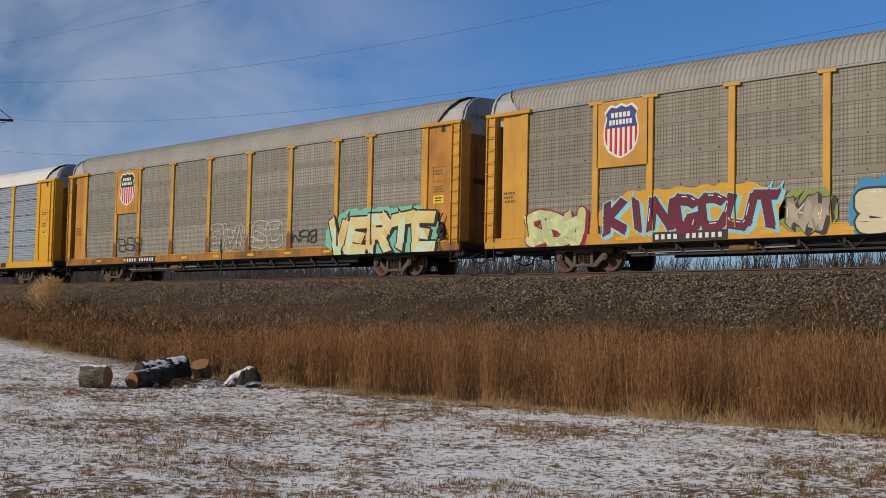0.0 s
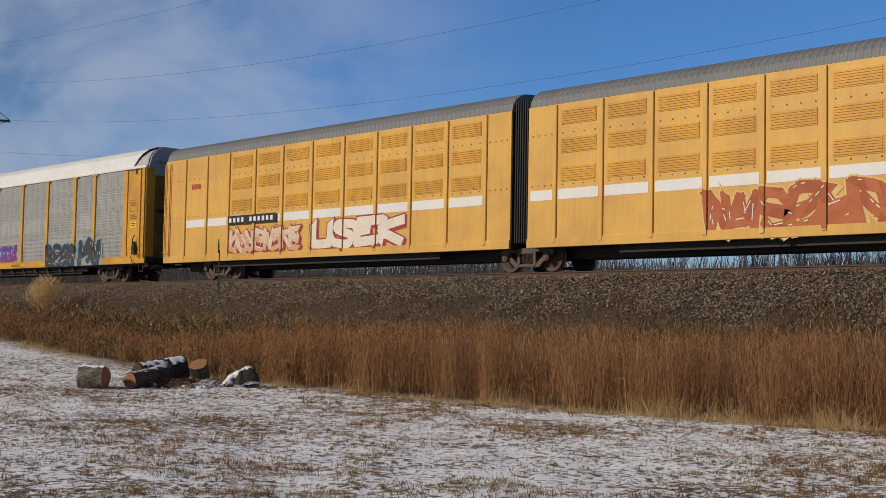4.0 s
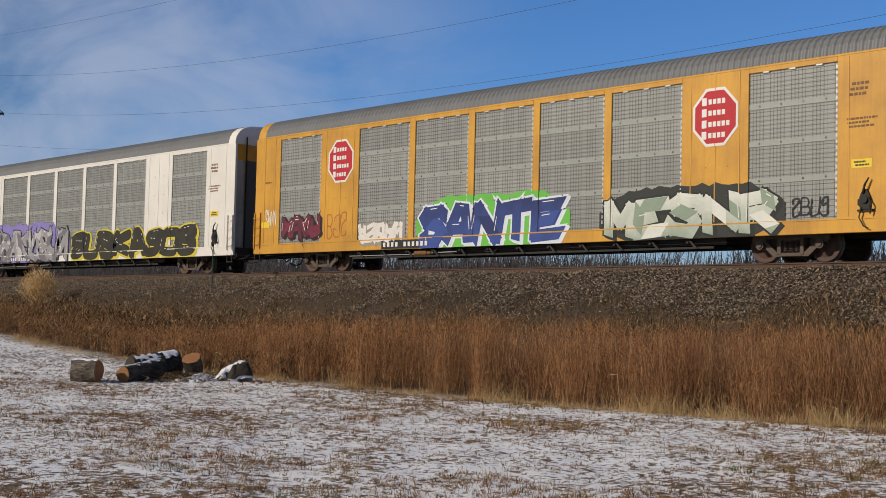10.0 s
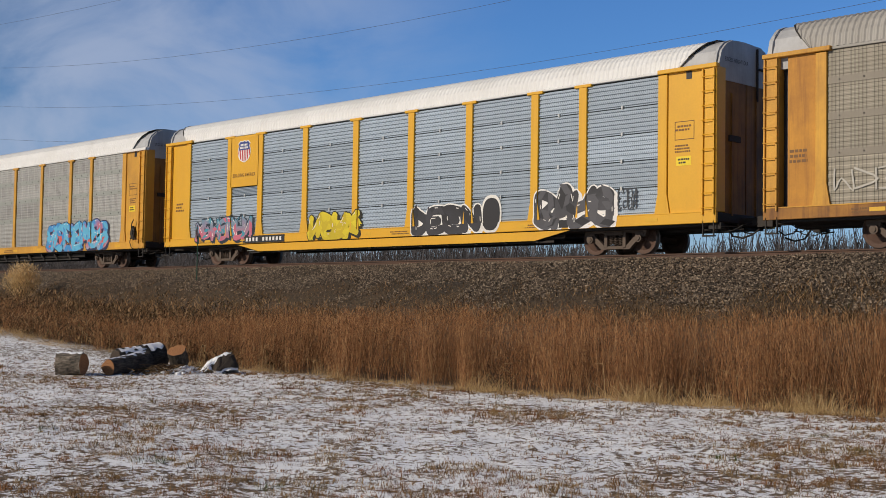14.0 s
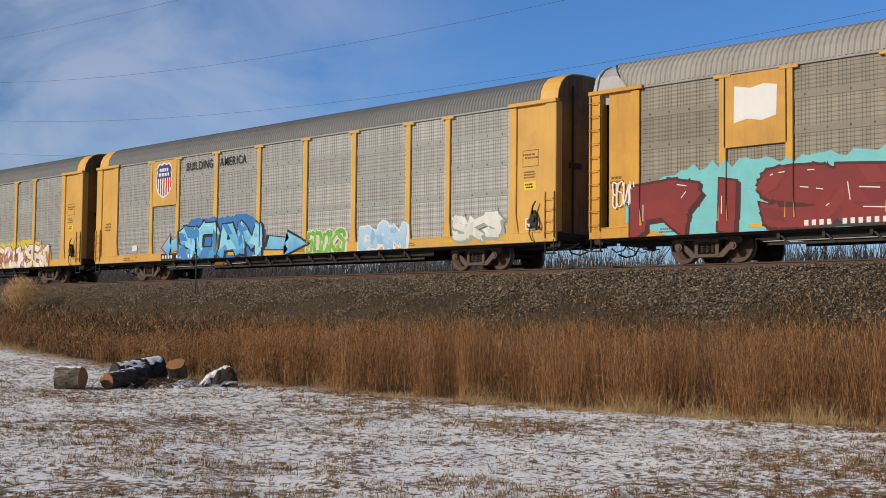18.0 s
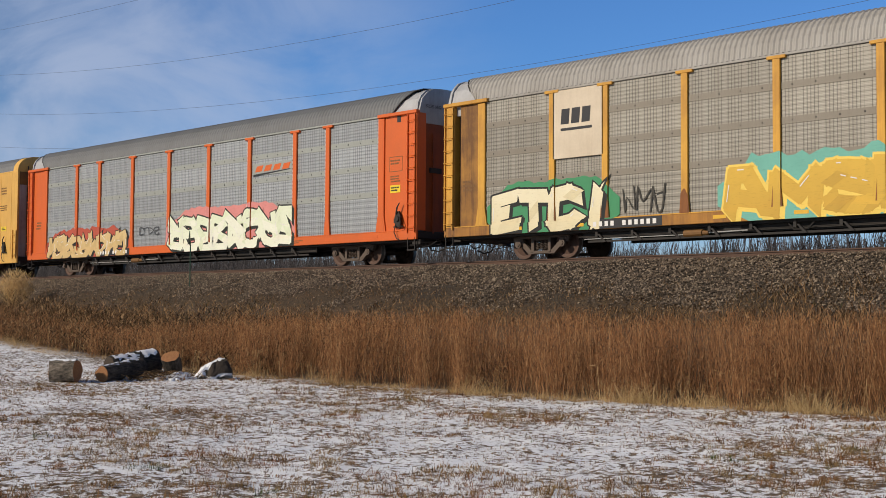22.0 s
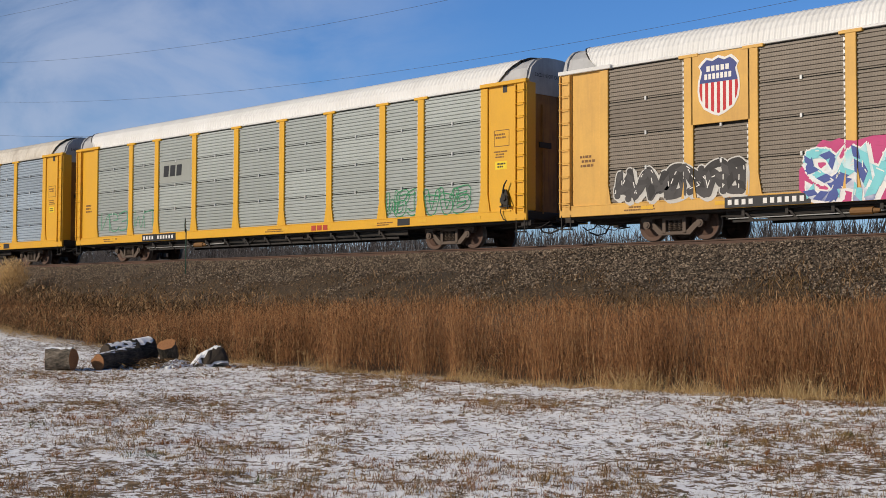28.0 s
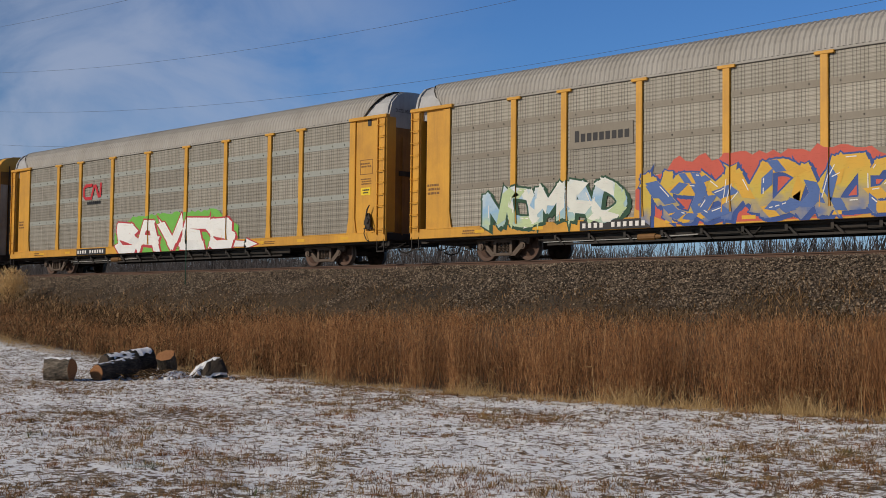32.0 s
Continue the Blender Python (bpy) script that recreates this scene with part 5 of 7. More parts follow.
def smooth_car(spec):
    """A newer carrier: painted flush sides with inset mesh panels and full-height rounded ends."""
    paint, sheetm, roofm = spec["paint"], spec["sheet"], spec["roof"]
    car = tagged(empty("autorack_car", (spec["left"], SIDE_Y, RAIL_Z)), spec["label"], "freight car", "cars of the train")
    L = 27.3
    for y0 in (0.0, 2.90):
        part("side_sill", Geo().box(0.0, L, y0, y0 + 0.10, 0.68, 1.048, 0.012), paint, car)
    # black filler box in place of a hollow, shaded interior
    part("inner_shell", Geo().box(0.45, L - 0.45, 0.13, 2.88, 1.0, 5.2), BLACK_STEEL, car, "black box standing in for the shaded interior behind the perforated sheets")
    part("far_side", Geo().box(0.1, L - 0.1, 2.90, 3.0, 1.05, 5.2), paint, car)
    # painted fields between the mesh panels
    edge = 0.03
    for a, b in K_BAYS + [(L - 0.03, L)]:
        if b - a > 0.1 or a > 25:
            part("side_panel", Geo().box(edge, a, 0.0, 0.10, 1.05, 5.20, 0.01), paint, car)
        edge = b
    for a, b in K_BAYS:
        part("top_rail", Geo().box(a, b, 0.0, 0.10, 5.06, 5.20, 0.008), paint, car)
    for a, b in K_BAYS:
        w = b - a
        cuts = (1.06, 2.06, 3.06, 4.06, 5.06)
        for i in range(4):
            z0, z1 = cuts[i], cuts[i + 1]
            bh = 0.17 if i else 0.0
            part("sheet", sheet_mesh(w, z1 - z0 - bh, 7, 0.012, sheetm), None, car, at=(a, 0.045, z0 + bh))
            if i:
                bnd = part("band", once(("bandk", round(w, 2), spec["band"].name), lambda: Geo().box(0, w, -0.018, 0.03, 0.0, 0.166, 0.008).mesh("band", spec["band"])), None, car, at=(a, 0.045, z0))
                part("rivets", once(("rivetsk", round(w, 2)), lambda: rivets_mesh(w, 4)), None, bnd, at=(0, -0.018, 0.085), kind="stuff")
        part("edge_tab", once(("tabs", "k"), lambda: scallop_mesh(1.2, 4.95)), None, car, "bright scalloped edge of the sheet", at=(b - 0.055, 0.02, 0), kind="stuff")
        g = Geo()
        for k in range(3):
            u = w * (0.2 + 0.3 * k)
            g.box(u - 0.10, u + 0.10, -0.03, 0.02, 5.02, 5.08, 0.01)
        part("clip", g, SILVER, car, at=(a, 0.03, 0), kind="stuff")
    seam = once(("seam", paint.name), lambda: Geo().box(0, 0.03, -0.010, 0.002, 1.10, 5.16).mesh("seam", paint))
    for u in (0.62, 1.28, 4.42, 5.28, 6.02, 20.70, 21.50, 22.28, 25.50, 26.62):
        part("seam", seam, None, car, at=(u, 0, 0))
    part("eave_rail", Geo().box(0.56, L - 0.56, -0.008, 0.09, 5.185, 5.245, 0.01), paint, car)
    part("sill_lip", Geo().box(0.4, L - 0.4, -0.012, 0.0, 1.02, 1.06), paint, car)
    part("roof", once(("roofk", roofm.name), lambda: roof_mesh("roof", 0.55, L - 0.55, roofm, rise=0.80, eave=5.2, pitch=0.20, depth=0.028, y_eave=0.02)), None, car, "dark grey ribbed roof")
    for side in (0, 1):
        def U(u):
            return u if side == 0 else L - u
        xs2 = sorted((U(0.10), U(0.58)))
        part("roof_end", roof_mesh("roof_end", xs2[0], xs2[1], paint, rise=0.81, eave=5.2, pitch=2.0, depth=0.0, y_eave=0.01), None, car, "painted hooped end of the roof")
        x0, x1 = sorted((U(0.12), U(0.20)))
        g = Geo()
        slab_x(g, end_profile(5.16, 0.80, 0.95, 0.05), x0, x1)
        part("end_wall", g, END_DARK if paint is not CREAM else YELLOW, car, "two-coloured end wall of the car")
        xa, xb = sorted((U(0.05), U(0.12)))
        part("door_leaf", Geo().box(xa, xb, 0.08, 0.50, 1.0, 4.55, 0.015), LEAF_GREY, car, "weathered pale door leaf at the corner")
        for y0, y1 in ((0.58, 1.44), (1.56, 2.42)):
            part("door_leaf", Geo().box(xa, xb, y0, y1, 1.0, 4.55, 0.015), LEAF_DARK, car, "slate grey folding end door")
        for yy in (0.54, 1.50, 2.48):
            xa, xb = sorted((U(0.01), U(0.05)))
            part("lock_rod", Geo().box(xa, xb, yy - 0.02, yy + 0.02, 1.0, 5.5), BLACK_STEEL, car, "black upright lock rod")
        part("ladder", once(("ladder_short", paint.name), lambda: ladder_mesh(paint, 0.40, 0.9, 2.3, 4)), None, car, at=(U(0.04) if side == 0 else U(0.44), 0, 0))
        g = Geo()
        xa, xb = sorted((U(0.0), U(0.6)))
        g.box(xa, xb, 0.06, 2.94, 0.68, 1.0, 0.02)
        part("end_platform", g, BLACK_STEEL, car)
        g = Geo()
        xa, xb = sorted((U(0.06), U(0.44)))
        g.box(xa, xb, -0.01, 0.10, 0.40, 0.44)
        for c in (0.08, 0.42):
            g.box(U(c) - 0.015, U(c) + 0.015, 0.0, 0.04, 0.42, 0.74)
        part("step", g, BLACK_STEEL, car)
    part("brake_lever", once("brake", brake_rig_mesh), None, car, "black hand brake lever, bracket and chain", at=(26.0, 0.0, 1.25))
    g = Geo()
    seed = int(-spec["left"])
    bars(g, 25.5, 26.2, 4.1, 4.5, 0.0, 3, seed)
    bars(g, 25.4, 26.3, 3.3, 3.6, 0.0, 3, seed + 1)
    bars(g, 0.6, 1.2, 3.4, 3.5, 0.0, 1, seed + 2)
    for u in (5.0, 5.6, 21.2, 21.9):
        for z in (1.8, 2.6, 3.4, 4.2):
            g.box(u, u + 0.03, -0.004, 0.0, z, z + 0.03)
    part("stencil_mark", g, STENCIL, car, kind="stuff")
    pl = part("placard", Geo().box(25.6, 26.15, -0.006, 0.0, 2.3, 2.52), TAG_YELLOW, car, "yellow notice with dark print")
    part("print", bars(Geo(), 25.65, 26.1, 2.33, 2.49, -0.007, 2, seed + 3), BLACK, pl)
    part("placard", Geo().box(0.5, 1.0, -0.006, 0.0, 1.7, 1.92), TAG_YELLOW, car, "yellow notice")
    axles = truck_and_frame(car, paint, L)
    surface = [(0.0, L, 0.685, 1.05, 0.0)]
    edge = 0.0
    for a, b in K_BAYS:
        surface += [(edge, a, 1.05, 5.3, 0.0), (a, b, 1.05, 5.06, 0.045 - 0.02)]
        edge = b
    surface.append((edge, L, 1.05, 5.3, 0.0))
    return car, axles, surface


def articulated_car(spec):
    """Two long boxy units on a shared truck, solid yellow sides with vent grilles and a white stripe."""
    paint = spec["paint"]
    car = tagged(empty("articulated_autorack_car", (spec["left"], SIDE_Y, RAIL_Z)), spec["label"], "freight car", "cars of the train")
    units = [(0.0, 20.74, [1.61, 3.26, 4.88, 6.70, 8.53, 10.38, 12.27, 14.12, 15.95, 17.78, 19.61]), (21.49, 42.65, [22.64, 24.48, 26.34, 28.20, 30.03, 31.87, 33.71, 35.56, 37.36, 38.90, 40.37])]
    axles = []
    rib = once(("rib", paint.name), lambda: Geo().box(-0.07, 0.07, -0.0, 0.09, 0.86, 5.12, 0.015).mesh("rib", paint))
    for i, (a, b, posts) in enumerate(units):
        part("side_wall", Geo().box(a, b, 0.06, 0.14, 0.95, 5.14, 0.01), paint, car)
        part("far_wall", Geo().box(a, b, 2.86, 2.94, 0.95, 5.14), paint, car)
        part("side_sill", Geo().box(a, b, 0.02, 0.12, 0.72, 1.0, 0.01), paint, car)
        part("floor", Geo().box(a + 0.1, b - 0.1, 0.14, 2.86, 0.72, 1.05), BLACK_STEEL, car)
        part("underframe", Geo().box(a + 0.5, b - 0.5, 1.1, 1.9, 0.40, 0.74).box(a + 3.5, b - 3.5, 0.3, 0.36, 0.5, 0.76), BLACK_STEEL, car)
        part("roof", roof_mesh("roof", a + 0.02, b - 0.02, spec["roof"], rise=0.68, eave=5.13, pitch=0.22, depth=0.02), None, car, "grey ribbed roof")
        for x in (a + 0.04, b - 0.10):
            g = Geo()
            slab_x(g, end_profile(5.10, 0.66, 0.8, 0.12), x, x + 0.06)
            part("end_wall", g, spec["door"], car, "dark yellow-brown end wall")
        g = Geo()
        for yy in (0.3, 0.9, 1.5, 2.1, 2.6):
            g.box(b - 0.04, b + 0.03, yy, yy + 0.10, 0.95, 5.3)
        part("end_doors", g, spec["door"], car)
        edges = [a] + posts + [b]
        for u in posts:
            part("rib", rib, None, car, at=(u, 0, 0))
        for k in range(len(edges) - 1):
            u0, u1 = edges[k] + 0.10, edges[k + 1] - 0.10
            if u1 - u0 < 0.9:
                continue
            plain_end = (i == 0 and k < 3) or (i == 1 and k > 8)
            if (i == 0 and 1 <= k <= 10) or (i == 1 and 0 <= k <= 9):
                part("white_stripe", Geo().box(u0 + 0.02, u1 - 0.02, 0.052, 0.058, 2.18, 2.50), WHITE, car)
            if not plain_end and not (i == 0 and k == 11) and not (i == 1 and k == 0):
                for z in (2.72, 3.60, 4.48):
                    gr = part("vent_grille", Geo().box(u0 + 0.12, u1 - 0.12, 0.045, 0.058, z, z + 0.46), spec["grille"], car, "tan slatted vent grille")
                    g = Geo()
                    for s in range(6):
                        zz = z + 0.04 + s * 0.07
                        g.box(u0 + 0.15, u1 - 0.15, 0.030, 0.046, zz, zz + 0.03)
                    part("slats", g, spec["grille"], gr)
        # rows of small bolt heads along the ribs
        g = Geo()
        for k in range(len(edges) - 1):
            for j in range(4):
                u = edges[k] + (edges[k + 1] - edges[k]) * (0.15 + 0.23 * j)
                for z in (2.62, 4.20):
                    g.box(u, u + 0.04, 0.05, 0.058, z, z + 0.04)
        part("bolts", g, STENCIL, car, kind="stuff")
    for k in range(7):
        x = 20.78 + k * 0.10
        part("bellows_fold", Geo().box(x, x + 0.05, 0.20, 2.80, 0.9, 5.45, 0.01), RUBBER, car, "black rubber fold between the two units")
    part("ladder", once(("ladder", paint.name), lambda: ladder_mesh(paint)), None, car, at=(42.15, 0.03, 0))
    part("ladder", once(("ladder", paint.name), lambda: ladder_mesh(paint)), None, car, at=(0.06, 0.03, 0))
    part("end_beam", Geo().box(40.2, 42.7, 0.0, 0.14, 5.08, 5.18, 0.015), paint, car)
    part("end_post", Geo().box(40.75, 41.1, 0.0, 0.14, 0.95, 5.08, 0.02), paint, car)
    part("white_stripe", Geo().box(40.45, 40.7, 0.052, 0.058, 2.18, 2.50), WHITE, car)
    g = Geo()
    bars(g, 41.3, 41.9, 3.5, 3.9, 0.058, 3, 5)
    bars(g, 41.3, 41.8, 2.8, 3.0, 0.058, 2, 6)
    part("stencil_mark", g, STENCIL, car, kind="stuff")
    part("placard", Geo().box(41.3, 41.9, 0.050, 0.058, 1.45, 1.65), TAG_YELLOW, car, "yellow notice")
    for c in (3.7, 21.1, 38.9):
        axles += truck(car, c)
    for u, turn in ((42.63, 0), (0.02, 180)):
        cp = part("coupler", once("coupler", coupler_mesh), None, car, "knuckle coupler with air hoses", at=(u, 0 if not turn else 3.0, 0))
        cp.rotation_euler = (0, 0, radians(turn))
    surface = [(0.0, 43.0, 0.5, 5.3, 0.05)]
    for u in units[0][2] + units[1][2]:
        surface.append((u - 0.07, u + 0.07, 0.86, 5.12, -0.003))
    return car, axles, surface


# ---------- the train ----------
SPECS = [
    dict(kind="M", left=-29.72, paint=YELLOW, roof=ROOF_GREY, sheet=SHEET_BROWN, plate_bay=1, logo="shield", label="yellow autorack car with weathered brown mesh sides and maroon graffiti"),
    dict(kind="M", left=-58.30, paint=YELLOW_RUST, roof=ROOF_GREY, sheet=SHEET_GREY, plate_bay=1, logo="shield_faded", label="rust-streaked yellow autorack freight car with a faded shield"),
    dict(kind="C", left=-87.15, paint=YELLOW_NEW, roof=ROOF_WHITE, sheet=RIB_BLUE, stack=5, plate_bay=1, plate_z=3.02, logo="shield_small", eave=ROOF_WHITE, label="clean bright yellow autorack freight car with galvanised ribbed sides"),
    dict(kind="B", left=-131.2, paint=YELLOW_PALE, roof=ROOF_DARK, door=BLACK_STEEL, grille=YELLOW, label="long articulated yellow autorack freight car with a white stripe"),
    dict(kind="M", left=-160.15, paint=YELLOW, roof=ROOF_WHITE, sheet=SHEET_LIGHT, band=BAND_GREY, beam=WHITE, logo="ribbon", label="yellow autorack car with light grey mesh sides and white roof"),
    dict(kind="M", left=-189.0, paint=YELLOW, roof=ROOF_GREY, sheet=SHEET_BROWN, logo="block_yellow", label="yellow autorack freight car with brown mesh sides and fiery graffiti"),
    dict(kind="C", left=-217.94, paint=YELLOW_NEW, roof=ROOF_WHITE, sheet=RIB_BLUE, stack=5, plate_bay=1, plate_z=3.02, logo="shield_small", eave=YELLOW_NEW, label="clean yellow autorack car with galvanised ribbed sides and white tags"),
    dict(kind="K", left=-246.6, paint=YELLOW, roof=ROOF_DARK, sheet=SHEET_DARK, band=BAND_GREY, logo="octagons", label="orange-yellow autorack freight car with red octagon emblems"),
    dict(kind="K", left=-275.3, paint=CREAM, roof=ROOF_DARK, sheet=SHEET_DARK, band=BAND_GREY, logo="", label="cream white autorack freight car with black graffiti"),
    dict(kind="M", left=-304.4, paint=YELLOW_RUST, roof=ROOF_GREY, sheet=SHEET_BROWN, plate_bay=1, plate_z=2.95, plate_paint=PLATE_CREAM, logo="block_black", label="rusty yellow autorack freight car with a cream emblem plate"),
    dict(kind="C", left=-333.25, paint=YELLOW_NEW, roof=ROOF_WHITE, sheet=RIB_BLUE, stack=5, plate_bay=1, plate_z=3.02, logo="shield_small", eave=ROOF_WHITE, belly=True, label="bright yellow autorack freight car with ribbed sides and bubble graffiti"),
    dict(kind="M", left=-362.28, paint=YELLOW, roof=ROOF_WHITE, sheet=SHEET_LIGHT, band=BAND_GREY, beam=WHITE, logo="block_bracket", label="yellow autorack car with light mesh and pink and blue mural"),
    dict(kind="M", left=-391.07, paint=YELLOW, roof=ROOF_GREY, sheet=SHEET_BROWN, plate_bay=1, logo="white_patch", label="yellow autorack car with brown mesh and torn white patch"),
    dict(kind="E", left=-419.76, paint=YELLOW_PALE, roof=ROOF_DARK, sheet=SHEET_LIGHT, band=BAND_GREY, plate_bay=1, plate_z=3.1, logo="shield_words", eave=BAND_GREY, label="pale yellow autorack freight car with grey mesh and blue graffiti"),
    dict(kind="E", left=-448.47, paint=YELLOW_PALE, roof=ROOF_DARK, sheet=SHEET_LIGHT, band=BAND_GREY, plate_bay=1, plate_z=3.1, logo="shield_words", eave=BAND_GREY, label="pale yellow autorack freight car with grey mesh and mint graffiti"),
    dict(kind="M", left=-477.35, paint=YELLOW_RUST, roof=ROOF_GREY, sheet=SHEET_GREY, plate_bay=1, plate_z=2.95, plate_paint=PLATE_CREAM, logo="block_black", end=PEELED, label="rusted yellow autorack car with cream plate and green graffiti"),
    dict(kind="O", left=-506.07, paint=ORANGE, door=END_ORANGE, roof=ROOF_DARK, sheet=SHEET_STEEL, band=BAND_GREY, eave=BAND_GREY, logo="slant", label="bright orange autorack freight car with light grey mesh sides"),
    dict(kind="K", left=-534.5, paint=YELLOW_PALE, roof=ROOF_DARK, sheet=SHEET_GREY, band=BAND_GREY, logo="octagons", label="yellow autorack car with red octagons and blue graffiti"),
    dict(kind="K", left=-563.18, paint=YELLOW_PALE, roof=ROOF_DARK, sheet=SHEET_GREY, band=BAND_GREY, logo="ribbon_white", label="yellow autorack freight car with a white emblem and pale graffiti"),
    dict(kind="C", left=-592.44, paint=YELLOW_PALE, roof=ROOF_WHITE, sheet=RIB_BROWN, stack=4, plate_bay=1, plate_z=3.1, logo="shield", eave=ROOF_WHITE, beam=ROOF_WHITE, label="pale yellow autorack freight car with dirty brown ribbed sides"),
    dict(kind="C", left=-621.16, paint=YELLOW_NEW, roof=ROOF_WHITE, sheet=RIB_GREY, stack=4, logo="block_grey", eave=ROOF_WHITE, label="bright yellow autorack freight car with plain grey ribbed sides"),
    dict(kind="C", left=-649.85, paint=YELLOW_NEW, roof=ROOF_TAN, sheet=RIB_BLUE, stack=5, plate_bay=1, plate_z=3.02, logo="shield_small", eave=ROOF_TAN, label="bright yellow autorack car with stained roof and teal graffiti"),
    dict(kind="M", left=-678.80, paint=YELLOW, roof=ROOF_GREY, sheet=SHEET_GREY, logo="names", label="yellow autorack car with grey-brown mesh and gold graffiti"),
    dict(kind="M", left=-707.43, paint=YELLOW, roof=ROOF_GREY, sheet=SHEET_GREY, band=BAND_GREY, logo="ribbon", label="yellow autorack freight car with grey mesh sides and white graffiti"),
    dict(kind="K", left=-736.1, paint=YELLOW, roof=ROOF_DARK, sheet=SHEET_DARK, band=BAND_GREY, logo="", label="yellow autorack freight car at the end of the string"),
]

cars = []
for spec in SPECS:
    build = {"K": smooth_car, "B": articulated_car}.get(spec["kind"], rack_car)
    cars.append((spec, *build(spec)))



# ---------- paint on the cars ----------
def lin(h):
    return tuple((c / 12.92 if c <= 0.04045 else ((c + 0.055) / 1.055) ** 2.4) for c in (int(h[i:i + 2], 16) / 255 for i in (0, 2, 4)))


def spray(colors, lo=0.8, hi=2.1):
    """Sprayed paint that fades between its colours, worn thin in places."""
    def make():
        m, nt, b = shader("spray_paint", 0.65)
        v = coords(nt)
        cols = [lin(c) for c in colors]
        n1 = noise_tex(nt, v, 1.6, 3.0, 0.5, 0.4)
        if len(cols) > 1:
            sep = nt.nodes.new("ShaderNodeSeparateXYZ")
            nt.links.new(v, sep.inputs["Vector"])
            mr = node(nt, "MapRange")
            for k, val in (("From Min", lo), ("From Max", hi), ("To Min", 1.0), ("To Max", 0.0)):
                mr.inputs[k].default_value = val
            nt.links.new(sep.outputs["Z"], mr.inputs["Value"])
            fac = mix(nt, 0.55, mr.outputs["Result"], n1)
            r = ramp(nt, [(0.25 + 0.5 * k / (len(cols) - 1), c) for k, c in enumerate(cols)])
            nt.links.new(fac, r.inputs["Fac"])
            col = r.outputs["Color"]
        else:
            col = mix(nt, n1, tuple(c * 0.82 for c in cols[0]), tuple(min(1, c * 1.12) for c in cols[0]))
        wear = ramp(nt, [(0.55, (1, 1, 1)), (0.8, (0.72, 0.70, 0.66))])
        nt.links.new(noise_tex(nt, coords(nt, (1.5, 1, 9)), 3.0, 5.0, 0.7), wear.inputs["Fac"])
        nt.links.new(mix(nt, 1.0, col, wear.outputs["Color"], "MULTIPLY"), b.inputs["Base Color"])
        return m
    return once(("spray", tuple(colors), round(lo, 1), round(hi, 1)), make)


# letter skeletons on a grid of 7 by 7: strokes are runs of two-digit points
GLYPHS = dict(A="00 26 46 60/12 52", B="00 06 46 55 43 03/43 62 50 00", C="65 46 16 05 01 10 50 61", D="00 06 36 64 62 30 00", E="66 06 00 60/03 43",
              F="66 06 00/03 43", G="65 46 16 05 01 10 50 62 32", H="06 00/66 60/03 63", I="36 30", K="06 00/66 03 60", L="06 00 60", M="00 06 32 66 60",
              N="00 06 60 66", O="16 05 01 10 50 61 65 56 16", P="00 06 46 65 53 03", R="00 06 46 65 53 03/33 60", S="65 56 16 05 14 53 62 50 10 01",
              T="06 66/36 30", U="06 01 10 50 61 66", V="06 30 66", W="06 10 34 50 66", X="06 60/66 00", Y="06 33 66/33 30", Z="06 66 00 60")
GLYPHS["!"] = "36 32/31 30"


def skeleton(ch):
    return [[(int(p[0]) / 6, int(p[1]) / 6) for p in line.split()] for line in GLYPHS[ch.upper()].split("/")]


def curve_points(pts, n=4):
    out = []
    for i in range(len(pts) - 1):
        p0, p1, p2, p3 = pts[max(i - 1, 0)], pts[i], pts[i + 1], pts[min(i + 2, len(pts) - 1)]
        for k in range(n):
            t = k / n
            out.append(tuple(0.5 * (2 * p1[j] + (p2[j] - p0[j]) * t + (2 * p0[j] - 5 * p1[j] + 4 * p2[j] - p3[j]) * t * t + (3 * p1[j] - p0[j] - 3 * p2[j] + p3[j]) * t ** 3) for j in (0, 1)))
    out.append(pts[-1])
    return out


def stroke_polys(pts, w, pointed=0.0):
    """A thick painted line as a strip of quads."""
    P = [Vector(p) for p in pts]
    L, R = [], []
    for i, p in enumerate(P):
        d = (P[min(i + 1, len(P) - 1)] - P[max(i - 1, 0)])
        d = d.normalized() if d.length > 1e-6 else Vector((1, 0))
        n = Vector((-d.y, d.x))
        e = d * (w * 0.5) * (-1 if i == 0 else 1 if i == len(P) - 1 else 0)
        k = w * 0.5 * (1 - pointed * (i / (len(P) - 1)))
        L.append(tuple(p + e + n * k)), R.append(tuple(p + e - n * k))
    return [[R[i], R[i + 1], L[i + 1], L[i]] for i in range(len(P) - 1)]


def cloud_polys(u0, u1, z0, z1, rng, spiky):
    n = max(10, int((u1 - u0) * 5))
    top, low = [], []
    for k in range(n + 1):
        u = u0 - 0.18 + (u1 - u0 + 0.36) * k / n
        edge = min(1.0, 4.5 * min(k, n - k) / n + 0.25)
        top.append((u, z0 + (z1 - z0) * (0.5 + 0.66 * edge * (0.86 + (0.24 if spiky else 0.13) * rng.random()))))
        low.append((u, max(0.65, z0 + (z1 - z0) * (0.42 - 0.42 * edge))))
    return [[low[k], low[k + 1], top[k + 1], top[k]] for k in range(n)]


def disc_poly(p, r, n=9):
    return [(p[0] + r * math.cos(6.2832 * k / n), p[1] + r * math.sin(6.2832 * k / n)) for k in range(n)]


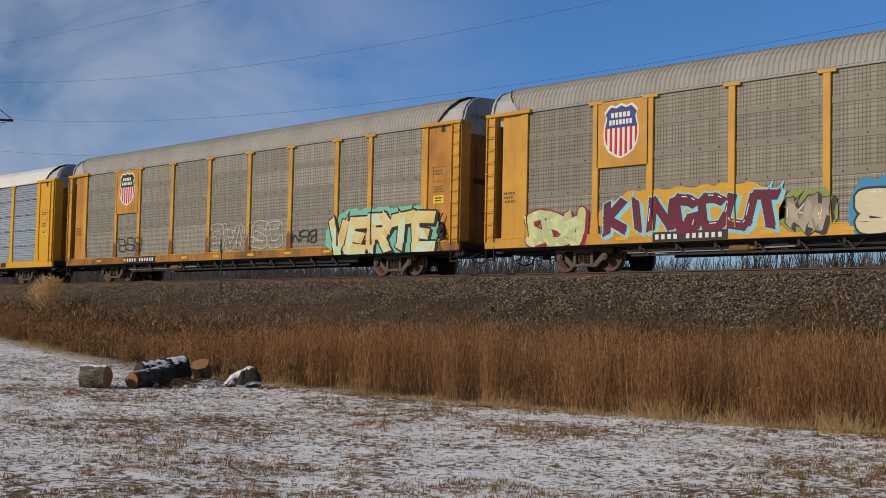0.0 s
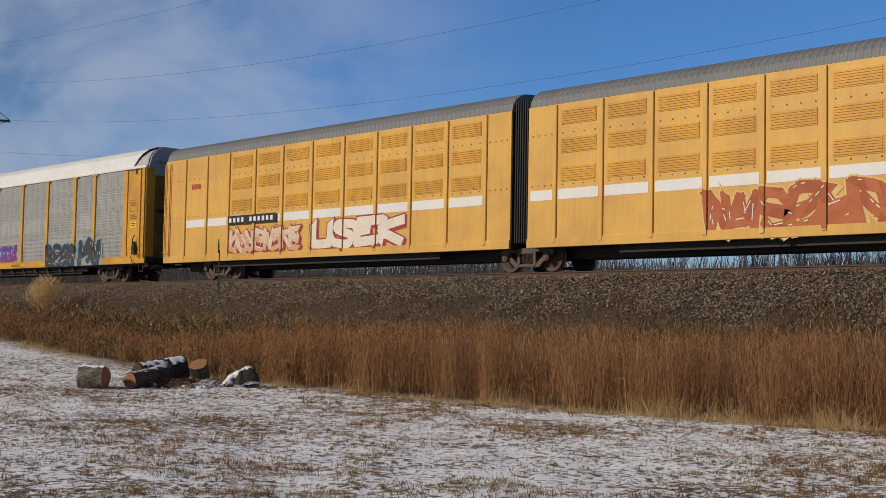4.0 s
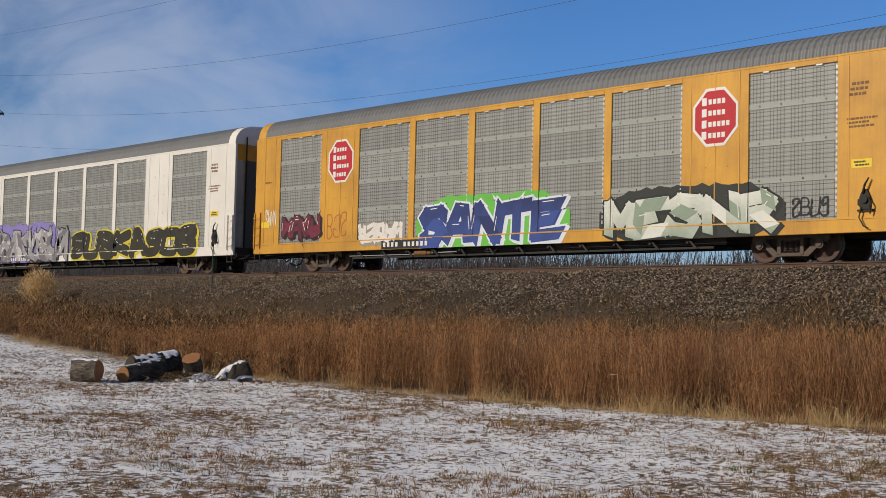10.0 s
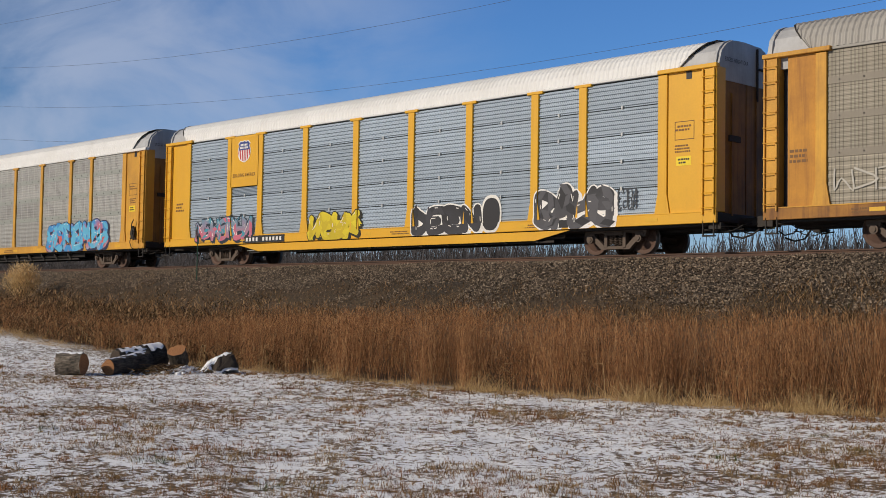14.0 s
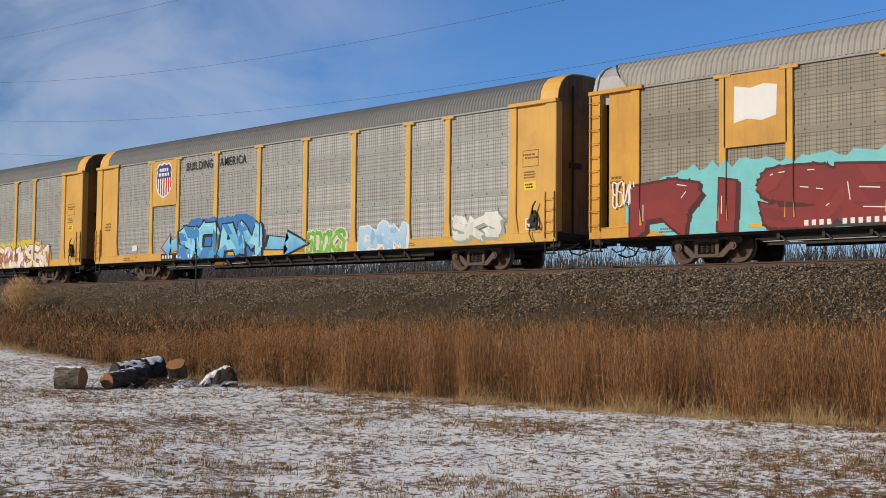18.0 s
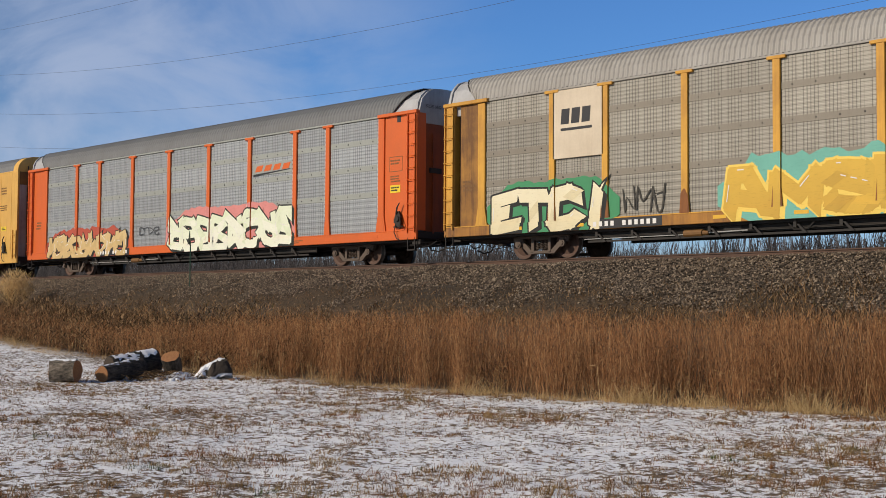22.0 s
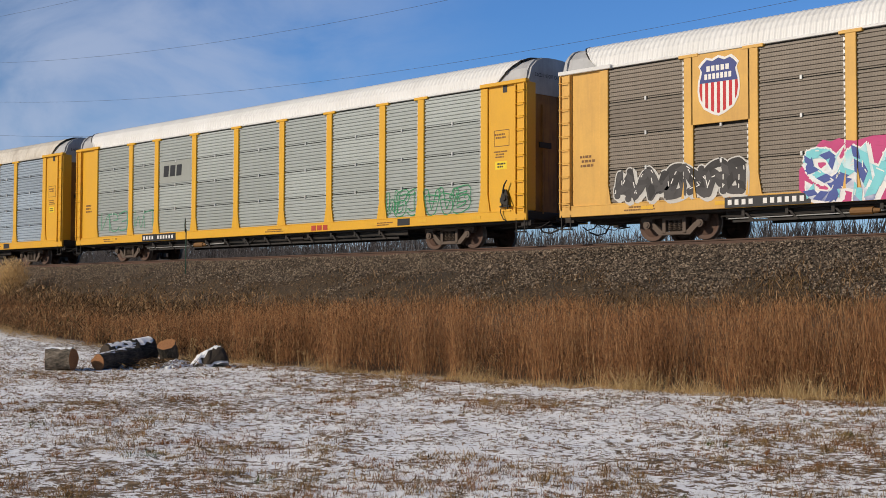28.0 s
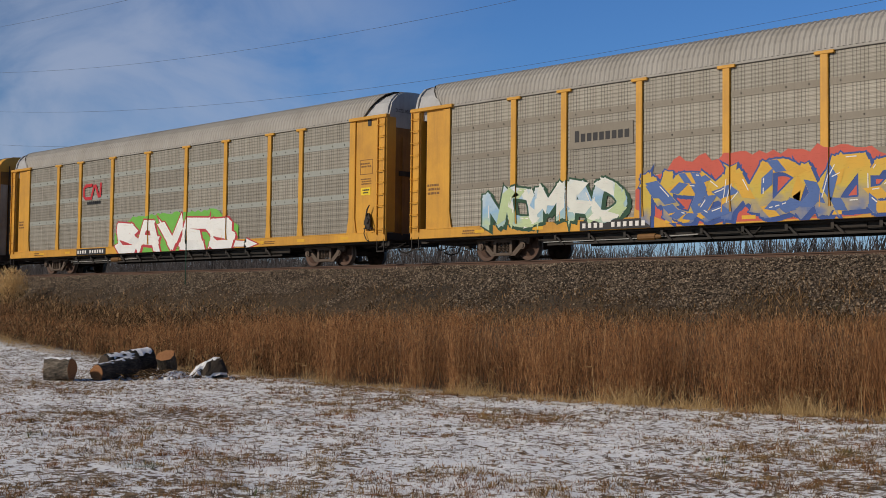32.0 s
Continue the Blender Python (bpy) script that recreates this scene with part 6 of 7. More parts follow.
def bar_polys(line, w, round_, chisel=0.0):
    """A fat letter stroke: one bar a segment, with round joints or cut, slanted ends."""
    out = []
    for j in range(len(line) - 1):
        a, b = Vector(line[j]), Vector(line[j + 1])
        d = b - a
        if d.length < 1e-5:
            continue
        d.normalize()
        n = Vector((-d.y, d.x)) * w / 2
        ea, eb = (0.0, 0.0) if round_ else (w * 0.36, w * 0.36)
        sa, sb = (chisel * w if j == 0 else 0.0), (chisel * w if j == len(line) - 2 else 0.0)
        out.append([tuple(a - d * (ea + sa) - n), tuple(b + d * (eb - sb) - n), tuple(b + d * (eb + sb) + n), tuple(a - d * (ea - sa) + n)])
    if round_:
        out += [disc_poly(p, w / 2) for p in line]
    return out


def graffiti(i, text, u0, u1, z0, z1, fills, outline, cloud, label):
    """A painted piece: fat overlapping letters with an outline, a cast shadow, shine and a cloud behind."""
    spec, car, axles, surface = cars[i]
    rng = random.Random(i * 1000 + int(u0 * 10))
    H = z1 - z0
    wild, thin = text.startswith("~"), text.endswith("o") and text.startswith("~")
    n = int(text[1]) if wild else len(text)
    out_m = spray([outline])
    g = Geo()
    if wild and n == 1:
        fill_g = Geo()
        if "arrow" in label:
            shape = [(0.0, 0.3), (0.55, 0.25), (0.45, 0.0), (1.0, 0.45), (0.5, 1.0), (0.55, 0.72), (0.08, 0.85)]
            if u0 < 1 or "head" in label or rng.random() < 0.3:
                shape = [(1 - x, y) for x, y in reversed(shape)]
        else:
            shape = [(0.5 + 0.5 * math.copysign(abs(math.cos(a)) ** 0.8, math.cos(a)), 0.5 + 0.5 * math.copysign(abs(math.sin(a)) ** 0.8, math.sin(a))) for a in np.linspace(0, 6.283, 21)[:-1]]
        pts = [(u0 + x * (u1 - u0), z0 + y * H) for x, y in shape]
        c = (sum(p[0] for p in pts) / len(pts), sum(p[1] for p in pts) / len(pts))
        core = [(c[0] + (p[0] - c[0]) * 0.84, c[1] + (p[1] - c[1]) * 0.84) for p in pts]
        drape(g, [[c, pts[k - 1], pts[k]] for k in range(len(pts))], surface, 0.006)
        drape(fill_g, [[c, core[k - 1], core[k]] for k in range(len(pts))], surface, 0.011)
        top = part("graffiti", g, out_m, car, label, kind="stuff")
        part("fill", fill_g, spray(fills.split(), z0, z1), top, kind="stuff")
        if "round" in label:
            # a row of white teeth across the round shape
            tg = Geo()
            for k in range(5):
                x = u0 + (u1 - u0) * (0.14 + 0.15 * k)
                drape(tg, [disc_poly((x + 0.1, z0 + H * 0.20), 0.11)], surface, 0.015 + 0.0006 * k)
            part("highlight", tg, spray(["e8e6e0"]), top, kind="stuff")
        return
    if wild:
        n = max(2, round((u1 - u0) / (H * 0.60))) if not thin else max(n, round((u1 - u0) / (H * 0.8)))
    bubble = "bubble" in label or "round" in label or (wild and not thin and rng.random() < 0.25 and "wild" not in label)
    cell = (u1 - u0) / n
    w = min(0.34 * cell, 0.28 * H) * (1.15 if bubble else 1.0)
    edge = max(0.04, 0.15 * w)
    colours = fills.split()
    inset = w * 0.5 + edge
    shapes = []
    for k in range(n):
        ch = rng.choice("ABCEGKMNRSUW") if wild else text[k]
        if ch == " ":
            continue
        lines = skeleton(ch)
        flip_x, flip_y = wild and rng.random() < 0.65, wild and rng.random() < 0.5
        lean, ph, tall = rng.uniform(-0.10, 0.22), rng.uniform(0, 6.28), 1.0 - 0.12 * rng.random()
        drop = (1 - tall) * rng.random()
        bend = 0.16 if wild and not thin else 0.10
        width = 1.04 if wild else 0.92
        x0, xw = u0 + cell * k + 0.35 * inset, cell * width - 0.7 * inset

        def place(p):
            x, y = (1 - p[0] if flip_x else p[0]), (1 - p[1] if flip_y else p[1])
            x += bend * math.sin(3.6 * y + ph) + lean * (y - 0.5) * 0.7
            y = drop + tall * (y + bend * 0.7 * math.sin(3.0 * x + 2 * ph))
            return (min(u1 - inset * 0.8, max(u0 + inset * 0.8, x0 + x * xw)), min(z1 - inset * 0.9, max(z0 + inset * 0.9, z0 + inset + y * (H - 2 * inset))))
        soft = bubble or thin or rng.random() < 0.3
        if wild and not thin:
            # bars that tie the forms together
            lines = lines + [[(rng.uniform(-0.1, 0.3), rng.uniform(0, 1)), (rng.uniform(0.5, 0.8), rng.uniform(0.2, 0.8)), (rng.uniform(0.9, 1.25), rng.uniform(0, 1))]]
        shapes.append([curve_points([place(p) for p in line], 3) if soft and len(line) > 2 else [place(p) for p in line] for line in lines])
    if thin:
        # hollow letters or quick writing in one thin line
        hollow = "outline" in label
        for k, lines in enumerate(shapes):
            for q, line in enumerate(lines):
                lift = 0.0045 + 0.0008 * (k % 4) + 0.0003 * q
                if hollow:
                    for side in (-1, 1):
                        run_ = []
                        for j, p in enumerate(line):
                            d = Vector(line[min(j + 1, len(line) - 1)]) - Vector(line[max(j - 1, 0)])
                            d = d.normalized() if d.length > 1e-6 else Vector((1, 0))
                            run_.append((p[0] - d.y * side * w * 0.42, p[1] + d.x * side * w * 0.42))
                        drape(g, stroke_polys(run_, 0.034), surface, lift, 0.4)
                    for p in (line[0], line[-1]):
                        ring = [tuple(x) for x in disc_poly(p, w * 0.42, 10)]
                        drape(g, stroke_polys(ring[:6], 0.03), surface, lift + 0.0004, 0.4)
                else:
                    drape(g, stroke_polys(line, 0.035 + 0.02 * rng.random()), surface, lift, 0.4)
        part("graffiti_tag", g, out_m, car, label, kind="stuff")
        return
    fill_g, accent_g, second_g, shine = Geo(), Geo(), Geo(), Geo()
    layer = 0
    order = sorted(range(len(shapes)), key=lambda k: (k % 2, k))
    for rank, k in enumerate(order):
        lines = shapes[k]
        lift = 0.0011 * (k % 2) + 0.0003 * (k % 3)
        chisel = rng.uniform(-0.35, 0.45)
        for q, line in enumerate(lines):
            wk = w * rng.uniform(0.88, 1.1)
            # block shadow, contour, fill
            for step in (0.5, 1.0):
                drape(g, bar_polys([(x + 0.10 * step, y - 0.075 * step) for x, y in line], wk + edge * 1.6, bubble, chisel), surface, 0.0035 + 0.0004 * q + 0.0008 * step, 0.2)
            drape(g, bar_polys(line, wk + edge * 2, bubble, chisel * 0.9), surface, 0.0058 + lift + 0.0002 * q, 0.3)
            drape(fill_g, bar_polys(line, wk, bubble, chisel), surface, 0.0100 + lift + 0.0002 * q, 0.3)
            # the far half of some strokes in another colour
            for j in range(len(line) - 1):
                if len(colours) < 2 or rng.random() > (0.6 if len(colours) > 2 else 0.25):
                    continue
                p, r = Vector(line[j]), Vector(line[j + 1])
                c0, c1 = sorted((rng.uniform(0.05, 0.5), rng.uniform(0.5, 0.98)))
                layer = (layer + 1) % 12
                bar = bar_polys([tuple(p.lerp(r, c0)), tuple(p.lerp(r, c1))], wk * 0.96, False, rng.choice((-0.4, 0.4)))
                if rng.random() < 0.5:
                    drape(accent_g, bar, surface, 0.0158 + 0.00011 * layer)
                else:
                    drape(second_g, bar, surface, 0.0141 + 0.00011 * layer)
            # shine along the upper edge, and a scratch of contour inside
            for j in range(len(line) - 1):
                a_, b_ = Vector(line[j]), Vector(line[j + 1])
                if (b_ - a_).length > 0.16 and rng.random() < 0.5:
                    d = (b_ - a_).normalized()
                    off = Vector((-d.y, d.x)) * wk * 0.30
                    off = off if off.y > 0 else -off
                    drape(shine, stroke_polys([tuple(a_.lerp(b_, 0.25) + off), tuple(a_.lerp(b_, 0.7) + off)], 0.028), surface, 0.0176 + lift)
            if not bubble and rng.random() < 0.45:
                tip = rng.choice((line[0], line[-1]))
                up = 1 if tip[1] > z0 + H / 2 else -1
                far = (tip[0] + rng.uniform(-0.35, 0.35), min(z1 + 0.05, max(0.66, tip[1] + up * (0.30 + 0.2 * rng.random()))))
                drape(g, stroke_polys([tip, far], wk * 0.9, 1.0), surface, 0.0052 + 0.0003 * q)
                drape(fill_g, stroke_polys([tip, tuple(Vector(tip).lerp(Vector(far), 0.6))], wk * 0.5, 1.0), surface, 0.0096 + 0.0003 * q)
    top = part("graffiti", g, out_m, car, label, kind="stuff")
    part("fill", fill_g, spray(colours, z0, z1), top, kind="stuff")
    if accent_g.v:
        part("accent", accent_g, spray([colours[-1]]), top, kind="stuff")
    if second_g.v:
        part("accent", second_g, spray([colours[0]]), top, kind="stuff")
    if shine.v:
        part("highlight", shine, spray(["e8e6e0"]), top, kind="stuff")
    if cloud:
        cg = Geo()
        drape(cg, cloud_polys(u0, u1, z0, z1, rng, "spik" in label or "wild" in label), surface, 0.003)
        part("cloud", cg, spray([cloud]), top, kind="stuff")


graffiti(0, "~4", 1.81, 4.25, 0.71, 1.96, "b9c48a d3d7a0", "8e1f2a", "", "pale green bubble graffiti edged in red")
graffiti(0, "kingcut", 4.92, 11.03, 0.96, 2.17, "5c1230 6a1838", "8fd0dc", "d9a431", "maroon block-letter graffiti with pale blue shadow")
graffiti(0, "~3", 11.08, 12.43, 0.90, 1.89, "8b8474 b5ab98", "3a3730", "8a9a4a", "faded grey and white graffiti")
graffiti(0, "S", 13.09, 14.27, 0.68, 2.02, "d8cfae", "1e3a3a", "3c8fc0", "large round cream letter edged in dark green")
graffiti(1, "VERTE", 20.38, 26.28, 0.66, 2.23, "e0cf94 d9b964 cfe0c0", "1b1a18", "79c2ac", "cream and gold lettered graffiti with a mint cloud")
graffiti(1, "~4o", 12.35, 17.56, 1.07, 2.32, "", "cfc6b4", "", "thin white outline graffiti")
graffiti(1, "~3o", 4.74, 7.00, 1.20, 2.09, "", "24201c", "", "thin black tag")
graffiti(1, "~3o", 18.00, 19.70, 1.18, 1.89, "", "2c2722", "", "thin black tag")
graffiti(3, "ZONE", 35.41, 39.60, 1.00, 2.20, "1f5fb4 2b74c8", "e8e8e4", "", "blue block-letter graffiti edged in white")
graffiti(3, "~5", 28.10, 34.51, 0.76, 2.19, "a8552a b9683a", "e0bd7c", "", "faded rust-orange graffiti")
graffiti(3, "~4o", 34.51, 35.05, 1.08, 1.67, "", "2a2722", "", "small dark tag")
graffiti(3, "~4", 4.99, 9.73, 0.98, 2.00, "dcc9b0 d09a78", "9c3a30", "", "white and red graffiti")
graffiti(3, "USEK", 10.41, 15.77, 0.96, 2.17, "e6dccb", "a33a36", "", "white lettered graffiti edged in red")
graffiti(3, "~3o", 39.28, 40.13, 1.65, 1.96, "", "2a3f6a", "", "small blue tag")
graffiti(4, "~4o", 4.99, 6.45, 1.57, 2.20, "", "e4e2dc", "", "small white tag")
graffiti(4, "NEEK", 12.69, 14.58, 1.18, 1.96, "3346a0 4a4fb0", "a82c58", "", "blue lettered graffiti with magenta edges")
graffiti(4, "~5", 17.94, 21.04, 0.66, 1.91, "2b2d30 3b3f46", "7fa9c6", "", "black bubble graffiti outlined in light blue")
graffiti(4, "~4", 21.24, 23.42, 0.66, 2.16, "2b2d30 41464e", "7fa9c6", "", "black bubble graffiti outlined in light blue")
graffiti(4, "~4", 1.74, 4.82, 0.66, 1.21, "3a4a5c 6a7f90", "20262c", "", "dull blue tag")
graffiti(5, "SAKE", 2.06, 8.99, 0.72, 2.45, "b3232c d2652a e3b53a", "2a1714", "", "red to yellow lettered graffiti")
graffiti(5, "KRONE", 9.18, 16.22, 0.66, 2.25, "f1efe8 e3dfdc", "1f1c26", "4b3a6a", "white spiky lettered graffiti with violet shadow")
graffiti(5, "~6", 17.95, 26.24, 0.66, 2.43, "e39a26 e8b23a d9822a", "b32030", "86c8d8", "orange pointed graffiti outlined in red on light blue")
graffiti(5, "~1", 16.62, 18.03, 0.93, 2.01, "8fd2dc", "2a6f9c", "", "light blue arrow")
graffiti(5, "~1", 26.15, 27.27, 1.04, 2.04, "8fd2dc", "b32030", "", "light blue arrow")
graffiti(6, "~3o", 16.80, 17.85, 1.16, 1.76, "", "e6e4de", "", "small white tag")
graffiti(6, "~3o", 18.27, 19.73, 1.11, 1.65, "", "e6e4de", "", "small white tag")
graffiti(6, "~3o", 16.71, 17.70, 1.14, 1.71, "", "e6e4de", "", "small white tag")
graffiti(7, "~4", 1.76, 4.20, 1.18, 2.12, "5c1c30 7a2238", "2a1018", "", "dark maroon tag")
graffiti(7, "~6", 6.33, 8.75, 0.89, 1.68, "e6e2da", "9c968c", "", "white lettered tag")
graffiti(7, "~3o", 4.53, 5.77, 1.10, 2.19, "", "b8662a", "", "thin orange scribble")
graffiti(7, "SANTE", 9.61, 16.14, 0.66, 2.19, "1f2f66 35509a", "dfe6ee", "6abf4a", "navy lettered graffiti edged in white on bright green")
graffiti(7, "MESNR", 17.64, 23.53, 0.66, 2.01, "e2e4da 8fa08c", "1c211e", "2c2f2c", "white and grey-green lettered graffiti edged in black")
graffiti(7, "~4o", 23.86, 25.00, 1.07, 1.70, "", "24262a", "", "dark tag")
graffiti(7, "~4o", 0.72, 1.48, 1.67, 2.44, "", "e8e0cc", "", "white tag")
graffiti(8, "~7", 2.13, 13.48, 0.66, 2.38, "9a989a c9c7c9 77747a", "1d1b20", "8a7fc0", "chrome grey wild-style graffiti on lavender")
graffiti(8, "SUSKASOS", 13.86, 24.64, 0.66, 2.09, "26241c 33301f", "d8c73a", "", "black bubble-letter graffiti outlined in yellow")
graffiti(9, "~6", 12.38, 19.00, 0.80, 2.39, "e9e4c8 7fc4bc d8c84a 86b04a", "1e2a2a", "d98a7a", "white, teal and yellow wild-style graffiti")
graffiti(9, "~4o", 6.91, 11.59, 1.16, 2.40, "", "8f8a80", "", "grey outline graffiti")
graffiti(9, "~5o", 19.13, 22.86, 1.21, 2.27, "", "8d8778", "", "grey outline graffiti")
graffiti(9, "~1", 23.86, 25.44, 1.13, 2.49, "27468c 2f5296", "16203c", "", "round blue painted shape")
graffiti(9, "~3o", 1.92, 4.47, 1.28, 2.13, "", "b8b4aa", "", "small white tag")
graffiti(9, "~2o", 4.78, 6.22, 1.06, 2.36, "", "2a2620", "", "dark tag")
graffiti(10, "~4", 2.28, 6.19, 0.89, 1.88, "3f93a8 c86a80", "203040", "", "teal and pink graffiti")
graffiti(10, "~4", 9.70, 12.60, 0.74, 1.84, "d9c628 c8b020", "22200f", "", "yellow graffiti edged in black")
graffiti(10, "DEEN", 15.29, 18.53, 0.73, 1.77, "26262a 3a3a40", "ecebe6", "", "black bubble-letter graffiti outlined in white")
graffiti(10, "~1", 18.53, 19.42, 0.74, 1.98, "2a2a2e", "e6e4de", "", "black pointed figure outlined in white")
graffiti(10, "~5", 20.82, 23.89, 0.73, 2.05, "2c2c30 55555a", "f0eeea", "", "black striped bubble graffiti outlined in white")
graffiti(10, "~4o", 23.99, 24.76, 1.20, 1.93, "", "3c4046", "", "small dark tag")
graffiti(11, "~5o", 2.14, 4.66, 1.08, 2.29, "", "3a4048", "", "thin dark outline letters")
graffiti(11, "~2o", 5.10, 5.85, 1.02, 2.22, "", "3a4048", "", "thin dark tag")
graffiti(11, "~5", 8.16, 11.93, 0.71, 2.46, "7fc8e4 e8eef0 5aa8d4", "18181c", "e08a9a", "light blue mural letters edged in black on pink")
graffiti(11, "~4", 18.62, 24.33, 0.74, 2.16, "3f8fcc d0584a 5fb4d8", "2a2f50", "", "blue and red graffiti")
graffiti(12, "RISER", 1.54, 12.43, 0.66, 2.40, "7a2024 8a2a2a", "4a1014", "79c8cc", "dark red wild-style graffiti with pale turquoise edges")
graffiti(12, "~3", 12.79, 15.49, 0.66, 1.93, "c0608a 4f8fc0 c8a8b8", "6a5a80", "", "pink and blue graffiti")
graffiti(12, "~6", 15.47, 24.47, 0.82, 2.39, "e0dcd6 c9bcc0 9aa8b8", "c8789c", "", "washed-out white and pink tall graffiti")
graffiti(12, "~4", 22.00, 25.88, 0.69, 2.08, "e4e0da 7aa0c8 8fae8a", "b8708c", "", "white and blue graffiti")
graffiti(12, "~3o", 10.67, 11.98, 2.02, 2.54, "", "e8e6e0", "", "small white tag")
graffiti(12, "~4o", 0.83, 1.71, 1.61, 2.46, "", "ece9e2", "", "white tag")
graffiti(13, "SOAM", 6.77, 12.59, 0.69, 2.25, "8fd4ec 5fb4e0 3f86c4", "14202c", "2f74b8", "light to deep blue lettered graffiti edged in black")
graffiti(13, "~1", 12.59, 15.67, 0.66, 1.73, "8fd4ec 4a90cc", "14202c", "", "long blue arrow")
graffiti(13, "~1", 5.37, 6.88, 0.79, 1.93, "8fd4ec 4a90cc", "b04a3c", "", "blue arrow head")
graffiti(13, "SOOKS", 15.32, 17.55, 0.69, 1.64, "6aa838 86bc50", "dcdccc", "", "green lettered tag edged in white")
graffiti(13, "DAM", 18.26, 20.78, 0.70, 1.72, "b8d8ec 8fbce0", "e2e8ec", "", "pale blue graffiti")
graffiti(13, "SKS", 22.95, 25.12, 0.92, 1.83, "e8e6e0 d6d6d0", "9aa89a", "", "white graffiti")
graffiti(13, "~3o", 26.13, 26.76, 1.11, 1.58, "", "ece8de", "", "small white tag")
graffiti(14, "~4", 5.68, 8.97, 0.93, 1.88, "9cc4e0 a8cce4", "4f86b8", "", "light blue bubble graffiti")
graffiti(14, "DETSK", 9.08, 16.31, 0.66, 2.23, "86cdb8 6ab8a4 a0dcc8", "142420", "4f9486", "mint wild-style graffiti edged in black")
graffiti(14, "~6", 17.28, 24.30, 0.66, 1.90, "efece4 a85a34 e6dcc8", "8a5a34", "d8c43a", "white and brown wild-style graffiti on yellow")
graffiti(15, "ETC!", 2.09, 6.98, 0.71, 2.18, "ece4c4 e0d4ac", "141614", "3f8f60", "cream lettered graffiti with black shadow on green")
graffiti(15, "AMSE", 10.65, 16.66, 0.74, 2.26, "d9b040 c8a03a", "f0d060", "6fb4a4", "golden lettered graffiti on pale teal spikes")
graffiti(15, "~2o", 23.34, 25.38, 0.70, 2.07, "", "e8e4da", "", "white outlined figure")
graffiti(15, "~2o", 18.56, 20.18, 1.08, 2.07, "", "4a443a", "", "faint dark tag")
graffiti(15, "~3o", 7.17, 8.85, 1.07, 2.07, "", "3a362e", "", "dark tag")
graffiti(16, "~6", 1.96, 9.01, 0.66, 1.91, "d8bc84 cdb078", "1c1a16", "b8503a", "tan wild-style graffiti edged in black")
graffiti(16, "~6", 12.29, 20.69, 0.66, 2.34, "dfe8c8 eef0dc", "20241c", "d88a84", "pale green-white lettered graffiti with a pink cloud")
graffiti(16, "~4o", 9.97, 11.64, 1.48, 2.01, "", "4a4c50", "", "faint dark tag")
graffiti(17, "OCHO", 2.38, 6.03, 0.66, 1.95, "b0487a d8d4d4", "2a1420", "7ab88a", "magenta and white lettered graffiti")
graffiti(17, "KUTHLE NEHI", 10.39, 19.03, 0.66, 2.04, "a4cfe0 b8dce8", "1c2a2c", "4f9f7c", "light blue lettered graffiti on green")
graffiti(17, "SHERAT", 19.90, 25.06, 0.66, 2.16, "6a5838 86703f", "f0eee6", "1a1f34", "gold and cream lettered graffiti with a navy cloud")
graffiti(17, "~4o", 9.26, 10.26, 1.06, 2.01, "", "2a2c2e", "", "dark tag")
graffiti(18, "~5", 1.25, 6.17, 0.66, 2.17, "d8cc8a cdb87a e4dcb0", "8a7a4a", "", "pale yellow graffiti")
graffiti(18, "FORK", 6.31, 10.85, 0.67, 2.07, "6a3038 9a5a5a", "2a1418", "", "dark red lettered graffiti")
graffiti(18, "~6", 11.84, 18.74, 0.66, 1.95, "efe8d4 e4dcc4", "7a2a28", "a8bcb0", "cream wild-style graffiti edged in dark red")
graffiti(18, "ACIDE", 19.33, 23.65, 0.66, 1.85, "a8bcdc b8c8e4", "2f6ab0", "", "pale blue lettered graffiti edged in blue")
graffiti(19, "~4", 15.61, 20.37, 0.82, 2.05, "2f5a8c 8fb4cc", "15202c", "", "blue and black graffiti")
graffiti(19, "~4", 21.10, 25.86, 0.66, 2.07, "b0407a c86090", "5a1c3c", "5fb0b8", "magenta graffiti")
graffiti(19, "~5", 2.01, 6.38, 1.07, 2.11, "2c2a2a 4a4848", "c8c6c0", "", "black and white spiky graffiti")
graffiti(19, "~5", 8.13, 11.34, 0.68, 2.16, "7fd0d8 e8ecee 4a5a9c", "e8e6e4", "c2447c", "turquoise lettered graffiti with a magenta cloud")
graffiti(20, "~3o", 20.98, 22.55, 1.10, 2.07, "", "2f8a5a", "", "thin green outline letters")
graffiti(20, "~3o", 22.82, 25.00, 1.06, 2.05, "", "2f8a5a", "", "thin green outline letters")
graffiti(20, "~3o", 2.07, 4.43, 1.17, 2.29, "", "5a9a7a", "", "faint green tag")
graffiti(20, "~2o", 4.80, 6.49, 1.16, 2.29, "", "5a9a7a", "", "faint green tag")
graffiti(21, "~6", 5.84, 12.53, 0.85, 2.14, "3f9aa0 2f8a98 5fb0a4", "16242c", "3f8f4a", "teal wild-style graffiti edged in black")
graffiti(21, "~3o", 12.71, 13.73, 1.56, 2.07, "", "26382c", "", "small dark tag")
graffiti(21, "AGUE", 13.81, 19.37, 0.69, 2.17, "f0b8b0 6fc8d8 7a4fa0", "26264a", "6a4a9c", "pink to turquoise lettered graffiti on violet")
graffiti(22, "NOMAD", 3.27, 8.98, 0.91, 2.35, "e0e4dc 8fb8d8 b8cc9c", "1f4a34", "", "white and blue lettered graffiti edged in dark green")
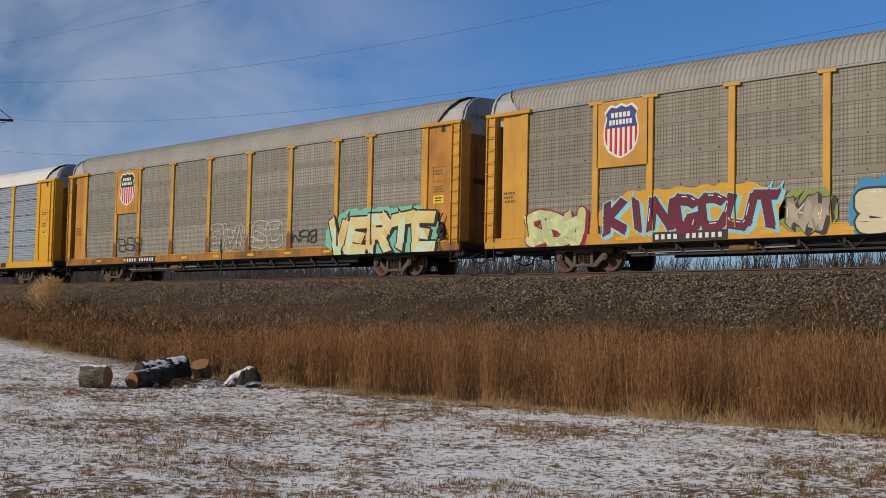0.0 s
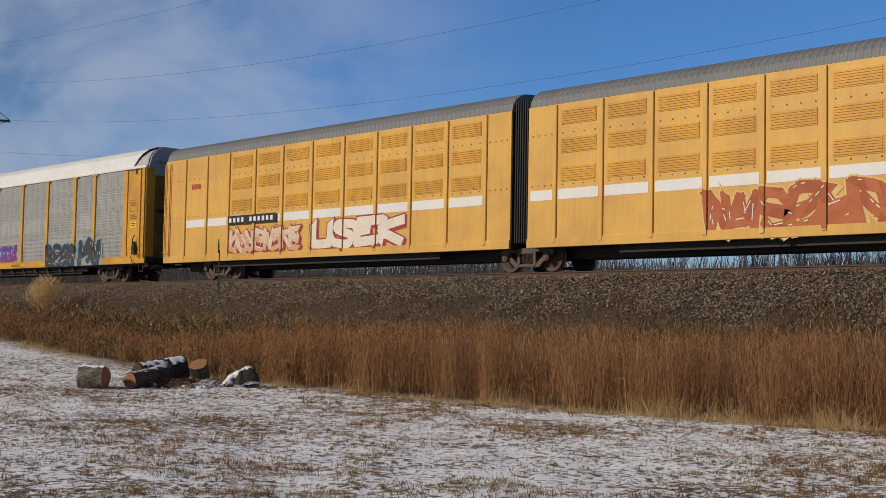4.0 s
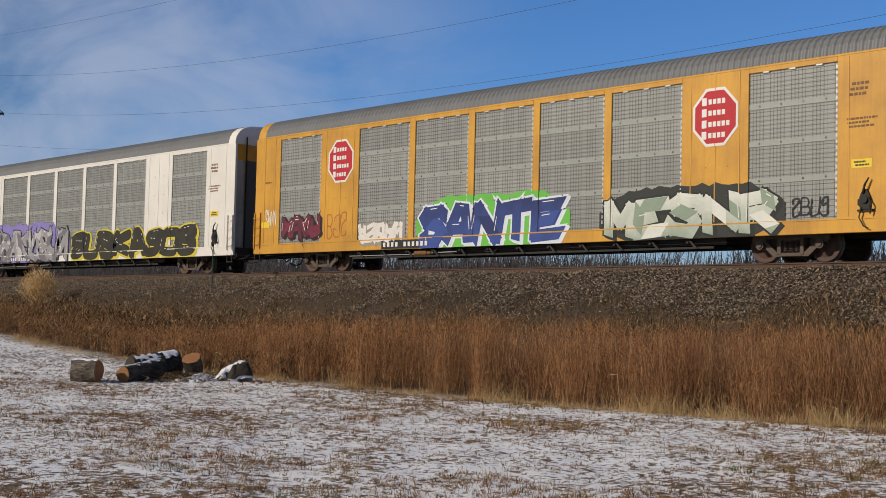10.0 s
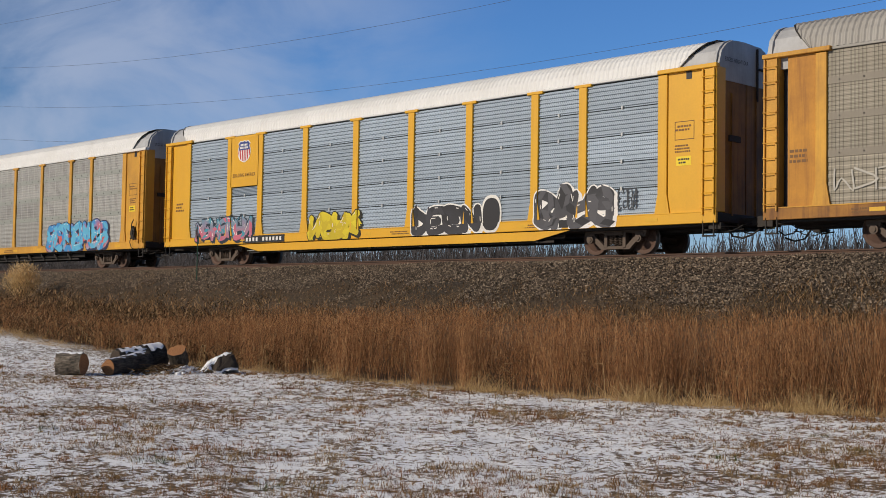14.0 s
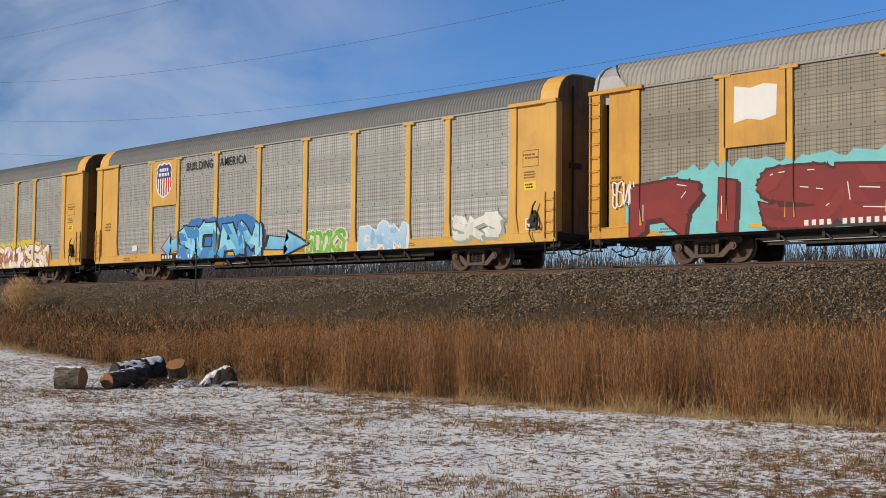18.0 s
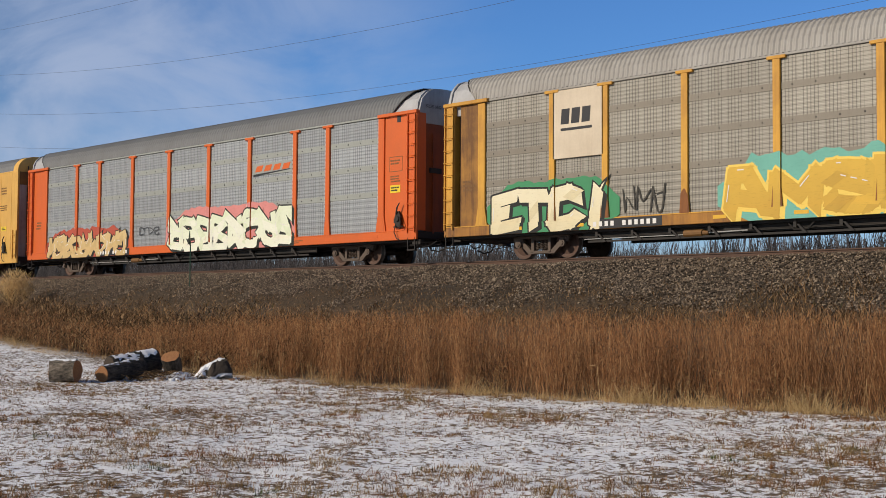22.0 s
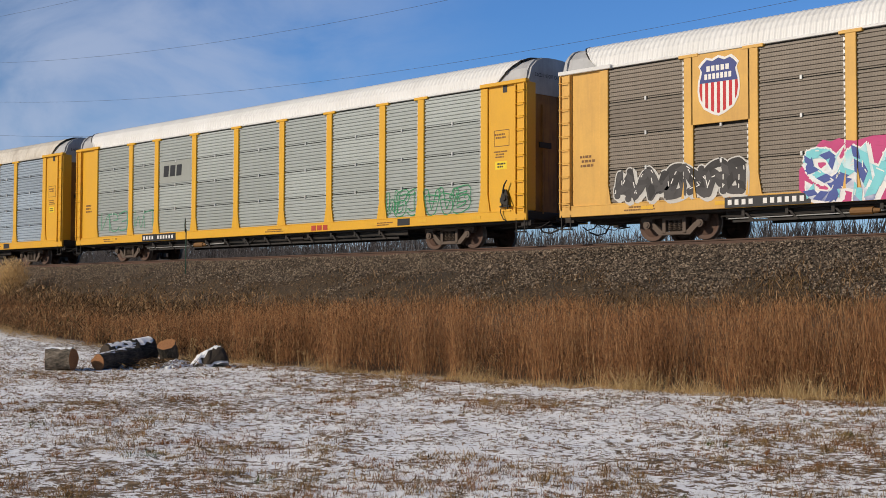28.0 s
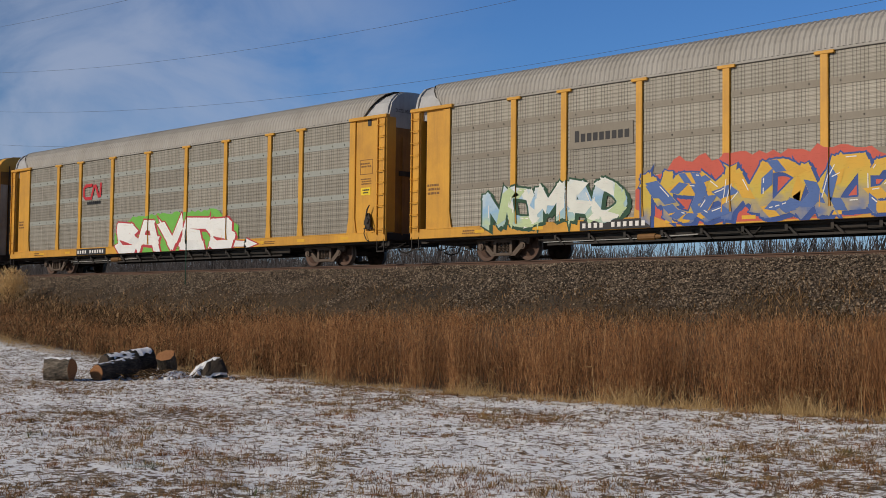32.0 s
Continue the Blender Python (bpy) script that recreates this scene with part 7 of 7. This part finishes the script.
graffiti(22, "~5", 9.50, 17.32, 0.82, 2.41, "d8a83a c8b048 4a6aa8", "2f4f94", "c85a4a", "gold and blue wild-style graffiti")
graffiti(22, "CHER", 17.62, 22.65, 0.73, 2.17, "2f9a94 3fa8a0", "c03a48", "1f2a4c", "teal lettered graffiti edged in red")
graffiti(22, "~2o", 23.74, 24.78, 1.20, 1.99, "", "d8d4c4", "", "white tag")
graffiti(23, "SAVES", 9.88, 18.68, 0.66, 2.18, "eef0ee e4e8e8", "b83a44", "6fb84a", "white lettered graffiti edged in red on green")
graffiti(23, "~1", 18.50, 20.33, 0.66, 1.17, "e8ecec", "b83a44", "", "white arrow")


# emblems, plates and lettering
NUMBER_U = [6.79, 5.7, 5.85, 0, 5.52, 6.93, 5.7, 7.67, 7.23, 6.2, 5.75, 5.28, 6.98, 5.5, 5.62, 6.13, 6.77, 7.48, 7.22, 5.76, 5.62, 5.72, 7.3, 6.5, 6.5]
for k, (spec, car, axles, surface) in enumerate(cars):
    logo = spec.get("logo", "")
    if k == 3:
        reporting_mark(car, 4.95, 8.25, 2.17, 2.52, 3)
        word_g = Geo()
        for u, z, c in ((39.1, 3.72, 0.30), (2.1, 3.80, 0.22)):
            for j in range(3):
                word_g.box(u + j * c * 1.1, u + j * c * 1.1 + c * 0.8, 0.048, 0.054, z, z + c * 0.95)
        part("owner_mark", word_g, RUNNER_RED, car, "dull red block emblem")
        continue
    reporting_mark(car, NUMBER_U[k], NUMBER_U[k] + 2.55, 0.70 if spec["kind"] == "K" else 0.785, 1.0 if spec["kind"] == "K" else 1.06, k, plate=k not in (8,))
    if spec["kind"] == "C":
        g = Geo()
        for j in range(3):
            g.box(17.0 + j * 0.33, 17.25 + j * 0.33, -0.008, -0.002, 0.82, 1.0)
        part("owner_mark", g, RUNNER_RED, car, "dull red block emblem")
        part("notice_board", Geo().box(21.6, 22.2, -0.008, -0.002, 0.82, 1.05), BLACK, car, "small black and white data panel")
    if logo == "shield":
        shield(car, 4.92, 6.26, 3.28, 4.93)
    elif logo == "shield_faded":
        shield(car, 4.92, 6.26, 3.40, 4.93, True)
    elif logo == "shield_small":
        shield(car, 5.18, 6.02, 3.96, 4.84)
        word(car, "BUILDING AMERICA", 4.86, 6.38, 3.40, 3.54, STENCIL, [(0, 27.4, 0, 6, -0.001)], "slogan")
    elif logo == "shield_words":
        shield(car, 4.98, 6.24, 3.42, 4.94)
        word(car, "BUILDING", 7.20, 9.16, 4.46, 4.80, BLACK, surface, "slogan")
        word(car, "AMERICA", 9.62, 11.45, 4.46, 4.80, BLACK, surface, "slogan")
        pl = part("mesh_label", Geo().box(3.1, 3.5, 0.046, 0.051, 1.25, 1.5), WHITE, car, "small white data label")
    elif logo == "octagons":
        octagon(car, 5.30, 3.98, 0.76)
        octagon(car, 21.52, 4.0, 0.78)
    elif logo in ("ribbon", "ribbon_white"):
        m_ = RED if logo == "ribbon" else WHITE
        u0, z0, w, h = (6.95, 3.34, 1.55, 0.58) if logo == "ribbon" else (4.45, 4.05, 1.45, 0.62)
        g = Geo()
        for line in ([(0.42, 1.0), (0.1, 1.0), (0.0, 0.8), (0.0, 0.2), (0.1, 0.0), (0.42, 0.0)], [(0.42, 0.0), (0.58, 0.95), (0.66, 0.95), (0.84, 0.05), (0.92, 0.05), (0.95, 1.0)]):
            drape(g, stroke_polys([(u0 + x * w, z0 + y * h) for x, y in line], 0.15), surface, 0.006, 1)
        part("ribbon_emblem", g, m_, car, "winding ribbon emblem")
        g = Geo()
        for j in range(7):
            drape(g, [[(u0 + 0.3 + j * 0.17, z0 - 0.28), (u0 + 0.42 + j * 0.17, z0 - 0.28), (u0 + 0.42 + j * 0.17, z0 - 0.14), (u0 + 0.3 + j * 0.17, z0 - 0.14)]], surface, 0.006)
        part("address_bars", g, m_ if logo == "ribbon_white" else BLACK, car)
    elif logo.startswith("block"):
        m_ = {"block_yellow": TAG_YELLOW}.get(logo, BLACK)
        u0, z0, w, h = {"block_yellow": (7.12, 3.42, 1.55, 0.52), "block_black": (4.98, 3.98, 1.2, 0.46), "block_bracket": (7.5, 3.5, 1.1, 0.40), "block_grey": (7.14, 3.42, 1.43, 0.46)}[logo]
        if logo in ("block_bracket", "block_grey"):
            g = Geo()
            drape(g, [[(6.87, 3.16), (9.2, 3.16), (9.2, 4.06), (6.87, 4.06)]], surface, 0.004)
            part("painted_field", g, BAND_GREY if logo == "block_grey" else WHITE, car, "pale painted field behind the emblem")
        if logo == "block_black":
            surface = [(0, 27.4, 0, 6, -0.001)]
        g = Geo()
        c = w / 3
        off = 0.009 if logo != "block_black" else 0.004
        # three plain slanted blocks stand for the owner's mark
        for j in range(3):
            a = u0 + j * c
            drape(g, [[(a, z0), (a + c * 0.78, z0), (a + c * 0.88, z0 + h), (a + c * 0.10, z0 + h)]], surface, off)
        if logo in ("block_yellow", "block_black"):
            drape(g, [[(u0, z0 - 0.2), (u0 + w, z0 - 0.2), (u0 + w, z0 - 0.12), (u0, z0 - 0.12)]], surface, off)
        if logo == "block_bracket":
            for a, b in ((u0 - 0.22, 1), (u0 + w + 0.22, -1)):
                drape(g, stroke_polys([(a + 0.1 * b, z0 + h + 0.1), (a, z0 + h + 0.1), (a, z0 - 0.1), (a + 0.1 * b, z0 - 0.1)], 0.035), surface, off)
        part("block_emblem", g, m_, car, "emblem of three slanted blocks")
    elif logo == "white_patch":
        wpts = [(4.98, 3.70), (5.4, 3.78), (5.85, 3.70), (6.28, 3.80), (6.3, 4.60), (5.9, 4.68), (5.5, 4.60), (5.0, 4.70)]
        part("patch", Geo().prism(wpts, -0.008, -0.002), WHITE, car, "torn white patch over an emblem")
    elif logo == "slant":
        g = Geo()
        drape(g, [[(18.14, 3.55), (20.6, 3.55), (20.6, 4.0), (18.14, 4.0)]], surface, 0.004)
        part("painted_field", g, BAND_GREY, car, "grey painted field")
        g = Geo()
        for j in range(4):
            a = 18.30 + j * 0.56
            drape(g, [[(a, 3.68), (a + 0.42, 3.70), (a + 0.54, 3.93), (a + 0.12, 3.90)]], surface, 0.008)
        part("slanted_emblem", g, ORANGE, car, "slanted orange emblem")
        g = Geo()
        drape(g, [[(18.2, 3.52), (20.5, 3.66), (20.5, 3.69), (18.2, 3.60)]], surface, 0.009)
        part("swoosh", g, BLACK, car)
    elif logo == "names":
        g = Geo()
        drape(g, [[(6.86, 3.22), (9.2, 3.22), (9.2, 3.90), (6.86, 3.90)]], surface, 0.004)
        part("painted_field", g, BAND_BROWN, car, "plain painted field")
        for j in range(9):
            a, g = 7.05 + j * 0.23, Geo()
            drape(g, [[(a, 3.42), (a + 0.17, 3.42), (a + 0.17, 3.66 if j else 3.76), (a, 3.66 if j else 3.76)]], surface, 0.008)
            part("name_bar", g, BLACK, car)


# ---------- things beside the line ----------
def bark_material(name="furrowed_bark", k=1.0):
    m, nt, b = shader(name, 0.95)
    v = coords(nt, (1, 1, 0.35))
    n1 = noise_tex(nt, v, 22.0, 5.0, 0.7)
    n2 = noise_tex(nt, coords(nt), 4.0, 4.0, 0.6)
    r = ramp(nt, [(0.36, (0.02 * k, 0.024 * k, 0.018 * k)), (0.5, (0.15 * k, 0.122 * k, 0.092 * k)), (0.66, (0.36 * k, 0.305 * k, 0.235 * k))])
    nt.links.new(mix(nt, 0.35, n1, n2), r.inputs["Fac"])
    nt.links.new(r.outputs["Color"], b.inputs["Base Color"])
    bump(nt, b, n1, 1.0, 0.03)
    return m


BARK = bark_material()
DARK_BARK = bark_material("dark_log_bark", 0.32)
SNOW = plain("settled_snow", (0.84, 0.86, 0.90), 0.6)
SIGN_GREEN = plain("dark_green_sign", (0.022, 0.075, 0.045), 0.5)
POLE_STEEL = plain("dark_pole_steel", (0.07, 0.08, 0.10), 0.6)


def cut_wood():
    m, nt, b = shader("cut_log_face", 0.8)
    v = coords(nt)
    w = node(nt, "TexWave", Scale=9.0, Distortion=2.5, Detail=2.0)
    w.wave_type = "RINGS"
    w.rings_direction = "Z"
    nt.links.new(v, w.inputs["Vector"])
    r = ramp(nt, [(0.0, (0.30, 0.125, 0.04)), (0.6, (0.44, 0.20, 0.07)), (1.0, (0.52, 0.27, 0.11))])
    nt.links.new(w.outputs["Fac"], r.inputs["Fac"])
    nt.links.new(mix(nt, noise_tex(nt, v, 5.0, 4.0, 0.6), r.outputs["Color"], (0.20, 0.085, 0.035)), b.inputs["Base Color"])
    return m


CUT = cut_wood()
ROT = grimy("rotten_wood", (0.035, 0.027, 0.02), (0.09, 0.065, 0.045), 0.95, amount=0.7)


def log(name, at, direction, length, radius, label, snow=0.0, seed=1, r2=None, cut=(0.0, 0.0), face=None, bark=None):
    """A sawn log along its own z axis, with bark, two cut faces and snow on top."""
    rng = random.Random(seed)
    d = Vector(direction).normalized()
    q = d.to_track_quat("Z", "Y")
    thing = tagged(new(name), label, "log")
    thing.matrix_world = Matrix.Translation(at) @ q.to_matrix().to_4x4()
    r2 = r2 or radius
    near = q.to_matrix().inverted() @ (Vector(EYE) - Vector(at))
    near = Vector((near.x, near.y)).normalized()
    n, m = 20, 9
    bump_ = [[1 + rng.uniform(-0.06, 0.06) for _ in range(n)] for _ in range(m)]
    v, f = [], []
    for i in range(m):
        k = i / (m - 1)
        r = radius + (r2 - radius) * k
        for j in range(n):
            a = 2 * math.pi * j / n
            rr = r * bump_[i][j] * (1 + 0.05 * math.sin(3 * a + seed))
            # the sawn ends slant
            off = (near.x * math.cos(a) + near.y * math.sin(a)) * rr
            v.append((rr * math.cos(a), rr * math.sin(a), length * (k - 0.5) + off * (cut[0] * (1 - k) - cut[1] * k)))
    for i in range(m - 1):
        f += [(i * n + j, i * n + (j + 1) % n, (i + 1) * n + (j + 1) % n, (i + 1) * n + j) for j in range(n)]
    skin = sheet("bark", v, f, bark or BARK)
    skin.polygons.foreach_set("use_smooth", [True] * len(skin.polygons))
    part("bark", skin, None, thing)
    for zz, end in ((-length / 2, 0), (length / 2, m - 1)):
        ring = [v[end * n + j] for j in range(n)]
        s = 0.93
        fv = [(x * s, y * s, zz * 1.012 + (z - zz) * s) for x, y, z in ring] + ring + [(0, 0, zz * 1.012)]
        ff = [(2 * n, j, (j + 1) % n) if zz > 0 else (2 * n, (j + 1) % n, j) for j in range(n)] + [(j, n + j, n + (j + 1) % n, (j + 1) % n) for j in range(n)]
        part("cut_face", sheet("cut_face", fv, ff, face or CUT), None, thing, "weathered dark end" if face else "orange-brown sawn face")
    if snow:
        inv = q.to_matrix().inverted()
        up = inv @ Vector((0, 0, 1))
        a0 = math.atan2(up.y, up.x)
        g = Geo()
        pts = []
        cols = 12
        for i in range(cols + 1):
            z = length * (i / cols - 0.5) * 0.92
            row = []
            for j in range(7):
                a = a0 + (j / 6 - 0.5) * 1.5 * snow * (0.7 + 0.6 * rng.random())
                rr = (radius + (r2 - radius) * i / cols) * (1.0 + 0.10 * math.sin(math.pi * j / 6) + 0.05 * rng.random())
                row.append((rr * math.cos(a), rr * math.sin(a), z))
            pts.append(row)
        vv = [p for row in pts for p in row]
        ff = [(i * 7 + j, i * 7 + j + 1, (i + 1) * 7 + j + 1, (i + 1) * 7 + j) for i in range(cols) for j in range(6) if rng.random() < 0.8]
        g.add(vv, ff)
        part("snow", g, SNOW, thing, "patchy snow on the upper side")
    return thing


def ground_at(x, y):
    return float(height(x, y))


log("cut_log", (-27.42, 14.78, ground_at(-27.4, 14.8) + 0.25), (0.75, 0.66, 0.0), 0.66, 0.25, "short sawn log with grey bark lying on the snow", 0.5, 1, cut=(0.30, 0.1))
log("long_log", (-27.30, 16.20, ground_at(-27.4, 16.1) + 0.20), (-0.36, 0.93, 0.06), 1.40, 0.185, "thick dark log with a sawn orange end and snow on top", 0.6, 2, 0.26, bark=DARK_BARK)
log("rear_log", (-28.05, 16.95, ground_at(-28.1, 16.7) + 0.33), (-0.10, 0.98, 0.06), 1.35, 0.24, "dark log lying behind others under patchy snow", 1.1, 3, 0.31, face=ROT, bark=DARK_BARK)
log("tilted_log", (-27.22, 17.55, ground_at(-27.2, 17.5) + 0.38), (0.30, -0.46, 0.83), 0.42, 0.225, "log round propped up with its cut face skyward", 0.0, 4, bark=DARK_BARK)


def stump():
    rng = random.Random(8)
    thing = tagged(empty("tree_stump", (-26.50, 18.14, ground_at(-26.4, 18.3) - 0.04)), "rotten dark stump half covered in snow", "stump")

    def at(i, j, lift):
        """A craggy mound that climbs to the east and breaks off."""
        a, k = 2 * math.pi * j / 44, i / 18
        r = (1 - k) * (0.95 + 0.18 * math.sin(3 * a + 1) + 0.10 * math.sin(7 * a))
        x, y = 0.34 * r * math.cos(a), 0.20 + 0.58 * r * math.sin(a)
        top = 0.50 * (0.35 + 0.65 * smooth01(-0.5, 0.35, y)) * (1 - smooth01(0.36, 0.72, y))
        crag = 0.07 * noise.noise(Vector((x * 6, y * 6, 3.0))) + 0.045 * noise.noise(Vector((x * 15, y * 15, 7.0))) + 0.02 * noise.noise(Vector((x * 40, y * 40, 1.0)))
        return (x, y, float(top) * min(1.0, 2.2 * k + 0.15) ** 0.5 + crag + lift)

    body, snow = Geo(), Geo()
    body.add([at(i, j, 0.0) for i in range(19) for j in range(44)], [(i * 44 + j, i * 44 + (j + 1) % 44, (i + 1) * 44 + (j + 1) % 44, (i + 1) * 44 + j) for i in range(18) for j in range(44)])
    part("stump_body", body, ROT, thing)
    def cap(i, j):
        p = at(i, j, 0.0)
        n1 = noise.noise(Vector((p[0] * 4, p[1] * 4, 1.0))) + 0.7 * noise.noise(Vector((p[0] * 11, p[1] * 11, 5.0)))
        return (p[0], p[1], p[2] + 0.012 + 0.045 * n1 - 0.30 * float(smooth01(0.38, 0.52, p[1])) - 0.07 * float(smooth01(0.06, 0.26, p[0])))
    snow.add([cap(i, j) for i in range(19) for j in range(44)], [(i * 44 + j, i * 44 + (j + 1) % 44, (i + 1) * 44 + (j + 1) % 44, (i + 1) * 44 + j) for i in range(18) for j in range(44)])
    part("snow", snow, SNOW, thing, "snow bank on the stump")
    return thing


stump()


def brush_pile():
    """Snowy chips, roots and twigs between the logs."""
    rng = np.random.default_rng(12)
    n = 1000
    x, y = -26.95 + rng.normal(0, 0.25, n), 17.2 + rng.normal(0, 0.50, n)
    h = 0.06 + 0.22 * rng.random(n) ** 2
    a = rng.random(n) * 6.28
    base = np.stack([x, y, height(x, y)], 1)
    tip = base + np.stack([np.cos(a) * h * 1.6, np.sin(a) * h * 1.8, h * rng.random(n)], 1)
    base[:, 2] += 0.22 * rng.random(n) ** 2
    side = np.stack([0.5 * np.sin(a), 0.5 * np.cos(a), np.full(n, 0.7)], 1)
    tagged(new("twig_pile", ribbons("twig_pile", base, tip, 0.006 + 0.016 * rng.random(n), side, WEED, None, 0.5)), "broken twigs and roots heaped between the logs", "twigs", kind="stuff")
    heap = Geo()
    rows = [[(-26.72 + 0.34 * a * math.cos(t), 17.45 + 0.62 * a * math.sin(t)) for t in np.linspace(0, 6.283, 25)[:-1]] for a in (1.0, 0.8, 0.6, 0.4, 0.2, 0.04)]
    pts = []
    for k, row in enumerate(rows):
        for x_, y_ in row:
            pts.append((x_, y_, ground_at(x_, y_) - 0.02 + 0.24 * (k / 5) ** 0.7 * (0.75 + 0.6 * noise.noise(Vector((x_ * 7, y_ * 7, 2.0)))) + 0.05 * noise.noise(Vector((x_ * 17, y_ * 17, 4.0)))))
    heap.add(pts, [(k * 24 + j, k * 24 + (j + 1) % 24, (k + 1) * 24 + (j + 1) % 24, (k + 1) * 24 + j) for k in range(5) for j in range(24)])
    tagged(new("snow_heap", heap.mesh("snow_heap", SNOW, smooth=True)), "lumpy snow heap between the logs and the stump", "snow")
    g = Geo()
    r = random.Random(5)
    for k in range(60):
        cx, cy = -26.85 + r.gauss(0, 0.25), 17.25 + r.gauss(0, 0.5)
        s = 0.03 + 0.055 * r.random()
        cz = ground_at(cx, cy)
        pts = [(cx + s * 1.3 * math.cos(a), cy + s * 1.3 * math.sin(a), cz - 0.01) for a in np.linspace(0, 6.283, 8)[:-1]]
        mid = [(cx + s * 0.8 * math.cos(a), cy + s * 0.8 * math.sin(a), cz + s * (0.7 + 0.4 * r.random())) for a in np.linspace(0, 6.283, 8)[:-1]]
        g.add(pts + mid + [(cx, cy, cz + s * 1.15)], [(j, (j + 1) % 7, 7 + (j + 1) % 7, 7 + j) for j in range(7)] + [(7 + j, 7 + (j + 1) % 7, 14) for j in range(7)])
    tagged(new("snow_clods", g.mesh("snow_clods", SNOW)), "small lumps of snow over wood chips", "snow", kind="stuff")


brush_pile()


def marker_sign():
    thing = tagged(empty("marker_sign", (-42.3, 28.0, 2.60)), "dark green diamond marker on a thin leaning post", "sign")
    p = Geo()
    p.box(-0.03, 0.03, -0.02, 0.02, -0.1, 1.78, 0.006)
    part("sign_post", p, SIGN_GREEN, thing, "thin green metal post")
    d = Geo()
    s = 0.27
    d.prism([(0, -s), (s, 0), (0, s), (-s, 0)], -0.034, -0.022)
    b = part("diamond_plate", d, BLACK, thing, "black diamond plate", at=(0, 0, 1.92))
    e = Geo()
    for k in range(4):
        a, c = [(0, -s), (s, 0), (0, s), (-s, 0)][k], [(s, 0), (0, s), (-s, 0), (0, -s)][k]
        e.tube([(a[0], -0.038, a[1]), (c[0], -0.038, c[1])], 0.012, 4)
    part("rim", e, SIGN_GREEN, b)
    thing.rotation_euler = (0, radians(-2.0), radians(-38))


marker_sign()


def power_line():
    for px in (-104.5, 28.5):
        pole = tagged(empty("utility_pole", (px, 44.68, 0.0)), "tall dark steel transmission pole with braced arms", "utility pole", "poles of the power line")
        n = 14
        part("shaft", Geo().tube([(0, 0, -0.2), (0, 0, 12), (0, 0, 24.0)], [0.36, 0.28, 0.17], n), POLE_STEEL, pole)
        part("top_cap", Geo().tube([(0, 0, 23.95), (0, 0, 24.15)], 0.22, 10), POLE_STEEL, pole)
        arm = part("arm", Geo().tube([(0, 0.1, 17.95), (0, 3.2, 18.2)], [0.13, 0.09], 8), POLE_STEEL, pole, "horizontal insulator arm")
        part("arm_brace", Geo().tube([(0, 0.1, 20.2), (0, 3.2, 18.25)], 0.035, 6), POLE_STEEL, pole)
        part("arm_brace", Geo().tube([(0, 0.1, 17.25), (0, 3.2, 18.15)], 0.025, 6), POLE_STEEL, pole)
        part("insulator", Geo().tube([(0, 3.2, 18.15), (0, 3.2, 18.05)], 0.07, 8), POLE_STEEL, pole)
        part("insulator", Geo().tube([(0, 0.1, 21.0), (0, -0.25, 21.0)], 0.07, 8), POLE_STEEL, pole)
        part("insulator", Geo().tube([(0, 0.1, 15.45), (0, -0.25, 15.45)], 0.07, 8), POLE_STEEL, pole)
    for y0, z0, sag in ((44.68, 23.88, 2.53), (44.45, 21.0, 4.68), (47.88, 18.26, 4.22), (44.45, 15.45, 4.4)):
        pts = []
        for span in (-1, 0, 1):
            for k in range(25):
                u = k / 24
                pts.append((-104.5 + 133.0 * (u + span), y0, z0 - sag * 4 * u * (1 - u)))
        tagged(new("power_wire", Geo().tube(pts, 0.008, 5).mesh("power_wire", POLE_STEEL)), "thin dark sagging overhead wire", "wire", "wires of the power line")


power_line()


# ---------- the train runs ----------
RUN = [(0, 0.0), (2, 40.97), (4, 81.92), (6, 122.82), (8, 163.70), (10, 204.53), (12, 245.25), (14, 285.86), (16, 326.35), (18, 366.72), (20, 406.98), (22, 447.16), (24, 487.28), (26, 527.35), (28, 567.35), (30, 607.29), (32, 647.19)]


def run(t):
    """How far the train has run after t seconds."""
    return float(np.interp(t, [a for a, b in RUN], [b for a, b in RUN]))


def motions():
    for spec, car, axles, surface in cars:
        walk(car, [(t, pose(spec["left"] + s, SIDE_Y, RAIL_Z)) for t, s in RUN])
        # the wheels roll while they pass the camera
        for u, dx, axle in axles:
            rows, turned, last = [(0.0, pose(dx, 0, 0.457))], 0.0, None
            for k in range(1, 32 * FPS):
                t = k / FPS
                x = spec["left"] + u + run(t)
                if -74 < x < -9:
                    if last is not None:
                        turned += math.degrees((x - last) / 0.457)
                    rows.append((t, pose(dx, 0, 0.457, 0, turned, 0)))
                    last = x
            rows.append((32.0, pose(dx, 0, 0.457, 0, turned, 0)))
            walk(axle, rows)


motions()
